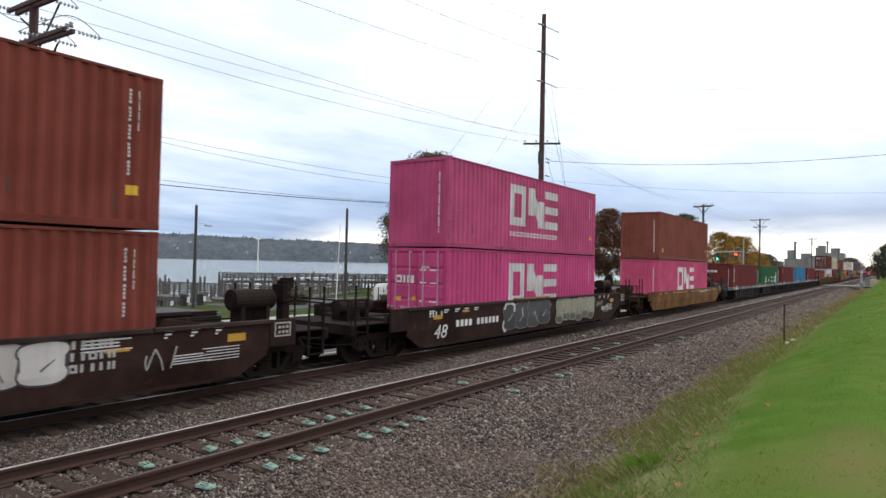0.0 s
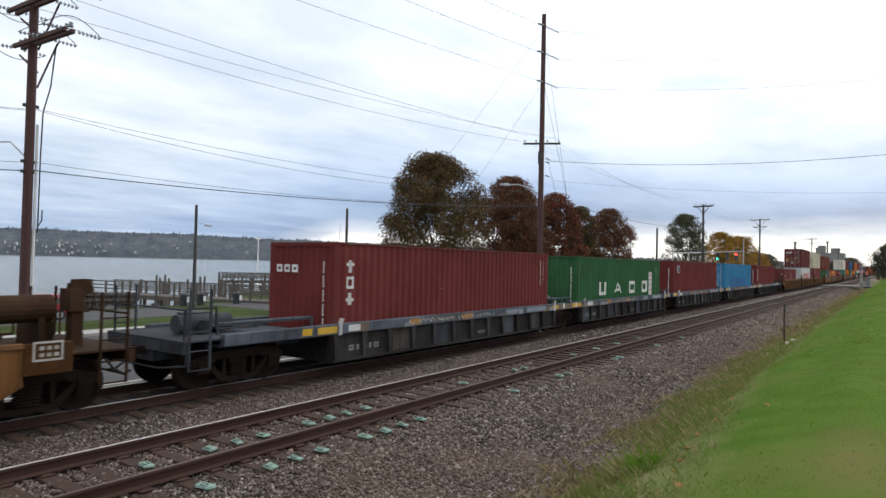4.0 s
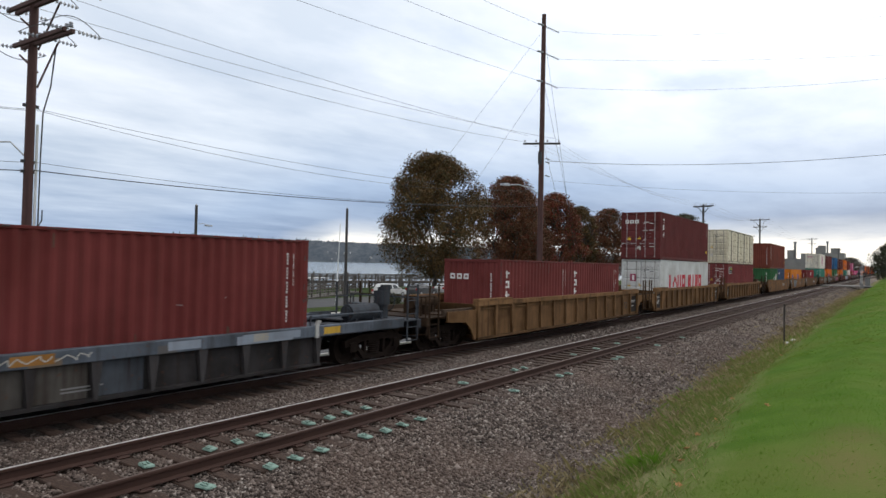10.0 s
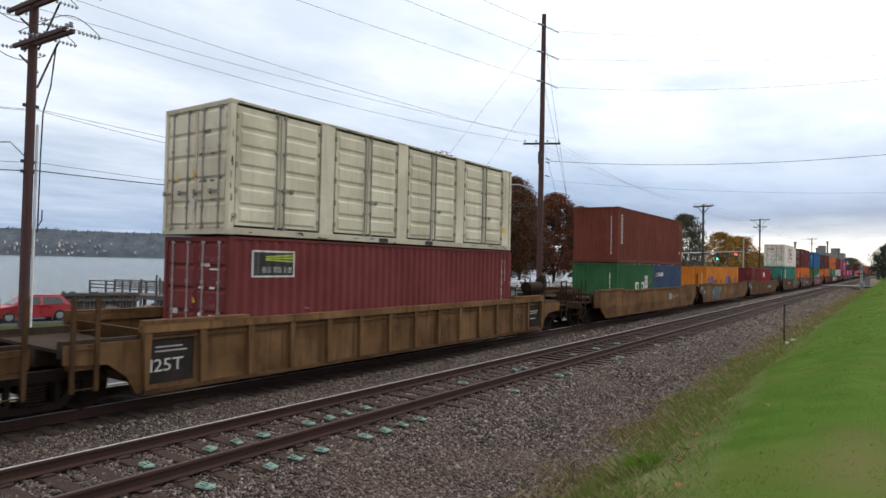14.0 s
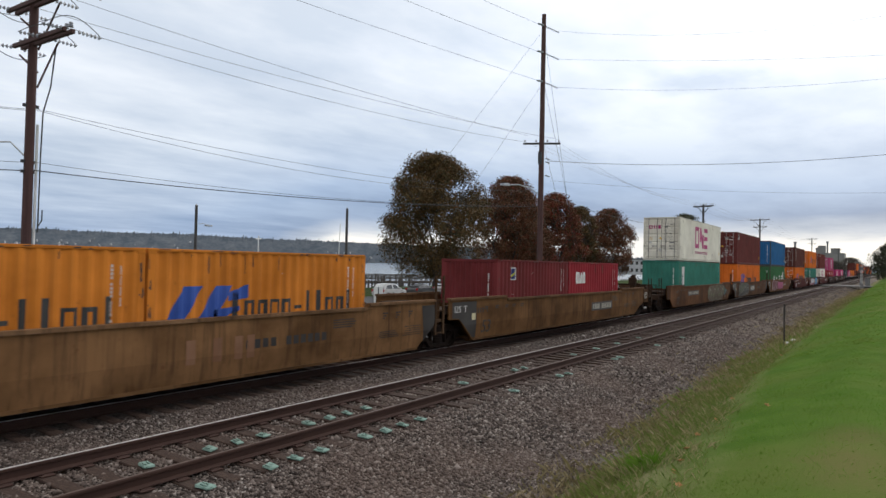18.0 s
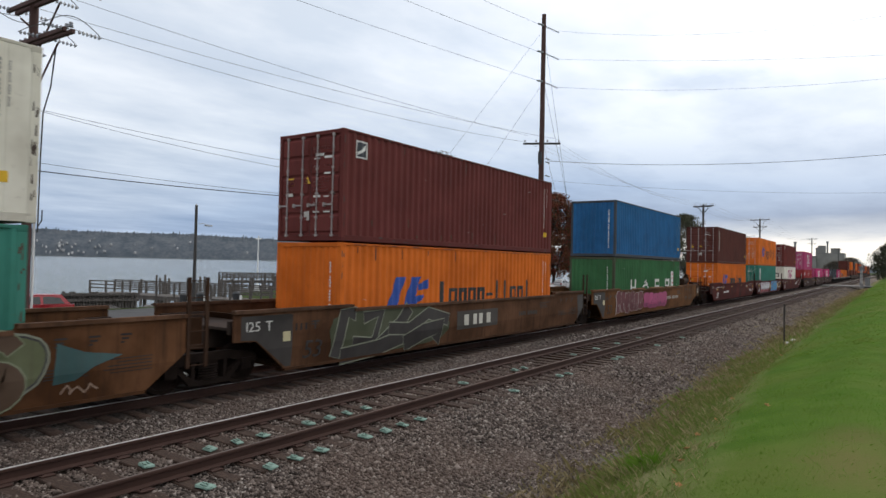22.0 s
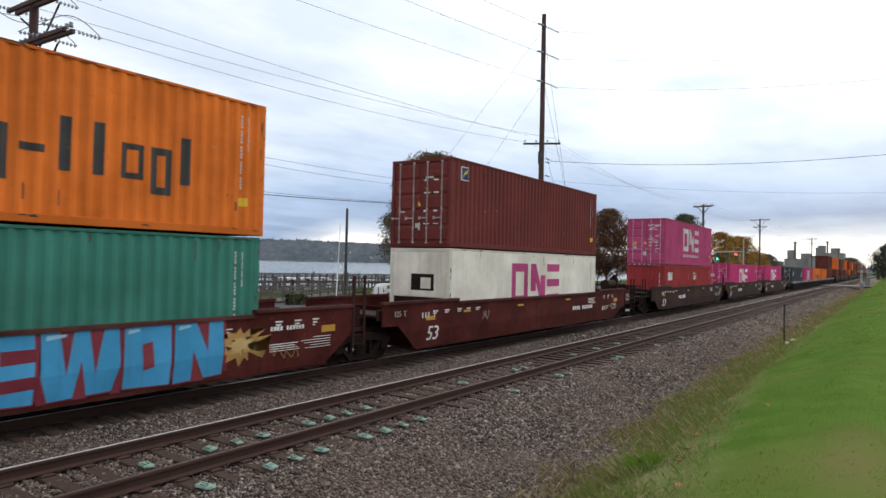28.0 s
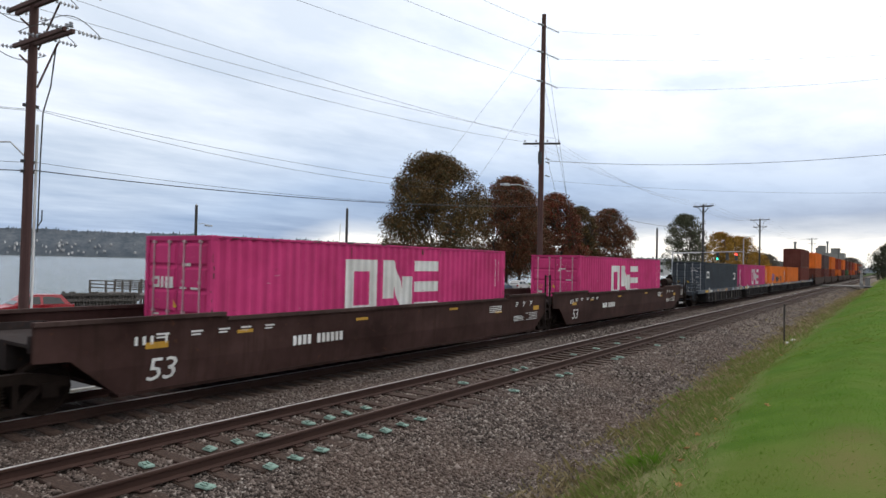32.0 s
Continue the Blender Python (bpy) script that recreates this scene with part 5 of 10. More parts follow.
# ---- sprayed paint ----
def rounded(pts, times=2):
    for _ in range(times):
        out = []
        for a, b in zip(pts, pts[1:] + pts[:1]):
            a, b = Vector(a), Vector(b)
            out += [a.lerp(b, 0.25), a.lerp(b, 0.75)]
        pts = out
    return [Vector(p) for p in pts]


def grown(pts, g):
    n = len(pts)
    area = sum(pts[i].x * pts[(i + 1) % n].y - pts[(i + 1) % n].x * pts[i].y for i in range(n))
    sg = 1 if area > 0 else -1
    out = []
    for i in range(n):
        d = (pts[(i + 1) % n] - pts[i - 1])
        d = d.normalized() if d.length > 1e-6 else Vector((1, 0))
        out.append(pts[i] + Vector((d.y, -d.x)) * (g * sg))
    return out


def ribbon(pts, w, taper=1.0):
    """The outline of a fat bent stroke."""
    pts = [Vector(p) for p in pts]
    left, right = [], []
    for i, p in enumerate(pts):
        d = (pts[min(i + 1, len(pts) - 1)] - pts[max(i - 1, 0)]).normalized()
        k = w * 0.5 * (1 + (taper - 1) * i / max(1, len(pts) - 1))
        left.append(p + Vector((-d.y, d.x)) * k)
        right.append(p - Vector((-d.y, d.x)) * k)
    return left + right[::-1]


def spray(owner, pts, color, y, name="spray_fill", lab=""):
    bm = bmesh.new()
    bm.faces.new([bm.verts.new((p.x, y, p.y)) for p in pts])
    bmesh.ops.triangulate(bm, faces=bm.faces[:])
    lay(bm, y)
    return part(name, to_mesh(name, bm, recalc=False), DECAL, owner, lab, color)


def outlined(owner, pts, fill, edge, y, g, lab=""):
    spray(owner, grown(pts, g), edge, y, "spray_outline", lab)
    spray(owner, pts, fill, y - 0.0012, "spray_fill", lab)


def into(cell, pts):
    u0, u1, z0, z1 = cell
    return [Vector((u0 + x * (u1 - u0), z0 + z * (z1 - z0))) for x, z in pts]


def bubbles(owner, cell, n, fill, edge, seed, lab, g=0.035, y=-1.504, slits=True, low=None):
    """Pillow-shaped sprayed blobs that lap over one another."""
    r = random.Random(seed)
    for i in range(n):
        a, b = i / n - 0.03, (i + 1.12) / n
        w = b - a
        t, f = r.uniform(0.86, 1.0), r.uniform(0.0, 0.12)
        k = r.uniform(0.10, 0.28)
        pts = [(a + 0.1 * w, f), (a - 0.02 * w, f + 0.24), (a + k * w, 0.46), (a - 0.04 * w, 0.70), (a + 0.12 * w, t), (b - 0.16 * w, t + 0.03), (b + 0.03 * w, 0.74), (b - k * w, 0.52), (b, f + 0.2), (b - 0.2 * w, f - 0.03)]
        shape = rounded(into(cell, pts), 2)
        outlined(owner, shape, fill, edge, y - 0.004 * i, g, lab)
        if low:
            pts = [(a + 0.12 * w, f + 0.02), (a + 0.06 * w, f + 0.26), (b - 0.12 * w, f + 0.24), (b - 0.2 * w, f)]
            spray(owner, rounded(into(cell, pts), 1), low, y - 0.004 * i - 0.0022, "spray_shade", lab)
        if slits:
            x, z = a + w * r.uniform(0.36, 0.6), r.uniform(0.30, 0.50)
            pts = ribbon([(x - 0.12 * w, z), (x, z + 0.10), (x + 0.16 * w, z + 0.22 * r.choice((-1, 1)))], 0.06 * w, 0.4)
            spray(owner, into(cell, pts), edge, y - 0.004 * i - 0.0026, "spray_line", lab)


def chunks(owner, cell, n, fill, edge, low, ground, seed, lab, y=-1.504):
    """Chunky pale shapes with hooked tops over dripping red feet on a dark ground."""
    r = random.Random(seed)
    base = [(-0.02, 0.0), (-0.03, 0.86), (0.3, 0.97), (0.78, 0.99), (1.0, 0.9), (1.03, 0.55), (0.98, 0.02)]
    spray(owner, into(cell, base), ground, y + 0.001, "spray_ground", lab)
    for i in range(n):
        a, w = i / n, 1.18 / n
        foot = rounded(into(cell, [(a + 0.02 * w, 0.30), (a + 0.08 * w, 0.03), (a + 0.36 * w, -0.02), (a + 0.60 * w, 0.06), (a + 0.66 * w, 0.34)]), 1)
        outlined(owner, foot, low, fill, y - 0.003 * i, 0.022, lab)
    for i in range(n):
        a, w, t = i / n, 1.18 / n, r.uniform(0.88, 1.02)
        k = r.uniform(0.5, 0.7)
        pts = [(a, 0.22), (a + 0.10 * w, 0.55), (a - 0.06 * w, 0.72), (a + 0.02 * w, t), (a + 0.40 * w, t - 0.04), (a + 0.52 * w, 0.60), (a + 0.70 * w, 0.64), (a + 0.62 * w, t - 0.08), (a + 0.92 * w, t), (a + 0.98 * w, 0.58), (a + 0.84 * w, 0.22), (a + k * w, 0.30), (a + 0.44 * w, 0.42), (a + 0.34 * w, 0.20)]
        outlined(owner, rounded(into(cell, pts), 1), fill, edge, y - 0.018 - 0.003 * i, 0.026, lab)
    tail = rounded(into(cell, ribbon([(0.90, 0.58), (0.95, 0.76), (1.0, 0.92), (1.04, 0.72)], 0.05)), 1)
    outlined(owner, tail, fill, edge, y - 0.045, 0.02, lab)


def slabs_of(owner, cell, fill, ground, lab, y=-1.504):
    """Broad upright slabs with notches and holes, filling the side over a dark red ground."""
    spray(owner, into(cell, [(-0.07, 0.02), (-0.06, 0.95), (0.02, 1.0), (1.0, 1.0), (1.02, 0.1)]), ground, y + 0.001, "spray_ground", lab)
    edges = (0.0, 0.21, 0.52, 0.74, 1.0)
    # each gap: an outline in the slab's own square
    gaps = (
        ([(0.42, 0.20), (1.02, 0.22), (1.02, 0.40), (0.42, 0.38)], [(0.42, 0.58), (1.02, 0.60), (1.02, 0.78), (0.42, 0.78)]),
        ([(0.22, 1.02), (0.31, 0.34), (0.40, 1.02)], [(0.58, 1.02), (0.67, 0.34), (0.78, 1.02)], [(0.40, -0.02), (0.49, 0.55), (0.58, -0.02)], [(-0.02, -0.02), (-0.02, 0.5), (0.11, -0.02)], [(1.02, -0.02), (1.02, 0.5), (0.88, -0.02)]),
        ([(0.40, 0.28), (0.36, 0.70), (0.58, 0.74), (0.64, 0.32)],),
        ([(0.34, -0.02), (0.36, 0.52), (0.62, -0.02)], [(0.40, 1.02), (0.66, 0.48), (0.68, 1.02)]))
    for i, holes in enumerate(gaps):
        a, b = edges[i] + 0.006, edges[i + 1] - 0.008
        w = b - a
        skew = 0.02 * (-1) ** i
        pts = [(a, 0.03 + skew), (a + 0.02 * w, 0.5), (a, 0.98 - skew), (b - 0.03 * w, 0.99 + skew), (b, 0.5), (b - 0.02 * w, 0.04 - skew)]
        outlined(owner, into(cell, pts), fill, ground, y - 0.003 * i, 0.03, lab)
        for hole in holes:
            spray(owner, into(cell, [(a + p * w, 0.02 + q * 0.96) for p, q in hole]), ground, y - 0.003 * i - 0.0026, "spray_gap", lab)
        shine = [(a + 0.06 * w, 0.86), (a + 0.07 * w, 0.93), (a + 0.30 * w, 0.94), (a + 0.30 * w, 0.90)]
        spray(owner, into(cell, shine), (0.30, 0.55, 0.70), y - 0.003 * i - 0.0028, "spray_highlight", lab)


def shards(owner, cell, fill, edge, ground, lab, y=-1.504, flip=False):
    """Black angular bands crossing one another, with thin pale edges, on a dull green ground."""
    g = [(0.0, 0.02), (-0.03, 0.8), (0.1, 0.98), (0.62, 1.02), (0.93, 0.86), (1.03, 0.4), (0.9, 0.06), (0.5, -0.02)]
    spray(owner, rounded(into(cell, g), 1), ground, y + 0.001, "spray_ground", lab)
    bands = (([(0.02, 0.02), (0.08, 0.95), (0.16, 0.92)], 0.10), ([(0.14, 0.30), (0.30, 0.24), (0.36, 0.9), (0.22, 0.82)], 0.085), ([(0.30, 0.05), (0.52, 0.62), (0.60, 0.98)], 0.11), ([(0.06, 0.02), (0.34, 0.10), (0.56, 0.30)], 0.12), ([(0.42, 0.52), (0.60, 0.46), (0.78, 0.80), (0.99, 0.58)], 0.10), ([(0.56, 0.10), (0.74, 0.34), (0.92, 0.44), (0.86, 0.06)], 0.14))
    for i, (pts, w) in enumerate(bands):
        if flip:
            pts = [(1 - x, z) for x, z in pts]
        u0, u1, z0, z1 = cell
        line = [Vector((u0 + x * (u1 - u0), z0 + z * (z1 - z0))) for x, z in pts]
        outlined(owner, ribbon(line, w * 0.62 * (u1 - u0), 1.1), fill, edge, y - 0.003 * i, 0.034, lab)


def curls(owner, cell, n, fill, edge, rim, lab, y=-1.504):
    """Heavy curling bands edged in green inside a pale and black rim."""
    u0, u1, z0, z1 = cell
    h, w = z1 - z0, (u1 - u0) / n
    body = rounded(into(cell, [(-0.01, 0.02), (-0.02, 0.96), (0.55, 1.03), (0.98, 1.0), (1.04, 0.66), (0.97, 0.1), (0.6, -0.02)]), 2)
    spray(owner, grown(body, 0.07), rim, y + 0.0015, "spray_outline", lab)
    spray(owner, grown(body, 0.035), (0.03, 0.028, 0.03), y + 0.0005, "spray_outline", lab)
    spray(owner, body, edge, y - 0.0005, "spray_ground", lab)
    for i in range(n):
        c, f = u0 + (i + 0.5) * w, 1 if i % 2 else -1
        for k, (zc, a0, a1) in enumerate(((0.71, 20, 262), (0.30, 82, -165))):
            line = [Vector((c + f * 0.30 * h * math.cos(radians(a)), z0 + (zc + 0.235 * math.sin(radians(a))) * h)) for a in np.linspace(a0, a1, 12)]
            outlined(owner, ribbon(line, 0.25 * h), fill, (0.20, 0.23, 0.14), y - 0.006 * i - 0.003 * k - 0.003, 0.025, lab)
        eye = [Vector((c + 0.075 * h * math.cos(a), z0 + (0.70 + 0.06 * math.sin(a)) * h)) for a in np.linspace(0, 5.6, 9)]
        spray(owner, eye, (0.30, 0.33, 0.28), y - 0.006 * i - 0.0075, "spray_highlight", lab)
        if i < n - 1:
            side = ribbon([(c + 0.5 * w, z0 + 0.04 * h), (c + 0.58 * w, z0 + 0.4 * h), (c + 0.46 * w, z0 + 0.95 * h)], 0.26 * h, 0.7)
            outlined(owner, side, fill, (0.20, 0.23, 0.14), y - 0.006 * i - 0.001, 0.02, lab)


def flame(owner, u, z, ru, rz, fill, core, seed, lab, y=-1.506):
    r = random.Random(seed)
    pts = []
    for k in range(26):
        a, d = 6.283185 * (k + r.uniform(-0.3, 0.3)) / 26, (r.uniform(0.6, 1.1) if k % 2 else r.uniform(0.35, 0.6))
        pts.append(Vector((u + ru * d * math.cos(a), z + rz * d * math.sin(a))))
    spray(owner, pts, fill, y, "spray_fill", lab)
    spray(owner, [Vector((u, z)).lerp(p, 0.5) for p in pts], core, y - 0.0015, "spray_highlight", lab)


def scribble(owner, u0, u1, z0, z1, color, seed, lab, y=-1.503, w=0.03):
    """A thin sprayed scrawl of loops and spikes."""
    r = random.Random(seed)
    bm = bmesh.new()
    n = max(6, int((u1 - u0) / 0.11))
    line = [Vector((u0 + (u1 - u0) * (i + r.uniform(-0.4, 0.9)) / n, (z0 + z1) / 2 + (z1 - z0) * (0.5 if i % 2 else -0.5) * r.uniform(0.35, 1.0))) for i in range(n)]
    for i, (a, b) in enumerate(zip(line[:-1], line[1:])):
        if r.random() < 0.14:
            continue
        bm.faces.new([bm.verts.new((p.x, y - 0.0003 * (i % 3), p.y)) for p in ribbon([a, a.lerp(b, 0.5) + Vector((r.uniform(-0.04, 0.04), 0)), b], w)])
    lay(bm, y)
    part("scrawl", to_mesh("scrawl", bm, recalc=False), DECAL, owner, lab, color, kind="stuff")


def well_floor(owner, half, color, y=1.30):
    bm = bmesh.new()
    for x in np.linspace(-half + 0.4, half - 0.4, 7):
        box(bm, x - 0.15, x + 0.15, -y, y, 0.24, 0.325)
    box(bm, -half, half, -y - 0.02, -y + 0.16, 0.22, 0.30)
    box(bm, -half, half, y - 0.16, y + 0.02, 0.22, 0.30)
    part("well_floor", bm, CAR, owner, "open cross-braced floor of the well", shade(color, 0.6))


def bulkheads(owner, half, top, color):
    for sg in (-1, 1):
        bm = bmesh.new()
        prism(bm, [(sg * half, 0.3), (sg * (half + 0.06), 0.3), (sg * (half + 0.75), top - 0.12), (sg * (half + 0.69), top - 0.12)], -1.36, 1.36)
        part("end_bulkhead", bm, CAR, owner, "", shade(color, 0.8))


def end_deck(owner, x0, x1, top, color):
    """The deck over the truck between two units, with a pair of rails."""
    a, b = min(x0, x1), max(x0, x1)
    bm = bmesh.new()
    box(bm, a, b, -1.30, 1.30, top - 0.32, top - 0.26)
    box(bm, a, b, -0.42, 0.42, 0.78, top - 0.32)
    for y in (-1.34, 1.22):
        box(bm, a, b, y, y + 0.12, top - 0.40, top - 0.12)
    part("end_platform", bm, CAR, owner, "dusty steel deck over the truck", tuple(0.25 * v + 0.026 for v in color))


def wagon_thing(kind, label, c, group):
    t = thing(kind, label, "rail wagon", group, (c, TRACK_FAR, 0))
    MOVING.append((t, c))
    return t


def smooth_unit(c, color, label, half=8.05, top=1.55, left="joint", right="joint", pitch=19.35, group="well wagons", number="53", ncol=LETTER, raised=True, near=True, gap=11.3, mark=(0.4, 3.0, 0.92, 1.09), black_end=False, guides=(), tanked=True):
    """A well wagon with plain plate sides. left and right: 'joint' shares a truck with its neighbour, 'coupler' ends in a coupler."""
    t = wagon_thing("well_wagon", label, c, group)
    y = 1.47
    ends = {}
    for sg, kind in ((-1, left), (1, right)):
        ends[sg] = pitch / 2 - (0.20 if sg < 0 else 0.85) if kind == "joint" else 6.096 + gap / 2 - (1.95 if sg < 0 else 1.62)
    xl, xr = -ends[-1], ends[1]
    hb = half
    up = 0.10 if raised else 0.0
    # the plate runs on to the wagon's end; at a coupler it is cut lower and its last piece is a dark plate of its own
    cut = {sg: ends[sg] - 0.75 if kind == "coupler" else ends[sg] for sg, kind in ((-1, left), (1, right))}
    foot = {sg: [(sg * (hb + 0.12), 0.28), (sg * (hb + 0.80), 0.66), (sg * cut[sg], 0.83)] if kind == "coupler" else [(sg * hb, 0.28), (sg * (hb + 0.85), 0.98), (sg * cut[sg], 1.0)] for sg, kind in ((-1, left), (1, right))}
    cl, cr = -cut[-1], cut[1]
    pts = foot[1] + [(cr, top + up), (5.9, top + up), (5.85, top), (-5.85, top), (-5.9, top + up), (cl, top + up)] + foot[-1][::-1]
    for yy in (-y, y):
        side_wall(t, pts, yy, color, "", bent=True)
        bm = bmesh.new()
        s = 1 if yy > 0 else -1
        for a, b, z in ((cl, -5.9, top + up), (-5.85, 5.85, top), (5.9, cr, top + up)):
            box(bm, a, b, yy - 0.075, yy + 0.075, z - 0.06, z + 0.012)
        part("top_chord", bm, CAR, t, "dusty top chord", tuple(0.85 * v + 0.022 * k for v, k in zip(color, (1.05, 0.95, 0.88))))
        bm = bmesh.new()
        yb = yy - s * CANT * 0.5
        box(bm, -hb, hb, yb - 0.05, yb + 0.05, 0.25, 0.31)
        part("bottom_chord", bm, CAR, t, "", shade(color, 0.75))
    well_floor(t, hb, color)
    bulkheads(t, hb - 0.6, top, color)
    for sg, kind in ((-1, left), (1, right)):
        e = ends[sg]
        end_deck(t, sg * (hb + 0.12), sg * (e - 0.03), top, color)
        if kind == "coupler":
            xe = sg * (6.096 + gap / 2)
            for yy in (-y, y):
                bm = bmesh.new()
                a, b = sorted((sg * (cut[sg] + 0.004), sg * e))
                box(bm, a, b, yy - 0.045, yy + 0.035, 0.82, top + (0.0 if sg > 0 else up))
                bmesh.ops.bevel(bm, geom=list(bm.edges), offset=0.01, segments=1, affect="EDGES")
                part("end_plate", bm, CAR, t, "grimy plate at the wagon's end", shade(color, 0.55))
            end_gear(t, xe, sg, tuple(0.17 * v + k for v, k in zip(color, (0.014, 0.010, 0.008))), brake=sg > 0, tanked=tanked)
            bogie(t, xe - sg * 2.1, c)
        else:
            if sg > 0:
                ladder(t, e + 0.25, -y - 0.02, 0.60, 2.37, tuple(0.4 * v + 0.012 for v in color))
                bogie(t, pitch / 2, c)
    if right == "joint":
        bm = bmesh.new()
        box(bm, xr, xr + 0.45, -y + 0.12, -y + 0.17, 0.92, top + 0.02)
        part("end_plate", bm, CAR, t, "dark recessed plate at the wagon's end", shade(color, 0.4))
    yn = -y - 0.031
    if number:
        car_text(t, number, 0.60, -hb + 0.50, 0.47, ncol, yn - 0.001, 0.14)
    if black_end and left == "joint":
        x0 = max(xl + 0.05, -hb - 1.25)
        spray(t, [Vector(p) for p in ((x0, 1.03), (-hb - 0.85, 1.0), (-hb + 0.0, 0.34), (-hb + 0.16, 0.34), (-hb + 0.16, top - 0.02), (x0, top - 0.02))], (0.028, 0.024, 0.022), yn, "number_panel", "black panel at the wagon's end")
        if right == "joint":
            spray(t, [Vector(p) for p in ((hb + 0.25, 0.46), (hb + 0.80, 0.96), (xr - 0.02, 1.02), (xr - 0.02, top - 0.05), (hb + 0.15, top - 0.05))], (0.028, 0.024, 0.022), yn, "number_panel", "black panel at the wagon's end")
        car_text(t, "125 T", 0.30, -hb - 1.12, 1.20, (0.60, 0.59, 0.56), yn - 0.003)
        car_marks(t, [rect(-hb - 0.12, -hb + 0.10, 0.92, 1.14)], (0.62, 0.56, 0.34), yn - 0.004, "plate", "small cream plate")
    for a, b in guides:
        bm = bmesh.new()
        box(bm, a, b, -y - 0.09, -y + 0.07, top + 0.012, top + 0.075)
        bmesh.ops.bevel(bm, geom=list(bm.edges), offset=0.012, segments=1, affect="EDGES")
        part("guide_plate", bm, CAR, t, "tan raised guide plate on the top chord", (0.30, 0.17, 0.09))
    if near:
        # stencils: plain bars for the small print, yellow reflectors, white panels
        r = random.Random(int(c * 10))
        bars = []
        for k in range(5):
            u = -7.3 + k * 0.62 + r.uniform(-0.1, 0.1)
            bars += [rect(u, u + 0.26, 1.30, 1.335), rect(u, u + 0.2, 1.24, 1.27)]
        for k in range(3):
            u = hb - 1.6 + 0.55 * k
            bars += [rect(u, u + 0.20, 1.35, 1.385), rect(u + 0.02, u + 0.15, 1.28, 1.315), rect(u, u + 0.07, 1.22, 1.25)]
        for k in range(5):
            bars.append(rect(hb - 0.45 - r.uniform(0, 0.4), hb + 0.1, 0.94 - 0.06 * k, 0.956 - 0.06 * k))
        mid, tall = (mark[2] + mark[3]) / 2, 0.72 * (mark[3] - mark[2])
        bars += mark_word(mark[0], mark[1], mid - tall, mid + tall, "bbbb bbbbbb") + mark_word(-hb + 0.2, -hb + 0.95, 1.14, 1.30, "iii t")
        for k in range(4):
            bars.append(rect(4.6, 5.5 - r.uniform(0, 0.4), 1.28 - 0.06 * k, 1.305 - 0.06 * k))
            bars.append(rect(6.3, 7.2 - r.uniform(0, 0.3), 0.86 - 0.05 * k, 0.88 - 0.05 * k))
        car_marks(t, bars, ncol, yn, "stencil", "rows of small stencilled marks as bars")
        if right == "coupler":
            car_marks(t, ring(xr - 0.62, xr - 0.16, 1.04, 1.36, 0.035) + [rect(xr - 0.52 + 0.11 * k, xr - 0.45 + 0.11 * k, z, z + 0.06) for k in range(3) for z in (1.11, 1.22)], (0.42, 0.40, 0.37), yn - 0.018, "notice_frame", "pale painted notice frame")
        if sum(ncol) > 0.5:
            car_marks(t, [rect(-hb + 0.45, -hb + 0.90, 1.06, 1.18), rect(-5.6, -5.2, 1.20, 1.27), rect(-2.0, -1.55, 1.24, 1.31), rect(2.2, 2.65, 1.30, 1.37), rect(5.0, 5.45, 1.06, 1.13), rect(hb - 0.2, hb + 0.25, 1.04, 1.20)], (0.52, 0.28, 0.02), yn, "reflector", "yellow reflector strips")
    return t


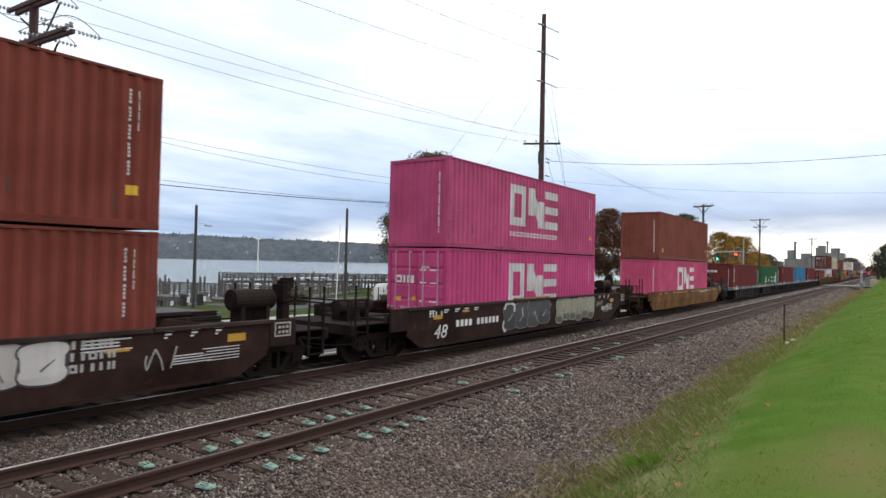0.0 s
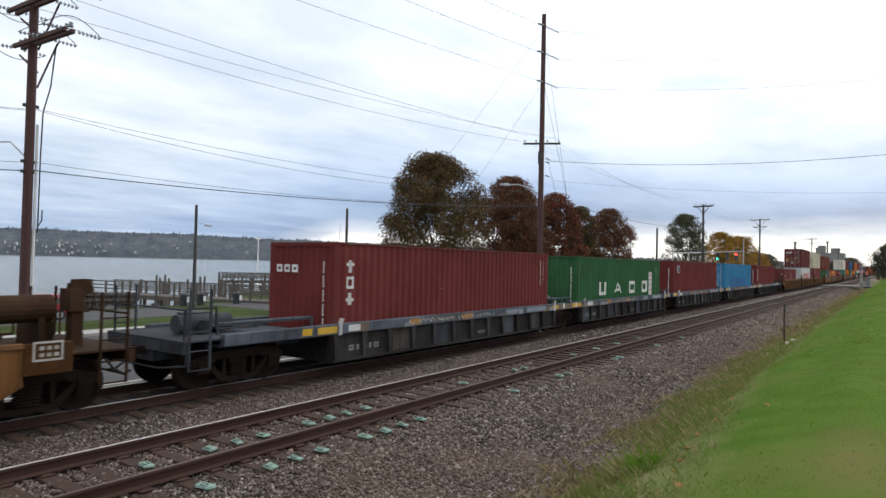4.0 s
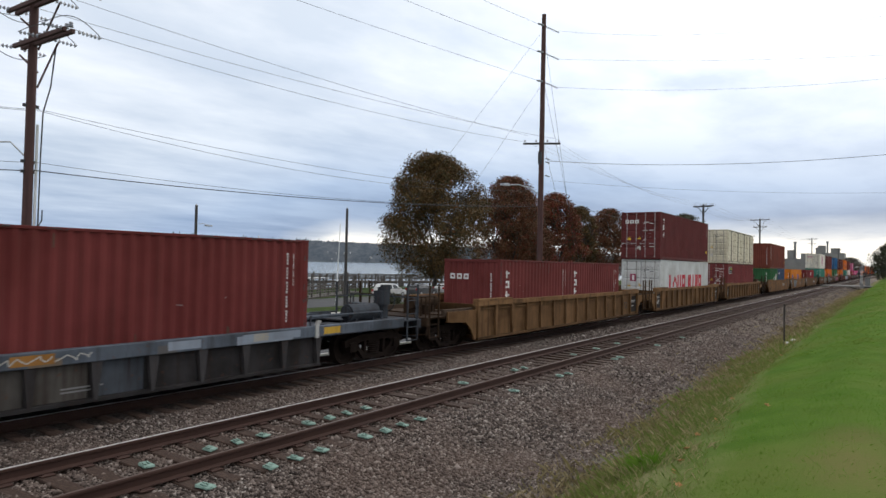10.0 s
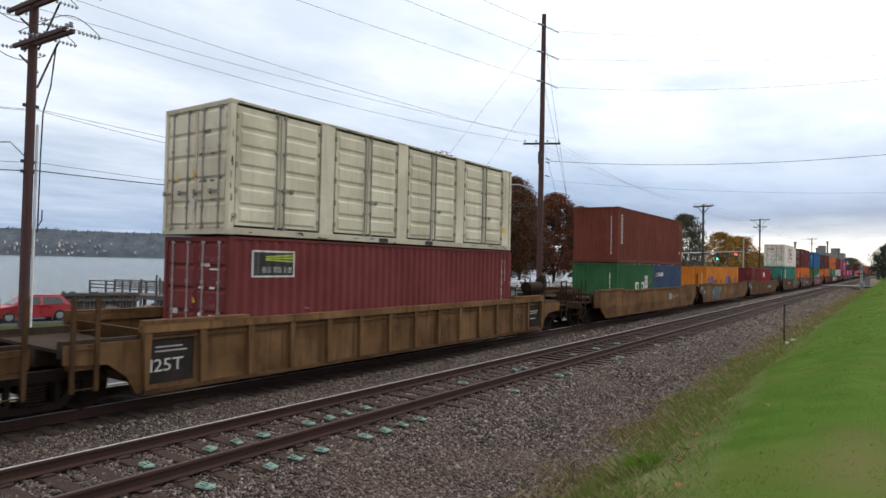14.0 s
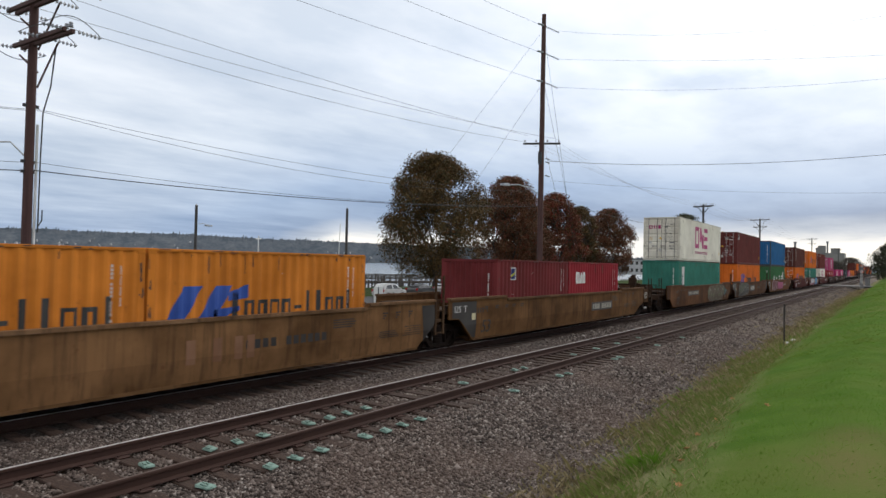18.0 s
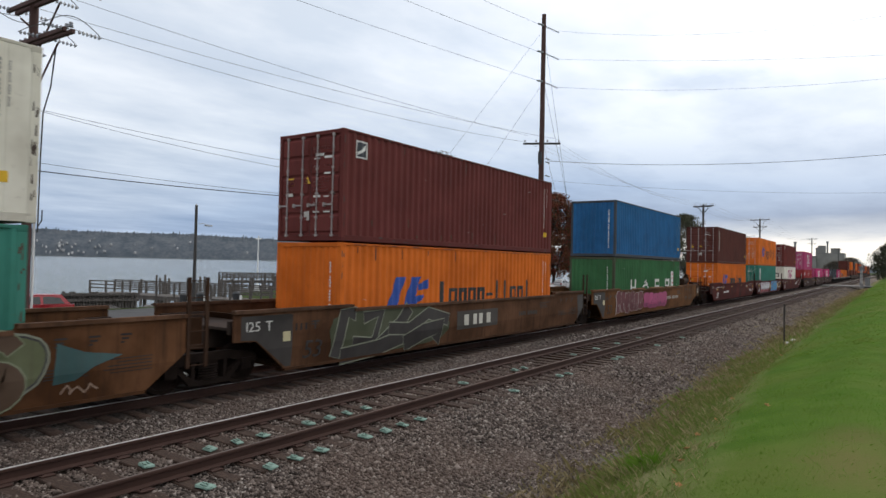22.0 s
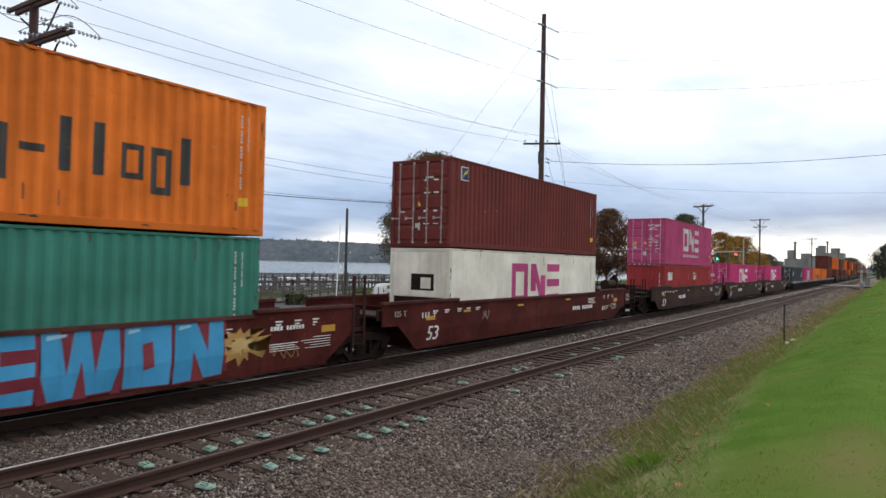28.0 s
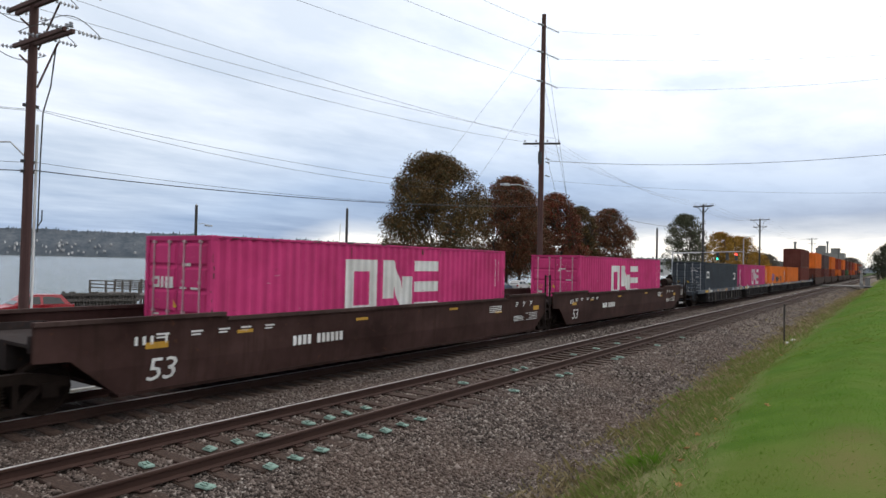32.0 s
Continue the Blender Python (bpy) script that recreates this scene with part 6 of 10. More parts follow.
def ribbed_unit(c, color, label, half=8.1, top=1.53, left="joint", right="joint", pitch=19.4, group="well wagons", gap=10.3, nrib=15, number=True):
    """A well wagon whose sides carry upright ribs under a heavy top chord."""
    t = wagon_thing("well_wagon", label, c, group)
    y = 1.46
    for yy, s in ((-y, -1), (y, 1)):
        side_wall(t, [(-half, 0.27), (half, 0.27), (half, top - 0.14), (-half, top - 0.14)], yy, color, "", th=0.03)
        bm = bmesh.new()
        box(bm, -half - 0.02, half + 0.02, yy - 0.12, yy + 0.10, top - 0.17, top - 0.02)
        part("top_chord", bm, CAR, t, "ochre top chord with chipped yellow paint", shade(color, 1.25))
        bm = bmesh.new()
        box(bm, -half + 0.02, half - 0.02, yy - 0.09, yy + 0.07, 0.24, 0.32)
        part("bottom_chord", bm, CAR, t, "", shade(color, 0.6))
        xs = np.linspace(-half + 0.06, half - 0.06, nrib)
        for i, x in enumerate(xs):
            def rib(bm):
                prism(bm, [(-0.035, 0.32), (0.035, 0.32), (0.075, top - 0.17), (-0.075, top - 0.17)], -0.055, 0.055)
            part("rib", shared(("rib", top), rib, CAR), CAR, t, "", color, (x, yy + s * 0.055, 0))
    for sg, kind in ((-1, left), (1, right)):
        x = sg * half
        # raised end cap on the chord and the arched end plate over the truck
        for yy in (-y, y):
            bm = bmesh.new()
            box(bm, min(x, x - sg * 2.3), max(x, x - sg * 2.3), yy - 0.125, yy + 0.105, top - 0.018, top + 0.055)
            part("chord_cap", bm, CAR, t, "", shade(color, 1.1))
            e = pitch / 2 - 0.25 if kind == "joint" else 6.096 + gap / 2 - 1.5
            bm = bmesh.new()
            pts = [(x, 0.27), (x + sg * 0.10, 0.27), (x + sg * 0.28, 0.60), (x + sg * 0.62, 0.86), (sg * e, 0.92), (sg * e, 1.24), (x, 1.24)]
            prism(bm, pts, yy - 0.03, yy + 0.03)
            part("end_plate", bm, CAR, t, "", color)
        e = pitch / 2 - 0.25 if kind == "joint" else 6.096 + gap / 2 - 1.5
        end_deck(t, x, sg * e, 1.42, shade(color, 1.1))
        if kind == "coupler":
            xe = sg * (6.096 + gap / 2)
            end_gear(t, xe, sg, tuple(0.17 * v + k for v, k in zip(color, (0.014, 0.010, 0.008))), brake=sg > 0)
            bogie(t, xe - sg * 2.1, c)
        else:
            ladder(t, sg * (e - 0.30), -y - 0.09, 0.45, 2.05, shade(color, 0.42))
            if sg > 0:
                bogie(t, pitch / 2, c)
    well_floor(t, half - 0.2, color)
    bulkheads(t, half - 0.8, top, color)
    yn = -y - 0.018
    if left == "joint":
        bm = bmesh.new()
        box(bm, -half + 0.12, -half + 1.05, yn - 0.002, yn + 0.01, 0.40, top - 0.24)
        part("number_panel", bm, CAR, t, "dark stencil panel", (0.034, 0.028, 0.025))
        car_text(t, "125T", 0.34, -half + 0.16, 0.62, (0.55, 0.54, 0.52), yn - 0.008, bent=False)
    bm = bmesh.new()
    box(bm, half - 1.05, half - 0.12, yn - 0.002, yn + 0.01, 0.40, top - 0.24)
    part("number_panel", bm, CAR, t, "dark stencil panel", (0.034, 0.028, 0.025))
    car_text(t, "53", 0.46, half - 1.95, 0.62, (0.014, 0.011, 0.010), yn - 0.002, bent=False)
    bm = bmesh.new()
    box(bm, -half + 0.02, half - 0.02, -y - 0.06, -y - 0.01, top - 0.30, top - 0.26)
    part("flange", bm, CAR, t, "thin flange under the top chord", shade(color, 0.9))
    car_marks(t, ([rect(-half + 0.25, -half + 0.9, 0.98, 1.01), rect(-half + 0.25, -half + 0.8, 1.06, 1.09)] if left == "joint" else []) + [rect(half - 0.95, half - 0.3, 0.98, 1.01), rect(half - 0.95, half - 0.4, 0.90, 0.93), rect(half - 0.95, half - 0.5, 0.70, 0.73)], (0.45, 0.44, 0.42), yn - 0.008, "stencil", "small stencilled lines", False)
    return t


def short_unit(c, label, color=GREYBLUE, left="joint", right="joint", pitch=15.46, gap=9.5, group="low wagons", seed=1):
    """A forty-foot well unit: a grey-blue side beam over recessed, ribbed dark panels."""
    t = wagon_thing("well_wagon", label, c, group)
    y = 1.42
    r = random.Random(seed)
    el = pitch / 2 - 0.32 if left == "joint" else 6.096 + gap / 2 - 1.4
    er = pitch / 2 - 0.32 if right == "joint" else 6.096 + gap / 2 - 1.4
    dark = (0.044, 0.041, 0.042)
    for yy, s in ((-y, -1), (y, 1)):
        bm = bmesh.new()
        box(bm, -el, er, yy - 0.09, yy + 0.09, 0.94, 1.19)
        bmesh.ops.bevel(bm, geom=list(bm.edges), offset=0.012, segments=1, affect="EDGES")
        part("side_beam", bm, CAR, t, "grey-blue side beam with worn patches", color)
        bm = bmesh.new()
        box(bm, -6.30, 6.30, yy - s * 0.05 - 0.015, yy - s * 0.05 + 0.015, 0.28, 0.94)
        part("well_wall", bm, CAR, t, "dark grey recessed well wall", dark)
        for x in np.linspace(-6.22, 6.22, 13):
            def rib(bm):
                prism(bm, [(-0.03, 0.28), (0.03, 0.28), (0.10, 0.94), (-0.10, 0.94)], -0.075, 0.06)
            part("rib", shared("short_rib", rib, CAR), CAR, t, "", shade(dark, 1.3), (x, yy + s * 0.0, 0))
        bm = bmesh.new()
        box(bm, -6.30, 6.30, yy - 0.07, yy + 0.07, 0.25, 0.31)
        part("bottom_chord", bm, CAR, t, "", dark)
    yn = -y - 0.094
    for u0, u1, col in ((-6.9, -6.25, GOLD), (-7.25, -6.95, YELLOW), (6.2, 6.75, GOLD), (-3.4, -2.9, (0.45, 0.2, 0.03)), (-0.5, 0.15, (0.45, 0.2, 0.03)), (2.4, 3.1, (0.30, 0.35, 0.42)), (3.8, 5.4, (0.28, 0.33, 0.40)), (-5.9, -5.3, LETTER), (4.4, 4.8, (0.5, 0.45, 0.35)), (-2.4, -1.0, (0.11, 0.10, 0.10))):
        d = r.uniform(-0.25, 0.25)
        car_marks(t, [rect(u0 + d, u1 + d, 0.985, 1.15)], shade(col, 0.75), yn, "paint_patch", "painted reflector or patch", False)
    for k in range(9):
        u = r.uniform(-7.0, 6.6)
        car_marks(t, [rect(u, u + r.uniform(0.3, 1.6), 0.945, 0.945 + r.uniform(0.08, 0.24))], r.choice(((0.07, 0.06, 0.055), (0.17, 0.12, 0.08), (0.22, 0.25, 0.30), (0.09, 0.085, 0.085), (0.14, 0.10, 0.065))), yn + 0.0015 - 0.0002 * k, "worn_patch", "worn and stained paint", False)
    for k in r.sample(range(12), 4):
        bm = bmesh.new()
        box(bm, -6.0 + k + 0.07, -5.0 + k - 0.07, -y + 0.028, -y + 0.034, 0.32, 0.93)
        part("panel_patch", bm, CAR, t, "paler dusty panel", r.choice(((0.13, 0.115, 0.105), (0.075, 0.085, 0.10), (0.10, 0.09, 0.08))))
    scribble(t, r.uniform(-5.5, -1), r.uniform(0.5, 2), 0.99, 1.14, (0.42, 0.41, 0.38), int(c) + 900, "pale sprayed scrawl", yn - 0.003, 0.022)
    for u in (-6.13, 6.13):
        bm = bmesh.new()
        prism(bm, [(u - 0.05, 0.92), (u + 0.05, 0.92), (u + 0.05, 1.20), (u + 0.12, 1.32), (u, 1.34), (u - 0.05, 1.22)], yn - 0.03, yn + 0.02)
        part("guide_hook", bm, CAR, t, "white-painted container guide", (0.6, 0.6, 0.58))
    car_marks(t, mark_word(-5.7, -4.5, 0.48, 0.62, "sisis") + [rect(0.5, 1.2, 0.5, 0.53), rect(0.5, 1.0, 0.44, 0.47)], (0.20, 0.20, 0.20), -y + 0.026, "stencil", "worn stencil marks as bars", False)
    well_floor(t, 6.0, dark, 1.25)
    for sg, kind, e in ((-1, left, el), (1, right, er)):
        bm = bmesh.new()
        a, b = sorted((sg * 6.2, sg * (e - 0.02)))
        box(bm, a, b, -1.33, 1.33, 0.90, 0.97)
        box(bm, a, b, -0.35, 0.35, 0.66, 0.90)
        part("end_platform", bm, CAR, t, "", shade(color, 0.8))
        # bulkhead darker than the well walls: the gap's shade is in its colour
        bm = bmesh.new()
        box(bm, sg * 6.36 - 0.03, sg * 6.36 + 0.03, -1.36, 1.36, 0.26, 0.95)
        part("end_bulkhead", bm, CAR, t, "", shade(dark, 0.6))
        bm = bmesh.new()
        path_tube(bm, [(sg * 6.5, -0.9, 0.95), (sg * 6.5, -0.9, 1.35), (sg * (e - 0.25), -0.9, 1.35), (sg * (e - 0.25), -0.9, 0.95)], 0.03)
        box(bm, a, b, -0.6, -0.2, 1.26, 1.31)
        part("walkway", bm, CAR, t, "narrow grating walkway on stands", shade(color, 0.9))
        if kind == "coupler":
            xe = sg * (6.096 + gap / 2)
            end_gear(t, xe, sg, tuple(0.45 * v + 0.012 for v in color), brake=sg > 0, low=0.4)
            bogie(t, xe - sg * 2.1, c)
        else:
            if sg > 0:
                bogie(t, pitch / 2, c)
            bm = bmesh.new()
            tube(bm, (sg * 6.6 - 0.4, 0.3, 1.2), (sg * 6.6 + 0.4, 0.3, 1.2), 0.21, 0.21, 16)
            part("air_tank", bm, CAR, t, "grey round air tank", (0.22, 0.24, 0.27))
            car_marks(t, [rect(sg * 7.05 - 0.08, sg * 7.05 + 0.08, 0.98, 1.17)], LETTER, yn, "white_plate", "small white plate", False)
    return t
# ---- which wagons and containers, in their order from the front of what is seen ----
LOW = 0.33
UP_H, UP_S = LOW + HIGH + 0.035, LOW + STD + 0.035


def ring_logo(color, u=3.97, small=True, w=4.1):
    m = [("logo_block", mark_ring_posts_bars(u, 0.95, 2.47, w), color, "large block-shaped logo in one colour")]
    if small:
        m.append(("small_writing", mark_word(u, u + w, 0.55, 0.72, "ssssssnsssssssssss"), color, "line of small painted shapes under the logo"))
    return m


def blade(u, w, a, b, lean):
    """A bar that leans over to the right, as three slabs."""
    h, p, q = b - a, u + min(w, lean), u + max(w, lean)
    k0, k1 = min(w, lean) / lean, (q - u - w) / lean
    if w <= lean:
        mid = (p, q, a, a + k0 * h, a + k1 * h, b)
    else:
        mid = (p, q, a, b, a, b)
    return [(u, p, a, a, a, a + k0 * h), mid, (q, u + w + lean, a + max(0.0, k1) * h, b, b, b)]


def slant_logo(u=1.85, v=4.3, w=6.2, a=1.1, b=2.0):
    """Two leaning blue bars with a cross piece, and a dark word in blocks."""
    m = (a + b) / 2
    e = blade(u, 0.42, a, b, 0.42) + blade(u + 0.72, 0.42, a, b, 0.42) + [(u + 1.10, u + 1.75, a, a + 0.34 * (b - a), a + 0.30 * (b - a), a + 0.42 * (b - a)), (u + 1.45, u + 1.95, m + 0.05, m + 0.22, m + 0.10, m + 0.40)]
    return [("logo_block", e, LOGOBLUE, "blue slanted emblem"), ("word_block", mark_word(v, v + w, a + 0.02, b - 0.15, "tsdsd-ttsdt"), INK, "dark block-shaped word")]


def stack_word(u=0.45, z=1.25, h=1.25, w=0.32):
    g = []
    for k in range(3):
        a, d = z + k * h / 3 + 0.04, h / 3 - 0.10
        if k == 1:
            g += ring(u + 0.03, u + w - 0.03, a, a + d, 0.075)
        else:
            g += [rect(u + w * 0.36, u + w * 0.64, a, a + d), rect(u + 0.02, u + w - 0.02, a + d * (0.55 if k else 0.30), a + d * (0.80 if k else 0.55))]
    return [("word_block", g, LETTER, "small white shapes one above another")]


def square_logo(u=0.85, z=2.12):
    return [("logo_block", [rect(u, u + 0.42, z, z + 0.46)], LETTER, "small white-edged square emblem"), ("emblem", [rect(u + 0.035, u + 0.385, z + 0.035, z + 0.425)], (0.022, 0.035, 0.17), "dark blue emblem field"), ("emblem_stripe", [(u + 0.07, u + 0.35, z + 0.10, z + 0.16, z + 0.26, z + 0.38)], (0.60, 0.55, 0.05), "gold stripe")]


def four_letters(a=1.08, b=1.72, us=((2.55, 3.4), (4.65, 5.6), (6.8, 7.75), (8.9, 9.8))):
    g = []
    for k, (p, q) in enumerate(us):
        if k == 1:
            g += [(p, (p + q) / 2, a, a + 0.12, b - 0.15, b), ((p + q) / 2, q, b - 0.15, b, a, a + 0.12), rect(p + 0.25, q - 0.25, a + 0.16, a + 0.28)]
        elif k == 0:
            g += [rect(p, p + 0.24, a, b), rect(q - 0.24, q, a, b), rect(p + 0.24, q - 0.24, a, a + 0.16)]
        else:
            g += ring(p, q, a, b, 0.17)
    return [("logo_block", g, LETTER, "four large white block shapes"), ("white_panel", [rect(10.2, 10.7, 0.9, 2.2)], (0.75, 0.74, 0.72), "white notice panel"), ("panel_writing", [rect(10.27, 10.62, z, z + 0.05) for z in (1.15, 1.45, 1.75, 2.0)], CRIMSON, "red lines on the panel")]


def tall_panel(u=0.68, a=0.9, b=2.52):
    g = []
    for k in range(4):
        z = a + 0.1 + k * 0.27
        g += ring(u + 0.14, u + 0.46, z, z + 0.21, 0.07)
    return [("white_panel", [rect(u, u + 0.60, a, b)], LETTER, "upright white panel"), ("panel_writing", g, (0.03, 0.05, 0.09), "dark block shapes on the white panel")]


def red_words():
    g = mark_word(1.7, 5.75, 1.1, 1.98, "tvno") + mark_word(6.35, 10.2, 1.1, 1.98, "nino")
    return [("logo_block", g, CRIMSON, "large red block-shaped words")]


def small_logo(u, w=0.95, z=1.64):
    return [("logo_block", ring(u, u + 0.36 * w, z, z + 0.5, 0.1) + [(u + 0.36 * w, u + 0.62 * w, z, z + 0.15, z, z + 0.5), (u + 0.62 * w, u + 0.76 * w, z, z + 0.5, z, z + 0.2), rect(u + 0.84 * w, u + w, z, z + 0.5)], LETTER, "small white block-shaped logo")]


def name_panel(unit, u0, u1, z0, z1, dark=True):
    """A wagon's reporting marks as pale bars, with or without a dark panel behind."""
    if dark:
        car_marks(unit, [rect(u0 - 0.12, u1 + 0.12, z0 - 0.08, z1 + 0.08)], (0.035, 0.030, 0.027), -1.5025, "number_panel", "dark panel for painted marks")
    car_marks(unit, mark_word(u0, u1, z0 - 0.03, z1 + 0.03, "bbbb bbbbbb"), (0.34, 0.32, 0.27), -1.505, "stencil", "pale painted marks as bars")


# the two single wagons and the yellow one in front
cA = -167.06 + 6.096
container(-167.06, LOW, REDBROWN, "rust-red corrugated container in a wagon's well", seed=1)
container(-167.06, UP_H, REDBROWN, "rust-red corrugated container stacked on another", seed=3)
wA = smooth_unit(cA, BROWN_CAR, "dark brown single well wagon with white sprayed shapes", 7.7, 1.42, "coupler", "coupler", gap=9.7, number="", raised=False)
bubbles(wA, (3.0, 4.35, 0.62, 1.42), 2, (0.55, 0.52, 0.50), (0.03, 0.03, 0.03), 11, "white sprayed shapes")
scribble(wA, 5.6, 6.5, 0.56, 1.08, (0.45, 0.44, 0.42), 12, "thin sprayed scrawl")
car_marks(wA, mark_word(4.4, 5.2, 1.18, 1.32, "iitnt") + mark_word(4.4, 5.2, 0.98, 1.12, "tiotn") + mark_word(4.4, 5.2, 0.78, 0.92, "otitn"), (0.40, 0.39, 0.37), -1.502, "scrawl", "rows of sprayed shapes")

container(-145.2, LOW, PINK, "magenta-pink container with a pale block logo, dusty", end="doors", marks=ring_logo((0.62, 0.60, 0.60), small=False), end_marks=[("logo_block", ring(0.35, 0.62, 1.75, 2.0, 0.07) + [rect(0.68, 0.76, 1.75, 2.0), rect(0.84, 0.92, 1.75, 2.0), rect(0.98, 1.12, 1.75, 2.0)], LETTER, "small white logo")], seed=5)
container(-145.2, UP_H, (0.50, 0.085, 0.20), "faded pink container with a pale block logo, stacked", marks=ring_logo((0.62, 0.60, 0.60)), seed=8)
w48 = smooth_unit(-139.1, BROWN_CAR, "dark brown single well wagon with sprayed scrawl", 7.6, 1.45, "coupler", "coupler", gap=10.0, number="48", raised=False, mark=(-5.98, -3.27, 0.78, 0.95), guides=((-2.1, 0.6),))
bubbles(w48, (-2.9, 0.75, 0.36, 1.44), 4, (0.050, 0.052, 0.055), (0.44, 0.44, 0.40), 21, "dark grey sprayed shapes with pale edges", 0.013)
for line, w in (([(-2.95, 1.16), (-2.80, 1.36), (-2.45, 1.38), (-2.20, 1.28), (-2.22, 1.05)], 0.12), ([(-2.98, 0.78), (-2.98, 0.55), (-2.88, 0.42), (-2.72, 0.40)], 0.11), ([(-1.60, 1.16), (-1.58, 0.95), (-1.52, 0.86)], 0.05)):
    spray(w48, ribbon(line, w), (0.60, 0.59, 0.56), -1.524, "spray_line", "bold white sprayed stroke")
bubbles(w48, (1.45, 5.35, 0.38, 1.43), 6, (0.27, 0.255, 0.19), (0.52, 0.50, 0.43), 22, "pale khaki sprayed shapes with dark feet", 0.012, -1.505, True, (0.105, 0.112, 0.085))
scribble(w48, 5.55, 6.5, 0.85, 1.22, (0.42, 0.42, 0.36), 23, "thin sprayed scrawl")
scribble(w48, 6.55, 7.3, 0.56, 0.84, (0.40, 0.40, 0.36), 24, "thin sprayed scrawl")

container(-122.68, LOW, (0.60, 0.100, 0.205), "salmon-pink container with a white block logo", marks=ring_logo(LETTER, 4.1, False), seed=9)
container(-122.68, UP_H, BROWN, "brown corrugated container stacked on a pink one", marks=[("warning_sticker", [rect(0.45, 0.72, 0.42, 0.68)], YELLOW, "yellow sticker")], seed=12)
wB = smooth_unit(-116.58, (0.225, 0.104, 0.036), "dirty yellow single well wagon with grey smears", 7.9, 1.33, "coupler", "coupler", gap=9.9, number="", ncol=(0.05, 0.04, 0.03), raised=False)
car_marks(wB, [(2.6, 3.9, 1.04, 1.10, 1.06, 1.26), (3.9, 5.3, 1.06, 1.26, 1.16, 1.22), (5.4, 5.9, 1.02, 1.10, 1.20, 1.26)], (0.50, 0.45, 0.38), -1.502, "paint_smear", "pale smeared paint")

rw = random.Random(44)
for k in range(26):
    u = rw.uniform(-7.6, 7.4)
    car_marks(wB, [(u, u + rw.uniform(0.2, 1.1), 1.10 + rw.uniform(0, 0.08), 1.24 + rw.uniform(0, 0.06), 1.14, 1.26)], rw.choice(((0.42, 0.17, 0.03), (0.36, 0.15, 0.04), (0.30, 0.16, 0.07), (0.16, 0.07, 0.035))), -1.5015 - 0.0003 * k, "worn_patch", "bright worn paint along the top edge")

# five short units with single containers
REDLOW = (0.155, 0.034, 0.032)
container(-100.84, LOW, REDLOW, "dark red corrugated container with small white shapes", marks=stack_word(), end_marks=[("word_block", ring(0.28, 0.5, 2.1, 2.3, 0.06) + ring(0.58, 0.8, 2.1, 2.3, 0.06) + ring(0.88, 1.1, 2.1, 2.3, 0.06), LETTER, "three small white shapes")], seed=14)
container(-85.53, LOW - 0.05, GREEN, "dark green corrugated container with four white shapes", marks=four_letters(), seed=15)
container(-70.13, LOW, REDLOW, "dark red corrugated container with a square emblem", marks=square_logo(), seed=17)
container(-54.75, LOW, SKY, "sky blue container with a darker repainted patch", end="doors", marks=[("repainted_patch", [rect(2.6, 9.6, 0.85, 1.65), rect(2.6, 4.0, 1.65, 1.75)], (0.010, 0.115, 0.30), "darker blue repainted patch")], seed=19)
container(-39.21, LOW, REDLOW, "dark red corrugated container with small white shapes", marks=stack_word(), end_marks=[("word_block", ring(0.28, 0.5, 2.1, 2.3, 0.06) + ring(0.58, 0.8, 2.1, 2.3, 0.06) + ring(0.88, 1.1, 2.1, 2.3, 0.06), LETTER, "three small white shapes")], seed=21)
for i, s in enumerate((-100.84, -85.5, -70.1, -54.7, -39.2)):
    short_unit(s + 6.096, "grey-blue short well unit with worn orange patches", left="coupler" if i == 0 else "joint", right="coupler" if i == 4 else "joint", seed=30 + i)

# three ribbed yellow units
R20 = (0.17, 0.042, 0.040)
for s in (-17.86, -11.75):
    container(s, LOW, R20, "dark red twenty-foot container with small white shapes", FT20, STD, marks=stack_word(0.40, 1.15, 1.1), end_marks=[("word_block", ring(0.28, 0.5, 1.85, 2.05, 0.06) + ring(0.58, 0.8, 1.85, 2.05, 0.06) + ring(0.88, 1.1, 1.85, 2.05, 0.06), LETTER, "three small white shapes")], seed=int(40 + s))
container(1.57, LOW, (0.62, 0.63, 0.62), "white corrugated container with large red shapes", end="doors", marks=red_words(), end_marks=[("emblem", [rect(0.55, 0.95, 1.55, 2.0)], (0.35, 0.03, 0.10), "dark red emblem"), ("emblem_stripe", [rect(0.68, 0.82, 1.62, 1.93)], LETTER, "white figure in the emblem")], seed=50)
container(1.45, UP_H, MAROON, "maroon corrugated container stacked on a white one", end="doors", marks=stack_word(0.55, 1.35, 1.25), end_marks=[("word_block", ring(0.25, 0.48, 2.2, 2.42, 0.07) + ring(0.55, 0.78, 2.2, 2.42, 0.07) + ring(0.85, 1.08, 2.2, 2.42, 0.07), LETTER, "three white shapes")], seed=53)
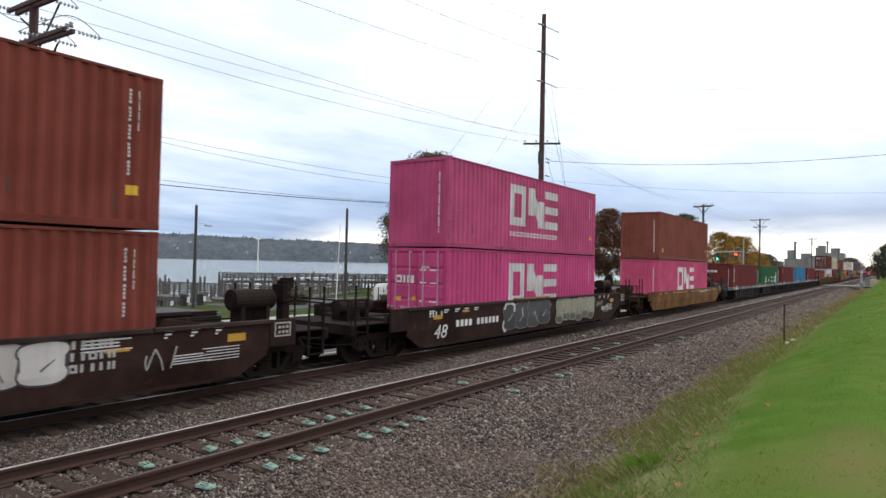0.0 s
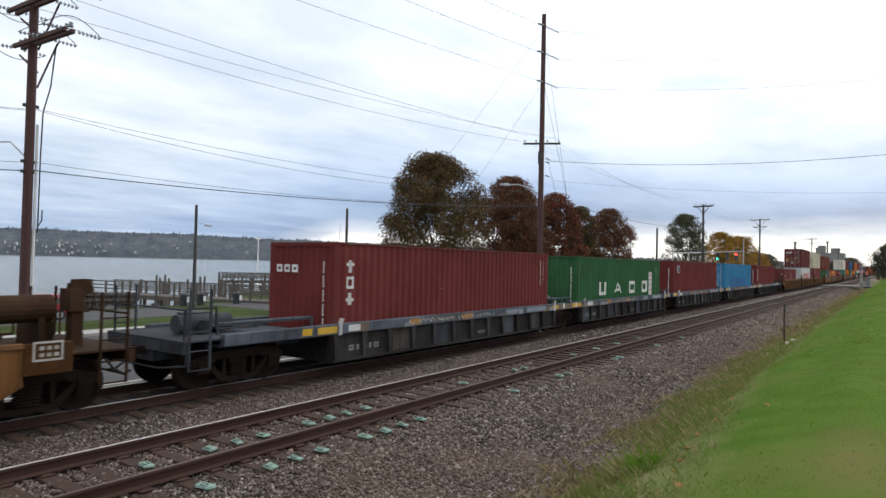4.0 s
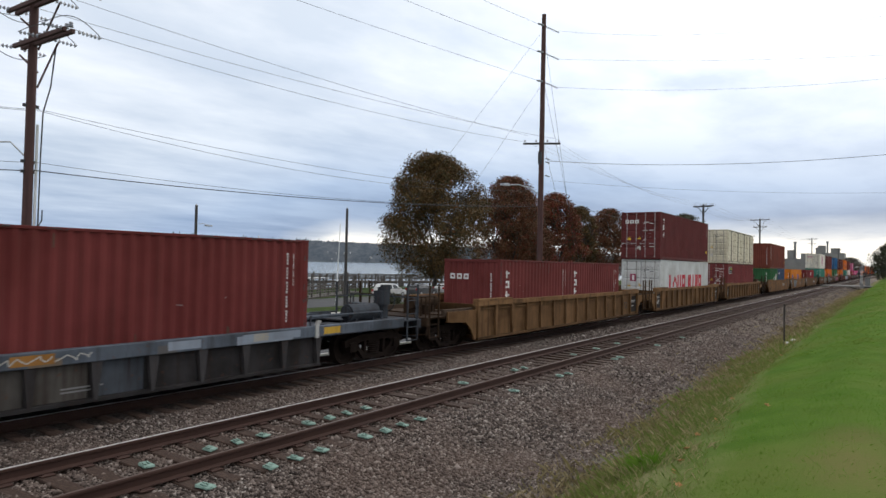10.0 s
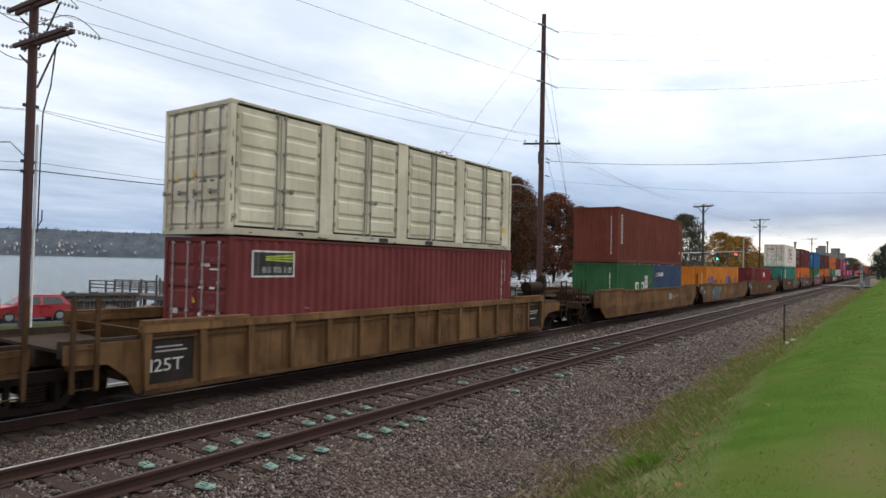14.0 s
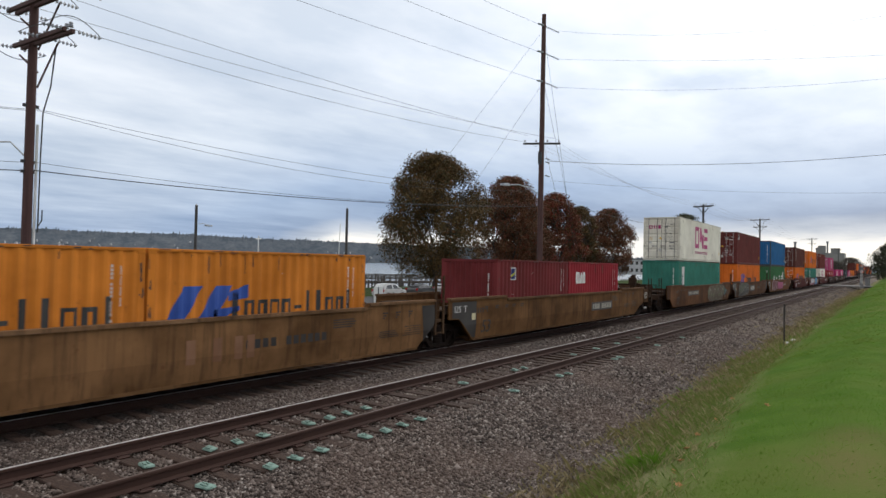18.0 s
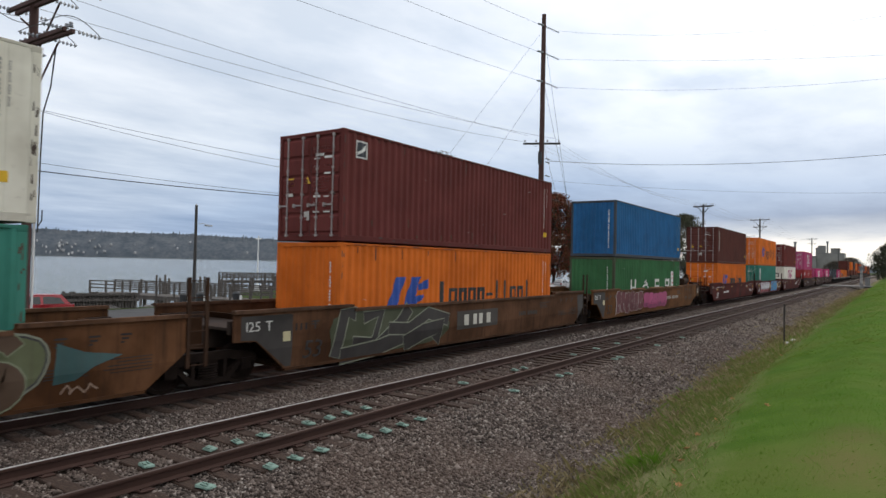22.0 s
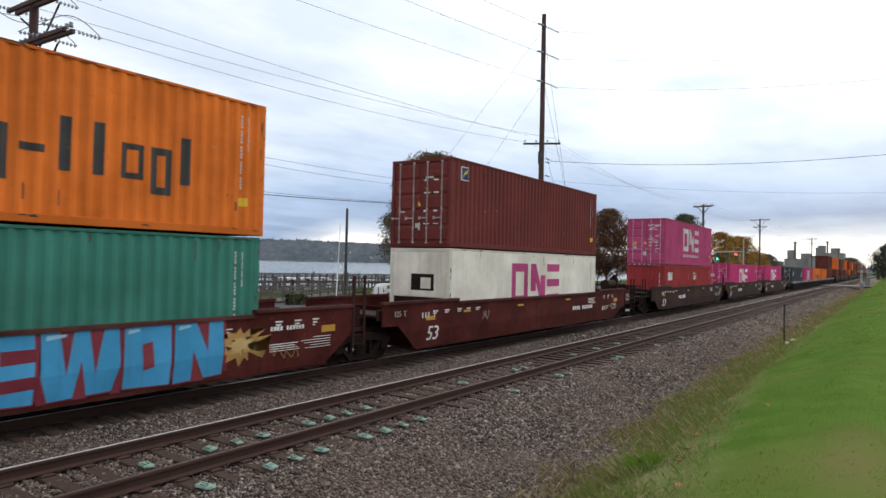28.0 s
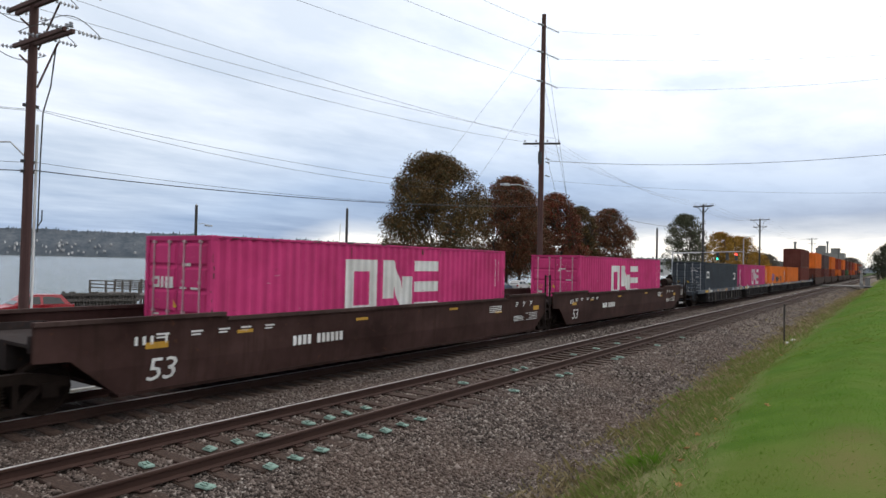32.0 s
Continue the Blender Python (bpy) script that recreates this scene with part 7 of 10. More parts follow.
container(20.99, LOW, (0.185, 0.045, 0.045), "dark red container with a dark emblem board", H=HIGH, end="doors", marks=[("logo_block", [rect(0.6, 1.8, 2.02, 2.62)], LETTER, "white-framed emblem"), ("emblem", [rect(0.64, 1.76, 2.06, 2.58)], (0.025, 0.025, 0.025), "black emblem field"), ("emblem_stripe", [(0.95, 1.76, 2.40, 2.43, 2.36, 2.40), (0.95, 1.76, 2.44, 2.46, 2.43, 2.48), (0.95, 1.76, 2.47, 2.49, 2.50, 2.55)], (0.42, 0.50, 0.06), "yellow-green rays"), ("panel_writing", [rect(0.72, 0.80, 2.12, 2.52)] + [rect(0.88 + 0.15 * k, 0.98 + 0.15 * k, 2.12, 2.26) for k in range(6)], LETTER, "white shapes on the board")], seed=54)
container(20.92, UP_H, CREAM, "cream container with hinged doors along its side", end="doors", wall="doors", seed=57)
YEL = (0.195, 0.106, 0.048)
for i, s in enumerate((-17.82, 1.57, 20.99)):
    ribbed_unit(s + 6.096, YEL, "buff-yellow ribbed well unit with black number panels", left="coupler" if i == 0 else "joint", right="coupler" if i == 2 else "joint")

# three smooth buff units
container(44.25, LOW, GREEN, "dark green twenty-foot container with white shapes", FT20, STD, marks=[("logo_block", ring(3.95, 4.45, 1.1, 1.6, 0.13) + ring(3.0, 3.5, 1.1, 1.6, 0.13), LETTER, "white block shapes"), ("white_panel", [rect(4.6, 5.05, 0.9, 1.95)], (0.72, 0.7, 0.68), "white notice panel"), ("panel_writing", [rect(4.66, 5.0, z, z + 0.05) for z in (1.2, 1.45, 1.7)], CRIMSON, "red lines")], seed=60)
container(50.38, LOW, NAVY, "slate blue twenty-foot container with white shapes", FT20, STD, marks=[("logo_block", mark_word(0.95, 2.0, 1.90, 2.14, "nvno"), LETTER, "white block-shaped word"), ("emblem", [(0.5, 0.9, 1.86, 1.92, 1.92, 1.98), (0.5, 0.9, 2.0, 2.06, 2.06, 2.12)], (0.6, 0.3, 0.35), "striped flag emblem")], seed=61)
container(44.35, UP_S, (0.175, 0.048, 0.034), "red-brown corrugated container stacked on two short ones", marks=[("word_block", sum([ring(0.5, 0.78, 1.0 + k * 0.26, 1.2 + k * 0.26, 0.07) for k in range(6)], []), (0.6, 0.58, 0.55), "column of pale shapes")], seed=62)
OR2 = (0.66, 0.22, 0.032)
container(63.70, LOW, OR2, "faded orange twenty-foot container with a blue emblem", FT20, STD, marks=slant_logo(0.3, 1.8, 3.8, 1.1, 1.85), seed=64)
container(69.80, LOW, OR2, "faded orange twenty-foot container with a blue emblem", FT20, STD, marks=slant_logo(0.35, 1.85, 3.8, 1.1, 1.85), seed=66)
container(82.80, LOW, (0.175, 0.033, 0.035), "dark red twenty-foot container with a square emblem", FT20, STD, marks=square_logo(1.0, 1.85), seed=68)
container(88.94, LOW, (0.30, 0.030, 0.040), "bright red twenty-foot container with a white logo", FT20, STD, marks=small_logo(0.85), seed=70)
BUFFS = (0.215, 0.110, 0.046)
units = []
for i, (s, col) in enumerate(((44.3, BUFFS), (63.74, BUFFS), (82.8, OCHRE))):
    units.append(smooth_unit(s + 6.096, col, "buff-yellow smooth well unit, dusty and stained", left="coupler" if i == 0 else "joint", right="coupler" if i == 2 else "joint", gap=11.3, ncol=(0.012, 0.010, 0.009), black_end=True, mark=(2.0, 4.4, 0.86, 1.02), tanked=False))
car_marks(units[1], mark_word(0.5, 2.3, 0.66, 1.14, "ttn"), (0.20, 0.09, 0.04), -1.502, "worn_block", "worn brown block shapes")
name_panel(units[2], 2.1, 4.45, 0.80, 1.02)
bubbles(units[1], (-5.5, -3.0, 0.40, 1.42), 3, (0.075, 0.085, 0.095), (0.17, 0.19, 0.20), 71, "dark blue-grey sprayed shapes", 0.02, slits=False)
scribble(units[1], -5.5, -4.9, 0.75, 1.25, (0.16, 0.42, 0.46), 73, "pale blue sprayed strokes", -1.525, 0.06)
scribble(units[1], -3.2, -2.8, 0.95, 1.35, (0.16, 0.42, 0.46), 74, "pale blue sprayed strokes", -1.525, 0.05)
spray(units[0], rounded(into((2.2, 2.95, 0.78, 1.22), [(0, 0.0), (0.05, 0.9), (0.6, 1.0), (1.0, 0.7), (0.9, 0.1)]), 1), (0.30, 0.31, 0.28), -1.502, "spray_fill", "pale faded sprayed patch")
scribble(units[0], 2.3, 4.3, 0.82, 1.14, (0.30, 0.22, 0.15), 75, "faint tan sprayed strokes", -1.505, 0.06)

# three smooth brown-yellow units with stacks
container(106.53, LOW, TEAL, "teal green corrugated container with a white panel", marks=tall_panel(), H=HIGH, seed=80)
container(106.65, UP_H, (0.76, 0.72, 0.62), "white insulated container with a magenta logo", end="doors", wall="flat", marks=ring_logo(MAGENTA, 3.97, True, 3.7), end_marks=[("logo_block", ring(0.38, 0.62, 2.12, 2.36, 0.06) + [rect(0.70, 0.78, 2.12, 2.36), rect(0.86, 0.94, 2.12, 2.36), rect(1.0, 1.16, 2.12, 2.36)], MAGENTA, "small magenta logo")], seed=83)
container(125.89, LOW, ORANGE, "orange corrugated container with a blue emblem", marks=slant_logo(), seed=84)
container(125.89, UP_H, (0.150, 0.040, 0.037), "maroon corrugated container stacked on an orange one", end="doors", marks=[("logo_block", [rect(0.5, 0.92, 2.2, 2.66)], LETTER, "small white square emblem"), ("emblem", [rect(0.54, 0.88, 2.24, 2.62)], (0.05, 0.055, 0.07), "dark emblem field"), ("emblem_stripe", [(0.56, 0.86, 2.28, 2.34, 2.44, 2.58)], LETTER, "white stripe")], seed=87)
container(145.47, LOW, (0.05, 0.155, 0.065), "green corrugated container with four white shapes", marks=four_letters(1.2, 1.75), seed=88, posts=(0.075, 0.085, 0.055))
container(145.56, UP_H, BLUE, "blue corrugated container, scuffed, with rusty posts, stacked on a green one", seed=91, posts=(0.065, 0.075, 0.090))
units = []
for i, s in enumerate((106.5, 125.9, 145.3)):
    units.append(smooth_unit(s + 6.096, ((0.145, 0.064, 0.028), (0.120, 0.056, 0.028), (0.168, 0.074, 0.028))[i], "brown-yellow smooth well unit with sprayed shapes", left="coupler" if i == 0 else "joint", right="coupler" if i == 2 else "joint", gap=11.35, ncol=(0.012, 0.010, 0.009), black_end=True, mark=((-4.72, -2.03, 1.0, 1.15), (2.9, 4.4, 0.9, 1.02), (2.23, 4.88, 0.86, 1.02))[i], guides=((), (), ((-3.84, -1.98), (-0.81, 1.4), (2.17, 4.18), (5.0, 5.8)))[i]))
name_panel(units[0], -4.72, -2.03, 0.99, 1.15)
name_panel(units[2], 2.25, 4.85, 0.86, 1.02, False)
curls(units[0], (1.05, 6.2, 0.36, 1.50), 4, (0.085, 0.048, 0.026), (0.105, 0.120, 0.055), (0.24, 0.26, 0.19), "faded brown and green sprayed curls")
spray(units[0], [Vector(p) for p in ((6.45, 0.62), (6.5, 1.30), (6.95, 1.12), (7.6, 1.02), (7.1, 0.86), (6.8, 0.66))], (0.030, 0.085, 0.085), -1.503, "spray_fill", "teal sprayed arrow")
scribble(units[0], 6.5, 7.3, 0.42, 0.60, (0.30, 0.20, 0.14), 105, "faint sprayed scrawl")
shards(units[1], (-6.6, -1.6, 0.36, 1.50), (0.026, 0.022, 0.021), (0.24, 0.26, 0.19), (0.052, 0.062, 0.028), "black angular sprayed bands with pale edges")
car_marks(units[1], [rect(-1.15, 1.36, 0.66, 1.24)], (0.045, 0.038, 0.032), -1.502, "number_panel", "dark panel")
car_marks(units[1], mark_word(-0.95, 1.1, 0.78, 1.12, "ini"), (0.62, 0.60, 0.52), -1.506, "painted_block", "pale block shapes on the panel")
bubbles(units[2], (-6.3, -2.3, 0.38, 1.50), 6, (0.13, 0.026, 0.034), (0.58, 0.53, 0.50), 103, "maroon sprayed bubbles with white edges", 0.019)
spray(units[2], ribbon([(-6.52, 1.30), (-6.42, 0.95), (-6.36, 0.62), (-6.40, 0.36)], 0.06), (0.58, 0.53, 0.50), -1.532, "spray_line", "white sprayed spike")
bubbles(units[2], (-2.0, 2.2, 0.46, 1.34), 5, (0.40, 0.055, 0.17), (0.060, 0.014, 0.035), 104, "pink sprayed bubbles with dark edges", 0.016, -1.504, True, (0.27, 0.04, 0.13))

# three oxide-red units
container(168.84, LOW, ORANGE, "orange container with a blue emblem", end="doors", marks=slant_logo(2.0, 4.4, 6.0), seed=110)
container(168.84, UP_H, (0.115, 0.040, 0.033), "dark brown container with a column of pale shapes", end="doors", marks=[("word_block", sum([ring(0.5, 0.78, 0.98 + k * 0.27, 1.19 + k * 0.27, 0.07) for k in range(6)], []), (0.6, 0.58, 0.55), "column of pale shapes")], seed=113)
container(188.30, LOW, TEAL, "teal green container with a white panel", end="doors", marks=tall_panel(), seed=114)
container(188.37, UP_H, (0.78, 0.19, 0.03), "orange container with a blue emblem, stacked on teal", end="doors", marks=slant_logo(2.0, 4.4, 6.2, 0.9, 2.0), seed=117)
container(207.89, LOW, (0.80, 0.77, 0.68), "white insulated container with a magenta logo", end="cooler", wall="flat", marks=ring_logo(MAGENTA, 4.08, False), seed=118)
container(207.89, UP_H, (0.17, 0.040, 0.036), "maroon corrugated container stacked on a white one", end="doors", marks=square_logo(0.6, 2.2), seed=121)
units = []
for i, s in enumerate((168.84, 188.2, 207.85)):
    units.append(smooth_unit(s + 6.096, OXIDE, "oxide-red smooth well unit with white stencils", left="coupler" if i == 0 else "joint", right="coupler" if i == 2 else "joint", gap=11.35, pitch=19.5, number="53", mark=((-5.07, -2.97, 0.81, 0.95), (6.3, 7.3, 1.18, 1.26), (2.9, 5.12, 0.87, 1.0))[i]))
    car_text(units[i], "125 T", 0.22, -9.05, 1.24, (0.45, 0.40, 0.34), -1.503)
chunks(units[1], (-6.3, -0.85, 0.36, 1.53), 5, (0.58, 0.57, 0.60), (0.30, 0.02, 0.05), (0.42, 0.012, 0.022), (0.085, 0.022, 0.050), 131, "white and crimson sprayed shapes")
slabs_of(units[1], (0.72, 5.15, 0.33, 1.52), (0.035, 0.31, 0.58), (0.20, 0.014, 0.03), "bright blue sprayed slabs")
flame(units[1], 0.10, 0.92, 0.75, 0.52, (0.42, 0.24, 0.06), (0.55, 0.38, 0.14), 133, "tan sprayed flame")
flame(units[1], 5.55, 0.95, 0.80, 0.48, (0.42, 0.24, 0.06), (0.55, 0.38, 0.14), 134, "tan sprayed flame")
scribble(units[1], 6.2, 7.2, 0.50, 0.90, (0.26, 0.13, 0.04), 136, "ochre sprayed wisps")
scribble(units[2], -4.5, -3.95, 0.86, 1.24, (0.34, 0.26, 0.22), 135, "small pale sprayed scrawl")

# three dark brown units
CAI = (0.350, 0.047, 0.050)
container(231.50, LOW, CAI, "orange-red twenty-foot container with a white logo", FT20, STD, marks=small_logo(0.62), seed=140)
container(237.63, LOW, CAI, "orange-red twenty-foot container with a white logo", FT20, STD, marks=small_logo(0.68), seed=142)
container(231.54, UP_S, (0.50, 0.080, 0.20), "magenta-pink container stacked on two short ones", end="doors", marks=ring_logo((0.62, 0.60, 0.60), 4.1), seed=145)
container(251.12, LOW, (0.60, 0.055, 0.20), "magenta-pink container with a white block logo", end="doors", marks=ring_logo(LETTER, small=False), end_marks=[("logo_block", ring(0.30, 0.58, 1.75, 2.0, 0.07) + [rect(0.64, 0.73, 1.75, 2.0), rect(0.80, 0.89, 1.75, 2.0), rect(0.95, 1.10, 1.75, 2.0)], LETTER, "small white logo")], seed=146)
container(270.1, LOW, (0.60, 0.055, 0.20), "magenta-pink container with a white block logo", end="doors", marks=ring_logo(LETTER, small=False), seed=148)
for i, s in enumerate((231.54, 251.12, 270.2)):
    smooth_unit(s + 6.096, (0.060, 0.030, 0.026), "dark brown smooth well unit with white stencils", left="coupler" if i == 0 else "joint", right="coupler" if i == 2 else "joint", gap=11.35, number="53", mark=(-4.1, -2.45, 0.82, 1.0))

# short units again, then wagons that stay far down the line
container(293.8, LOW, (0.055, 0.065, 0.078), "dark grey container with a small pale logo", end="doors", marks=[("logo_block", ring(0.5, 1.3, 1.7, 2.2, 0.12) + ring(10.4, 11.2, 1.5, 2.1, 0.12), LETTER, "pale emblem")], seed=150)
container(309.3, LOW, (0.50, 0.06, 0.18), "magenta-pink container with a pale block logo", marks=ring_logo((0.6, 0.58, 0.58), small=False), seed=152)
container(324.8, LOW, (0.75, 0.19, 0.03), "orange corrugated container with a blue emblem", marks=slant_logo(), seed=154)
container(340.3, LOW, (0.70, 0.17, 0.03), "orange corrugated container in a well", seed=156)
far_container(355.8, LOW, (0.15, 0.045, 0.035), "red-brown container in a well")
far_container(355.8, UP_H, (0.12, 0.04, 0.032), "dark brown container stacked on another")
for i, s in enumerate((293.8, 309.3, 324.8, 340.3, 355.8)):
    short_unit(s + 6.096, "grey-blue short well unit", left="coupler" if i == 0 else "joint", right="coupler" if i == 4 else "joint", seed=160 + i)
s = 379.3
tail = [((0.15, 0.05, 0.035), (0.75, 0.17, 0.03)), ((0.13, 0.045, 0.04), (0.10, 0.07, 0.07)), ((0.20, 0.05, 0.03), (0.70, 0.16, 0.03)), ((0.62, 0.14, 0.03), (0.28, 0.05, 0.03)), ((0.14, 0.04, 0.035), (0.70, 0.15, 0.03)), ((0.06, 0.12, 0.06), (0.13, 0.04, 0.035)), ((0.33, 0.06, 0.03), (0.17, 0.05, 0.035)), ((0.50, 0.10, 0.03), (0.30, 0.05, 0.03)), ((0.14, 0.04, 0.035), (0.60, 0.14, 0.03)), ((0.10, 0.05, 0.04), (0.2, 0.05, 0.03)), ((0.55, 0.13, 0.03), (0.13, 0.04, 0.03)), ((0.14, 0.04, 0.035), (0.40, 0.09, 0.03))]
for i, (lo, hi) in enumerate(tail):
    far_container(s, LOW, lo, "weathered container in a well")
    far_container(s, UP_H, hi, "weathered container stacked on another")
    smooth_unit(s + 6.096, (0.07, 0.045, 0.038), "dark brown smooth well unit", left="coupler" if i % 3 == 0 else "joint", right="coupler" if i % 3 == 2 else "joint", near=False, number="")
    s += 19.35 if i % 3 < 2 else 23.5


def motions():
    """Keys the whole train, the wheels of each wagon while it passes, and a car on the road."""
    x, y, z = PASSING.location
    walk(PASSING, [(t, pose(26.6 - CAR_SPEED * (t - 25), y, z, rz=180)) for t in (0.0, 8.0, 16.0, 24.0, SECONDS)])
    for w in PASSING.children:
        if w.name.startswith("wheel"):
            x, y, z = w.location
            spin = [(24.3 + 0.03 * k, CAR_SPEED * 0.03 * k / 0.335) for k in range(51)]
            spin = [(0.0, 0.0)] + spin + [(SECONDS, spin[-1][1])]
            walk(w, [(t, pose(x, y, z) @ Matrix.Rotation(a, 4, "Y")) for t, a in spin])
    times = [2.0 * k for k in range(17)]
    for ob, place in MOVING:
        x, y, z = ob.location
        walk(ob, [(t, pose(place - travelled(t), y, z)) for t in times])
    for ob, dx, place in AXLES:
        x, y, z = ob.location
        rows, turn, last = [], 0.0, None
        # the wheel rolls while its wagon is between 45 m ahead and just past the view
        t0 = t1 = None
        k = 0
        while k <= 960:
            t = k / 30
            at = place + dx - travelled(t)
            if -2 < at < 45:
                if last is not None:
                    turn += (last - at) / 0.468
                last = at
                rows.append((t, turn))
            k += 1
        if len(rows) < 2:
            rows = [(0.0, 0.0), (SECONDS, 0.0)]
        if rows[0][0] > 0:
            rows.insert(0, (0.0, rows[0][1]))
        if rows[-1][0] < SECONDS:
            rows.append((SECONDS, rows[-1][1]))
        walk(ob, [(t, pose(x, y, z) @ Matrix.Rotation(-a, 4, "Y")) for t, a in rows])
# ---- road, walks and kerbs between the tracks and the bay ----
ASPHALT = plain("asphalt", [(0.3, (0.035, 0.035, 0.037)), (0.7, (0.07, 0.07, 0.072))], 1.2, 0.9, 0, 0.3, None, 70)
CONCRETE = plain("concrete", [(0.3, (0.22, 0.215, 0.20)), (0.7, (0.38, 0.37, 0.35))], 1.0, 0.9, 0, 0.2, None, 40)
TIMBER = plain("grey_weathered_timber", [(0.3, (0.055, 0.047, 0.042)), (0.55, (0.11, 0.098, 0.088)), (0.8, (0.19, 0.175, 0.16))], 3, 0.9, 0, 0.4, (1, 1, 0.3), 30)
POLE = plain("brown_treated_pole", [(0.3, (0.046, 0.022, 0.020)), (0.6, (0.085, 0.044, 0.040)), (0.85, (0.135, 0.085, 0.075))], 2.5, 0.85, 0, 0.4, (4, 4, 0.25), 30)
DARKPOLE = plain("dark_weathered_pole", [(0.3, (0.03, 0.028, 0.028)), (0.7, (0.085, 0.08, 0.078))], 2.5, 0.85, 0, 0.4, (4, 4, 0.25), 30)
WIRE = plain("dark_cable", [(0.3, (0.03, 0.03, 0.033)), (0.7, (0.06, 0.06, 0.065))], 5, 0.6, 0.2, 0)
GALV = plain("galvanised_steel", [(0.3, (0.35, 0.36, 0.37)), (0.7, (0.52, 0.53, 0.54))], 6, 0.45, 0.7, 0.05)
PORCELAIN = plain("grey_porcelain", [(0.3, (0.20, 0.21, 0.23)), (0.7, (0.36, 0.37, 0.40))], 8, 0.25, 0, 0)
WHITE_PAINT = plain("white_paint", [(0.3, (0.60, 0.60, 0.58)), (0.7, (0.76, 0.76, 0.75))], 3, 0.5, 0, 0.05)


def slab(name, material, x0, x1, y0, y1, z0, z1, label, category):
    bm = bmesh.new()
    box(bm, x0, x1, y0, y1, z0, z1)
    return solid(name, bm, material, label, category, kind="structure")


slab("road", ASPHALT, -300, 600, 20.0, 33.4, PARK - 0.3, PARK + 0.012, "dark asphalt road beyond the tracks", "road")
for y in (19.82, 33.4):
    slab("kerb", CONCRETE, -300, 600, y, y + 0.18, PARK - 0.3, PARK + 0.15, "pale concrete kerb", "kerb")
slab("pavement", CONCRETE, -300, 600, 34.0, 36.2, PARK - 0.2, PARK + 0.03, "pale concrete footpath through the grass", "pavement")
slab("parking_lane", ASPHALT, -200, 30, 41.2, 48.6, PARK - 0.2, PARK + 0.014, "asphalt parking lane by the water", "road")
slab("parking_lane", ASPHALT, 34, 420, 41.0, 50.0, PARK - 0.2, PARK + 0.016, "asphalt car park under the trees", "road")
bm = bmesh.new()
for i in range(60):
    box(bm, -90 + 8 * i, -87 + 8 * i, 26.6, 26.72, PARK + 0.013, PARK + 0.018)
solid("road_marking", bm, plain("yellow_road_paint", [(0.3, (0.45, 0.30, 0.03)), (0.7, (0.6, 0.42, 0.06))], 4, 0.8), "dashed yellow centre line", "road marking", kind="structure")


# ---- the bay and the far shore ----
def mat_water():
    m, nt, b = mat_base("bay_water", 0.12, 0, 0.5)
    p = world_pos(nt)
    n1 = noise_node(nt, p, 0.10, 4, 0.6, (1, 2.2, 1))
    n2 = noise_node(nt, p, 0.9, 4, 0.6, (1, 2.0, 1))
    b.inputs["Base Color"].default_value = (0.13, 0.155, 0.15, 1)
    s = nt.nodes.new("ShaderNodeMath")
    s.operation = "ADD"
    nt.links.new(n1, s.inputs[0])
    nt.links.new(n2, s.inputs[1])
    bump_node(nt, b, s.outputs[0], 0.35, 0.5)
    return m


bm = bmesh.new()
vs = [bm.verts.new(p) for p in ((-4000, 56, SEA), (4000, 56, SEA), (4000, 4700, SEA), (-4000, 4700, SEA))]
bm.faces.new(vs)
solid("water", bm, mat_water(), "calm grey bay under an overcast sky", "water", kind="structure")

# Forest colour pushed to blue-grey, so that the haze of distance is mixed in.
FOREST = plain("hazed_forest", [(0.34, (0.062, 0.076, 0.092)), (0.5, (0.094, 0.108, 0.124)), (0.66, (0.130, 0.140, 0.152))], 0.016, 1.0, 0, 0.0, None, 0.07, 0.0)


def ridge(a):
    """Height angle of the far shore's skyline, in degrees, by bearing."""
    base = np.interp(a, [-4, 6, 14, 24, 40, 50, 58, 64, 70, 84, 110, 130], [0.10, 0.35, 0.55, 1.10, 1.55, 1.68, 1.86, 1.80, 1.86, 2.0, 1.5, 0.9])
    return base + 0.10 * noise.noise((a * 0.35, 0.0, 2.0)) + 0.05 * noise.noise((a * 1.3, 1.0, 2.0))


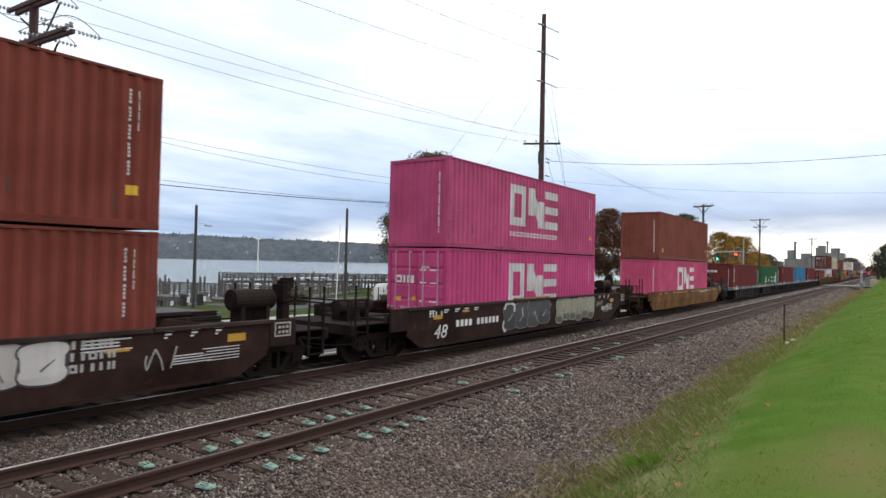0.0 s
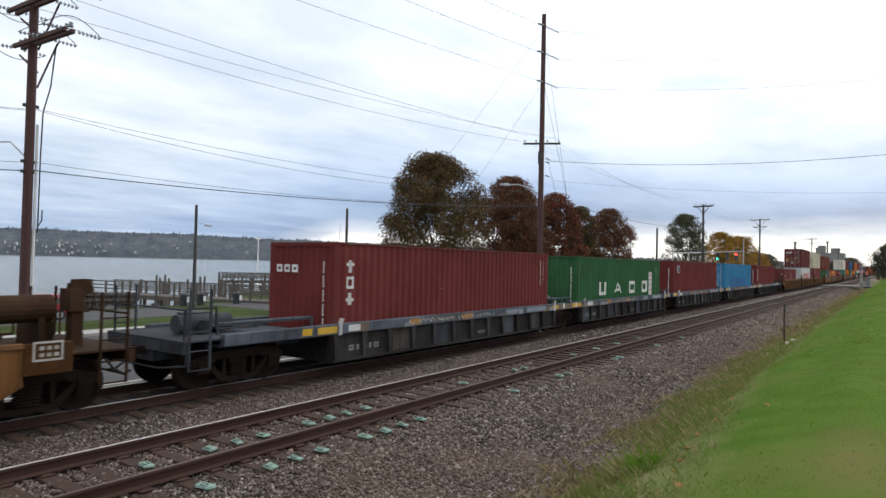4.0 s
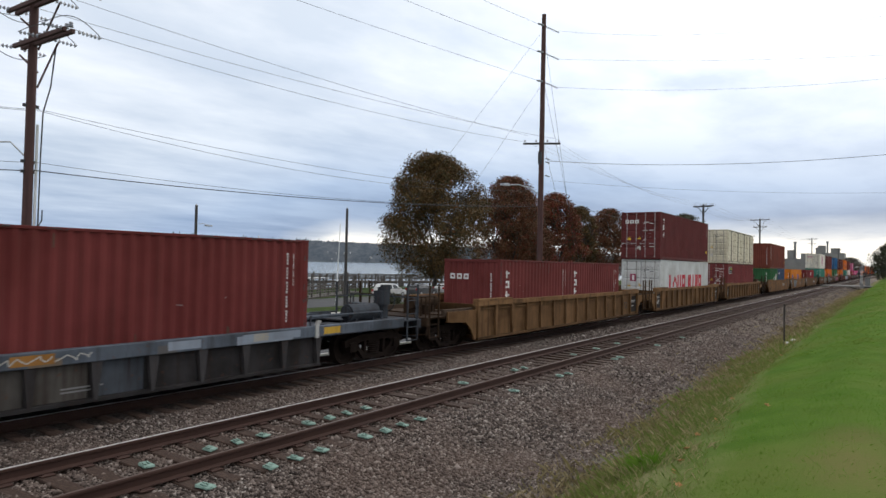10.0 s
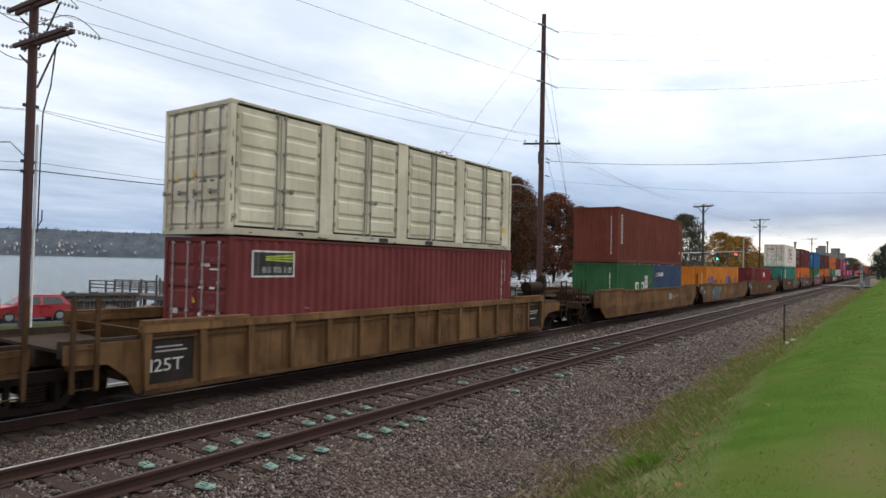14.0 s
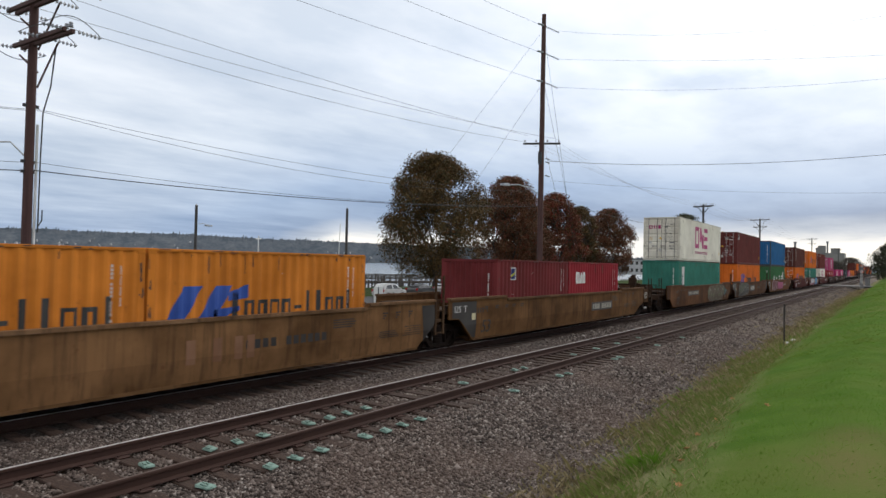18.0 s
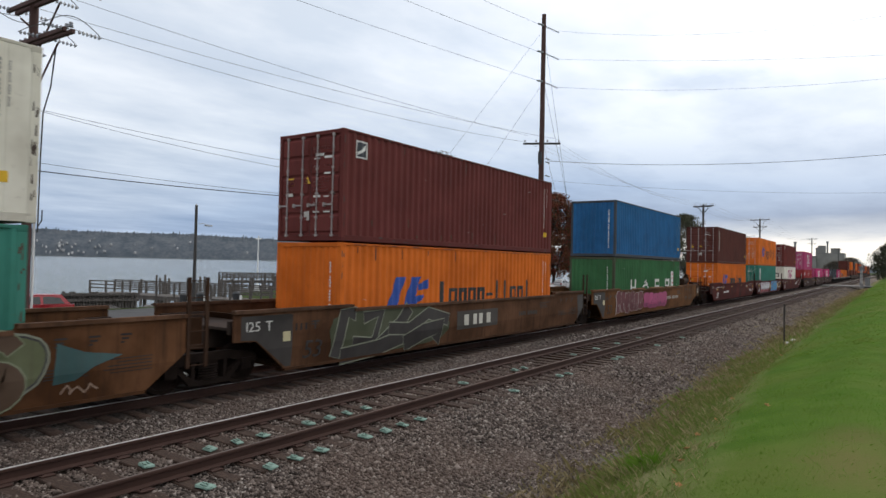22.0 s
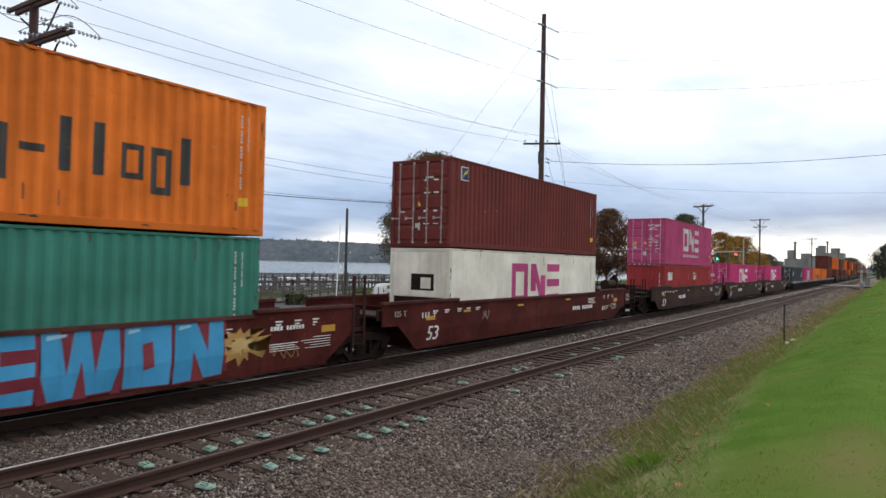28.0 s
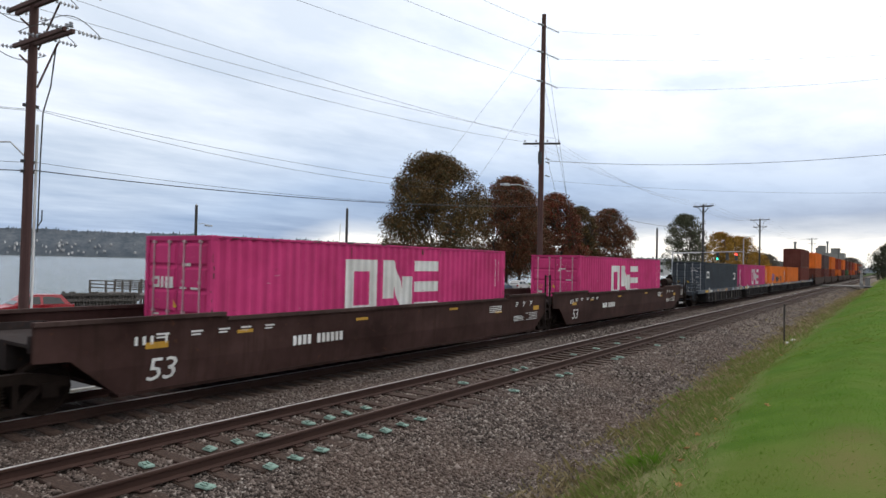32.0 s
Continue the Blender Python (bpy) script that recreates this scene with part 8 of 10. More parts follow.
def build_shore():
    bearings = np.arange(-4, 130, 0.06)
    V, rows = [], 9
    for j in range(rows):
        for a in bearings:
            k = j / (rows - 1)
            d = 3050 + 160 * k
            top = ridge(a) + (0.20 * abs(noise.noise((a * 4, 3.0, 0))) + 0.42 * max(0, noise.noise((a * 11, 7.0, 0)))) * (1 if j == rows - 1 else 0)
            z = 2.8 + d * math.tan(radians(top)) * (k ** 0.75) - 7.5 * (1 - k)
            z += 6 * noise.noise((a * 1.5, k * 4, 1.0)) * (k if j < rows - 1 else 0)
            V.append((d * math.cos(radians(a)), d * math.sin(radians(a)), z))
    n = len(bearings)
    i, j = np.meshgrid(np.arange(n - 1), np.arange(rows - 1))
    a = (j * n + i).ravel()
    arrays("far_shore", np.array(V), np.stack([a, a + 1, a + n + 1, a + n], 1), FOREST, "wooded far shore of the bay, distance haze in its blue-grey colour", "hillside", "structure", True)
    rg = np.random.default_rng(3)
    # houses on the slope, too small to count
    m = 80
    b = np.concatenate([rg.normal(67, 3.6, 58), rg.uniform(36, 80, 22)])
    k = rg.beta(1.3, 2.4, m) * 0.7
    d = 3050 + 160 * k - 12
    z = np.array([2.8 + dd * math.tan(radians(ridge(bb))) * kk ** 0.75 - 7.5 * (1 - kk) for bb, kk, dd in zip(b, k, d)])
    w, h, dp = rg.uniform(4, 10, m), rg.uniform(1.5, 2.8, m), rg.uniform(6, 9, m)
    base = np.array([(x, y, q) for q in (-6.0, 1.0) for x, y in ((-0.5, -0.5), (0.5, -0.5), (0.5, 0.5), (-0.5, 0.5))] + [(0, -0.5, 1.5), (0, 0.5, 1.5)])
    S = np.stack([dp, w, np.ones(m)], 1)
    L = base[None] * S[:, None]
    L[..., 2] = np.where(base[None, :, 2] > 0, base[None, :, 2] * h[:, None], base[None, :, 2])
    ca, sa = np.cos(np.radians(b)), np.sin(np.radians(b))
    X = L[..., 0] * ca[:, None] - L[..., 1] * sa[:, None] + (d * ca)[:, None]
    Y = L[..., 0] * sa[:, None] + L[..., 1] * ca[:, None] + (d * sa)[:, None]
    Vh = np.stack([X, Y, L[..., 2] + z[:, None] + 4], 2).reshape(-1, 3)
    tri = np.array([(0, 1, 5), (0, 5, 4), (1, 2, 6), (1, 6, 5), (2, 3, 7), (2, 7, 6), (3, 0, 4), (3, 4, 7), (4, 5, 8), (6, 7, 9), (5, 6, 9), (5, 9, 8), (7, 4, 8), (7, 8, 9)])
    F = (tri[None] + 10 * np.arange(m)[:, None, None]).reshape(-1, 3)
    mh, nt, bs = mat_base("far_house_walls", 0.9, 0, 0.1)
    g = nt.nodes.new("ShaderNodeNewGeometry")
    nt.links.new(ramp_node(nt, g.outputs["Random Per Island"], [(0.0, (0.20, 0.21, 0.22)), (0.5, (0.30, 0.30, 0.30)), (0.8, (0.38, 0.37, 0.37)), (1.0, (0.55, 0.55, 0.55))]), bs.inputs["Base Color"])
    arrays("far_houses", Vh, F, mh, "small houses scattered over the far hillside", "houses")


build_shore()


# ---- trees ----
def mat_leaf(name, stops):
    m, nt, b = mat_base(name, 0.7, 0, 0.2)
    g = nt.nodes.new("ShaderNodeNewGeometry")
    c = ramp_node(nt, g.outputs["Random Per Island"], stops)
    p = noise_node(nt, g.outputs["Position"], 0.28, 3)
    c = mix_node(nt, ramp_node(nt, p, [(0.42, (0, 0, 0)), (0.62, (0.7, 0.7, 0.7))]), c, stops[len(stops) // 2][1])
    nt.links.new(c, b.inputs["Base Color"])
    return m


LEAF_OLIVE = mat_leaf("maple_leaf_olive", [(0.0, (0.029, 0.031, 0.015)), (0.45, (0.067, 0.055, 0.023)), (0.75, (0.116, 0.069, 0.024)), (1.0, (0.172, 0.067, 0.026))])
LEAF_RUST = mat_leaf("maple_leaf_rust", [(0.0, (0.039, 0.033, 0.017)), (0.4, (0.084, 0.052, 0.025)), (0.75, (0.142, 0.060, 0.028)), (1.0, (0.224, 0.039, 0.029))])
LEAF_RED = mat_leaf("maple_leaf_red", [(0.0, (0.047, 0.036, 0.015)), (0.4, (0.099, 0.067, 0.022)), (0.7, (0.172, 0.050, 0.028)), (1.0, (0.258, 0.034, 0.031))])
LEAF_GREY = mat_leaf("poplar_leaf_grey", [(0.0, (0.032, 0.037, 0.022)), (0.5, (0.072, 0.076, 0.043)), (1.0, (0.137, 0.130, 0.079))])
LEAF_GOLD = mat_leaf("golden_leaf", [(0.0, (0.09, 0.062, 0.015)), (0.4, (0.22, 0.125, 0.018)), (0.8, (0.36, 0.20, 0.025)), (1.0, (0.40, 0.16, 0.02))])
LEAF_DARK = mat_leaf("conifer_dark", [(0.0, (0.018, 0.022, 0.012)), (0.5, (0.035, 0.042, 0.020)), (1.0, (0.07, 0.070, 0.035))])
# Leaf colour of the farthest trees, greyed to carry the haze.
LEAF_HAZE = mat_leaf("hazed_brown_leaf", [(0.0, (0.050, 0.046, 0.038)), (0.5, (0.088, 0.078, 0.062)), (1.0, (0.14, 0.115, 0.085))])
BARK = plain("grey_brown_bark", [(0.3, (0.035, 0.028, 0.024)), (0.7, (0.09, 0.075, 0.065))], 5, 0.95, 0, 0.6, (3, 3, 0.5))


def tree(x, y, z, h, rad, leaf, label, seed, n=6000, size=0.34, low=0.2, egg=1.0, upright=0.5, trunk=0.35, dense=2.0):
    r = random.Random(seed)
    rg = np.random.default_rng(seed)
    n, size = int(dense * n), size * 0.96 / math.sqrt(dense)
    t = thing("tree", label, "tree", "park trees", (x, y, z))
    bm = bmesh.new()
    base, wide = h * low, h * (low + 0.26)
    lumps = [(r.uniform(0, 6.283), r.uniform(0.02, 0.055), r.randint(2, 5)) for _ in range(3)]

    def reach(zz, ang=0.0):
        """How far the crown stands out at a height: a dome over a drawn-in foot, uneven all round."""
        if zz > wide:
            k = max(0.0, 1 - ((zz - wide) / (h - wide)) ** (2.0 * egg)) ** 0.5
        else:
            k = 1 - 0.45 * ((wide - zz) / (wide - base + 0.01)) ** 1.4
        return rad * max(0.0, k) * (1 + sum(m * math.sin(f * ang + p + zz * 0.5) for p, m, f in lumps))

    def held(q):
        """Keeps a limb's end inside the crown."""
        zz = min(q.z, h * 0.93)
        d = math.hypot(q.x, q.y)
        lim = 0.80 * reach(max(zz, base), math.atan2(q.y, q.x))
        k = min(1.0, lim / d) if d > 0.01 else 1.0
        return Vector((q.x * k, q.y * k, zz))

    def limb(p, q, r0, depth):
        q = held(q)
        mid = (p + q) / 2 + Vector((r.uniform(-1, 1), r.uniform(-1, 1), r.uniform(-0.3, 0.6))) * (q - p).length * 0.08
        tube(bm, p, mid, r0, r0 * 0.85, 6, False)
        tube(bm, mid, q, r0 * 0.85, r0 * 0.62, 6, False)
        if depth == 0:
            return
        m = 3 if depth > 1 else 4
        for k in range(m):
            ang = 6.283 * (k + r.random() * 0.7) / m
            out = Vector((math.cos(ang), math.sin(ang), upright + r.uniform(0.0, 0.7))).normalized()
            ln = (q - p).length * r.uniform(0.55, 0.85)
            limb(q, q + ((q - p).normalized() * 0.5 + out).normalized() * ln, r0 * 0.6, depth - 1)

    fork = Vector((r.uniform(-0.2, 0.2), r.uniform(-0.2, 0.2), h * low * 0.8))
    tube(bm, Vector((0, 0, -0.3)), Vector((0, 0, 0.35)), trunk * 1.5, trunk * 1.05, 9, False)
    tube(bm, Vector((0, 0, 0.35)), fork, trunk * 1.05, trunk * 0.8, 9, False)
    for k in range(6):
        ang = 6.283 * (k + r.random() * 0.5) / 6
        out = Vector((math.cos(ang) * rad * 0.34, math.sin(ang) * rad * 0.34, h * (0.24 + 0.14 * r.random())))
        limb(fork, fork + out, trunk * 0.5, 2)
    part("trunk", bm, BARK, t, "dark forked trunk and limbs")
    # crown: clumps over the dome's shell and inside it, thinner towards the foot
    nc = 260
    cl, cr = [], []
    while len(cl) < nc:
        zz = base + (h - base) * r.random() ** 0.80
        a = r.uniform(0, 6.283)
        f = r.random() ** 0.38
        q = reach(zz, a)
        if q < 0.2 * rad * r.random():
            continue
        c = rad * r.uniform(0.12, 0.24)
        d = max(0.0, q * f - 0.55 * c)
        cl.append((d * math.cos(a), d * math.sin(a), min(zz, h - 0.7 * c)))
        cr.append(c)
    cl, cr = np.array(cl), np.array(cr)
    wt = cr ** 1.7
    pick = rg.choice(nc, n, p=wt / wt.sum())
    e = rg.normal(size=(n, 3))
    e /= np.linalg.norm(e, axis=1)[:, None]
    P = cl[pick] + e * (cr[pick] * rg.uniform(0.35, 1.08, n))[:, None] * np.array([1, 1, 0.85])
    a = rg.normal(size=(n, 3))
    a /= np.linalg.norm(a, axis=1)[:, None]
    b = np.cross(a, rg.normal(size=(n, 3)))
    b /= np.linalg.norm(b, axis=1)[:, None] + 1e-9
    s = size * rg.uniform(0.55, 1.25, n)[:, None]
    V = np.stack([P - a * s * 0.5, P + b * s * 0.36, P + a * s * 0.5, P - b * s * 0.36], 1).reshape(-1, 3)
    F = 4 * np.arange(n)[:, None] + np.arange(4)[None]
    arrays("crown", V, F, leaf, "", "", "", False, t)
    return t


tree(75.5, 54.5, PARK, 20.0, 8.9, LEAF_OLIVE, "broad maple with dark olive and rust autumn leaves", 1, 30000, 0.46, 0.13, dense=3.0)
tree(97.5, 55, PARK, 19.4, 7.4, LEAF_RUST, "maple with rust-brown autumn leaves", 2, 17000, 0.48, 0.13, dense=3.0)
tree(106, 57, PARK, 18.0, 6.5, LEAF_RUST, "maple with dull brown autumn leaves", 12, 12000, 0.48, 0.12, dense=2.6)
tree(115.5, 54.5, PARK, 18.4, 6.2, LEAF_RED, "maple turning bright red on one side", 3, 15000, 0.5, 0.12, dense=2.8)
tree(128, 54.5, PARK, 16.8, 4.4, LEAF_OLIVE, "slim maple with olive autumn leaves", 4, 10000, 0.5, 0.12)
tree(144.5, 54.5, PARK, 17.6, 6.8, LEAF_RUST, "maple with red and olive leaves at the row's end", 5, 16000, 0.52, 0.12, dense=2.8)
tree(211, 54, PARK, 21.4, 7.6, LEAF_GREY, "tall feathery grey-green tree", 6, 11000, 0.55, 0.10, 1.2, 1.6)
tree(262, 54, PARK, 18.2, 8.5, LEAF_GOLD, "golden yellow autumn tree", 7, 6000, 0.7, 0.15)
tree(300, 54, PARK, 18.5, 9.5, LEAF_GOLD, "golden orange autumn tree", 8, 6500, 0.75, 0.15)
tree(372, 60, PARK, 13.5, 10.0, LEAF_GOLD, "low golden autumn tree far off", 9, 4500, 0.9, 0.1)
tree(420, 62, PARK, 13.5, 10.0, LEAF_HAZE, "tree far down the shore, coloured brown-grey for haze", 10, 4500, 0.9, 0.1)
tree(240, 58, PARK, 16.5, 3.5, LEAF_GREY, "bare grey tree among the golden ones", 14, 900, 0.5, 0.15, 0.6, 1.3)
tree(455, 19.5, PARK, 12.5, 8.0, LEAF_HAZE, "tree beside the distant track, coloured brown-grey for haze", 15, 3500, 0.9, 0.1)
tree(430, 26.5, PARK, 10.0, 7.0, LEAF_HAZE, "shrubby tree beside the distant track, coloured brown-grey for haze", 16, 2500, 0.9, 0.1)
tree(205, 0.3, 0.6, 9.6, 5.5, LEAF_DARK, "dark green tree by the level crossing", 17, 4500, 0.5, 0.05)
tree(190, -5.5, 0.7, 10.8, 6.0, LEAF_DARK, "dark green tree beyond the lawn", 18, 4500, 0.5, 0.05)
tree(240, -1.5, 0.6, 12.0, 6.5, LEAF_DARK, "dark tree behind the level crossing", 19, 3500, 0.6, 0.05)


# ---- utility poles and their wires ----
def insulator(bm, p, up=0.16, r=0.05):
    p = Vector(p)
    tube(bm, p, p + Vector((0, 0, up * 0.4)), 0.015, 0.015, 6)
    for k in range(3):
        a = p + Vector((0, 0, up * (0.35 + 0.2 * k)))
        tube(bm, a, a + Vector((0, 0, up * 0.13)), r * (1 - 0.12 * k), r * 0.6, 10)


def string_insulator(owner, p, q, n=6, r=0.06):
    """A chain of porcelain discs between two points."""
    bm = bmesh.new()
    p, q = Vector(p), Vector(q)
    d = (q - p) / n
    tube(bm, p, q, 0.012, 0.012, 5)
    for k in range(n):
        a = p + d * (k + 0.25)
        tube(bm, a, a + d * 0.45, r, r * 0.55, 10)
    part("insulator_string", bm, PORCELAIN, owner, "chain of grey porcelain discs")


def pole_shaft(owner, h, r0, r1, material=POLE, sink=1.2):
    bm = bmesh.new()
    tube(bm, (0, 0, -sink), (0, 0, h), r0, r1, 14)
    part("shaft", bm, material, owner, "", smooth=False)


def cross_arm(owner, c, ang, half, z, material=POLE, pins=4, brace=True, w=0.065):
    ob_m = Matrix.Translation((c[0], c[1], z)) @ Matrix.Rotation(ang, 4, "Z")
    bm = bmesh.new()
    box(bm, -half, half, -w * 0.8, w * 0.8, -w, w)
    bm.transform(ob_m)
    part("cross_arm", bm, material, owner)
    for k in range(pins):
        u = -half + 0.12 + (2 * half - 0.24) * k / max(1, pins - 1)
        bm = bmesh.new()
        insulator(bm, (u, 0, w), 0.24, 0.075)
        bm.transform(ob_m)
        part("insulator", bm, PORCELAIN, owner, "grey pin insulator")
    if brace:
        for sg in (-1, 1):
            bm = bmesh.new()
            tube(bm, (sg * half * 0.62, 0, -w), (0, 0.0, -half * 0.75), 0.028, 0.028, 6)
            bm.transform(ob_m)
            part("brace", bm, material, owner)


PL = Vector((11.07, 27.96, 0))
pl = thing("utility_pole", "tall reddish-brown timber utility pole with crossarms and a white pipe", "utility pole", "utility poles", (PL.x, PL.y, PARK))
pole_shaft(pl, 17.4, 0.19, 0.155)
arm_ang = math.atan2(-4.36, 0.19)
ux, uy = math.cos(arm_ang), math.sin(arm_ang)
for z, mid, half in ((12.47, 1.08, 1.98), (14.0, 0.85, 2.35)):
    for side in (-0.15, 0.15):
        cross_arm(pl, (mid * ux - 0.15 + side, mid * uy), arm_ang, half, z, pins=0, brace=False, w=0.076)
    for u in (-1.6, 1.5):
        bm = bmesh.new()
        tube(bm, (0.22 + ux * u, uy * u, z - 0.1), (0.2, 0.0, z - 0.1 - abs(u) * (1.05 if u > 0 else 0.6)), 0.04, 0.04, 6)
        part("brace", bm, POLE, pl)
    for u in (-1.15, -0.75, 0.45, 0.8, 2.45, 2.75):
        bm = bmesh.new()
        insulator(bm, (ux * u + 0.05, uy * u, z + 0.11), 0.34, 0.10)
        part("insulator", bm, PORCELAIN, pl, "grey pin insulator")
    for u in (-1.25, 1.2, 2.95):
        dx, dy = ux * u, uy * u
        string_insulator(pl, (dx + 0.2, dy, z + 0.05), (dx + 1.0, dy - 0.15, z + 0.0), 6, 0.085)
        string_insulator(pl, (dx - 0.2, dy, z + 0.05), (dx - 1.0, dy + 0.12, z + 0.02), 6, 0.085)
        bm = bmesh.new()
        pts = [Vector((dx - 1.0 + 2.0 * i / 10, dy + 0.12 - 0.027 * i, z + 0.02 + (0.55 if u > 0 else -0.4) * math.sin(math.pi * i / 10))) for i in range(11)]
        path_tube(bm, pts, 0.016)
        part("jumper", bm, WIRE, pl, "looped jumper cable")
bm = bmesh.new()
pts = [Vector((0.40, -1.05, 12.3)), Vector((0.44, -0.62, 10.8)), Vector((0.36, -0.22, 9.8)), Vector((0.34, -0.18, 8.0)), Vector((0.34, -0.16, 6.0)), Vector((0.33, -0.16, 5.0))]
path_tube(bm, pts, 0.028)
part("riser_cable", bm, WIRE, pl, "dark cable down the pole")
bm = bmesh.new()
tube(bm, (0.235, -0.10, -0.5), (0.225, -0.10, 9.3), 0.05, 0.05, 10)
part("white_pipe", bm, WHITE_PAINT, pl, "white plastic pipe guarding the cable")
bm = bmesh.new()
path_tube(bm, [(0.3, -0.2, 5.2), (0.42, -0.3, 5.5), (0.42, -0.3, 5.9)], 0.025)
part("cable_hook", bm, WIRE, pl)
bm = bmesh.new()
path_tube(bm, [(-0.1, 0.1, 8.0), (-0.5, 0.45, 8.55), (-1.1, 1.0, 8.5), (-1.5, 1.3, 8.3)], 0.03)
box(bm, -1.75, -1.45, 1.2, 1.45, 8.18, 8.32)
part("street_light", bm, GALV, pl, "small street light on a bent arm")
for z in (10.02, 7.8, 7.4):
    bm = bmesh.new()
    box(bm, -0.28, 0.28, -0.05, 0.05, z - 0.06, z + 0.06)
    part("bracket", bm, WIRE, pl)

PM = Vector((42.1, 21.0, 0))
pm = thing("utility_pole", "very tall brown timber transmission pole with a street light", "utility pole", "utility poles", (PM.x, PM.y, PARK))
pole_shaft(pm, 22.6, 0.235, 0.16)
for z in (21.75, 19.75, 17.6):
    string_insulator(pm, (-0.16, -0.05, z), (-0.95, 0.0, z - 0.12), 7, 0.075)
    string_insulator(pm, (0.16, -0.05, z), (1.05, -0.75, z - 0.32), 7, 0.075)
cross_arm(pm, (0, 0), math.atan2(-2.4, 1.2), 1.35, 13.05, DARKPOLE, 4, False)
bm = bmesh.new()
path_tube(bm, [(0, 0.1, 9.2), (-0.5, 0.55, 9.75), (-1.3, 1.15, 9.95), (-1.9, 1.6, 9.9)], 0.045)
part("lamp_arm", bm, GALV, pm, "galvanised lamp arm")
bm = bmesh.new()
prism(bm, [(-2.75, 9.78), (-1.85, 9.82), (-1.85, 9.95), (-2.1, 10.0), (-2.75, 9.92)], 1.55, 1.85)
part("lamp_head", bm, GALV, pm, "pale street lamp head")
bm = bmesh.new()
box(bm, -0.33, -0.14, -0.12, 0.12, 11.5, 12.4)
part("fuse_box", bm, WIRE, pm)
for z in (11.95, 11.7, 10.7):
    bm = bmesh.new()
    box(bm, 0.1, 0.75, -0.32, -0.26, z - 0.03, z + 0.03)
    part("bracket", bm, WIRE, pm)


def line_pole(x, y, h, arms, r=0.17, label="brown timber utility pole with a crossarm"):
    t = thing("utility_pole", label, "utility pole", "utility poles", (x, y, PARK))
    pole_shaft(t, h, r, r * 0.7, DARKPOLE)
    for dz, half in arms:
        cross_arm(t, (0, 0), radians(72), half, h - dz, DARKPOLE, 4, True, 0.06)
    return t


line_pole(82.7, 19.0, 12.1, ((0.25, 1.35), (0.30, 1.1)))
line_pole(124.2, 19.0, 13.2, ((0.25, 1.7), (1.5, 1.2)))
line_pole(215.0, 19.0, 13.8, ((0.3, 1.6), (1.7, 1.2)))
line_pole(64.5, 19.2, 8.1, (), 0.13, "plain dark timber pole")
line_pole(330.0, 19.0, 14.0, ((0.3, 1.6),))


def wire(p, q, sag, r, label="thin dark overhead wire", n=22):
    p, q = Vector(p), Vector(q)
    bm = bmesh.new()
    pts = [p.lerp(q, i / n) - Vector((0, 0, sag * 4 * (i / n) * (1 - i / n))) for i in range(n + 1)]
    rings = []
    for i, a in enumerate(pts):
        d = (pts[min(n, i + 1)] - pts[max(0, i - 1)]).normalized()
        s = d.cross(Vector((0, 0, 1))).normalized()
        u = s.cross(d)
        rings.append([bm.verts.new(a + (s * math.cos(k * 1.5708) + u * math.sin(k * 1.5708)) * r) for k in range(4)])
    for a, b in zip(rings[:-1], rings[1:]):
        for k in range(4):
            bm.faces.new((a[k], a[(k + 1) % 4], b[(k + 1) % 4], b[k]))
    solid("overhead_wire", bm, WIRE, label, "wire", "overhead wires")


# transmission wires that come in over the near end of the line
for z in (20.2, 18.2, 16.1):
    wire((41.15, 21.0, z), (-10, 28.0, z - 1.0), 0.3, 0.0105)
# and leave across the tracks
wire((43.15, 20.25, 20.15), (50, -12.0, 20.4), 1.8, 0.007)
wire((43.15, 20.25, 18.05), (62, -16.0, 19.2), 0.8, 0.007)
wire((43.15, 20.25, 15.95), (50, -16.0, 15.95), 1.4, 0.007)
wire((42.8, 20.7, 10.45), (50, -16.0, 11.95), 1.4, 0.015)
wire((42.8, 20.7, 9.0), (75, -16.0, 11.0), 1.1, 0.007)
# between the two big poles and on to the left
for a, b, sag in (((12.0, 26.6, 12.9), (41.6, 21.9, 12.25), 0.3), ((12.0, 26.6, 11.7), (41.4, 22.2, 11.8), 0.45), ((11.6, 28.9, 12.9), (42.6, 19.9, 11.95), 0.4)):
    wire(a, b, sag, 0.0095)
    a2 = Vector(a) + Vector((-1.8, 0.3, 0))
    wire(a2, a2 + Vector((-34, 7, 0.3)), 0.9, 0.012)
for z0, z1, r, sg in ((8.5, 8.05, 0.009, 0.6), (8.45, 8.25, 0.009, 1.05), (6.38, 7.2, 0.009, 0.62), (6.05, 7.05, 0.019, 0.45)):
    wire(PL + Vector((0.05, -0.25, z0)), PM + Vector((-0.1, 0.1, z1)), sg, r)
    wire(PL + Vector((-0.1, 0.2, z0)), PL + Vector((-34, 7.5, z0 + 0.4)), 0.7, r)
# along the line of smaller poles
for u in (-1.1, -0.4, 0.5, 1.1):
    wire(PM + Vector((0.45 * u, -0.9 * u, PARK + 13.2)), (82.7 + 0.4 * u, 19.0 + 1.2 * u, PARK + 12.0), 0.8, 0.006)
    wire((82.7 + 0.4 * u, 19.0 + 1.2 * u, PARK + 12.0), (124.2 + 0.5 * u, 19.0 + 1.5 * u, PARK + 13.1), 0.8, 0.007)
    wire((124.2 + 0.5 * u, 19.0 + 1.5 * u, PARK + 13.1), (215.0 + 0.5 * u, 19.0 + 1.5 * u, PARK + 13.6), 1.6, 0.009)
wire(PM + Vector((0.1, -0.1, PARK + 9.2)), (82.7, 18.9, 7.6), 0.6, 0.016)
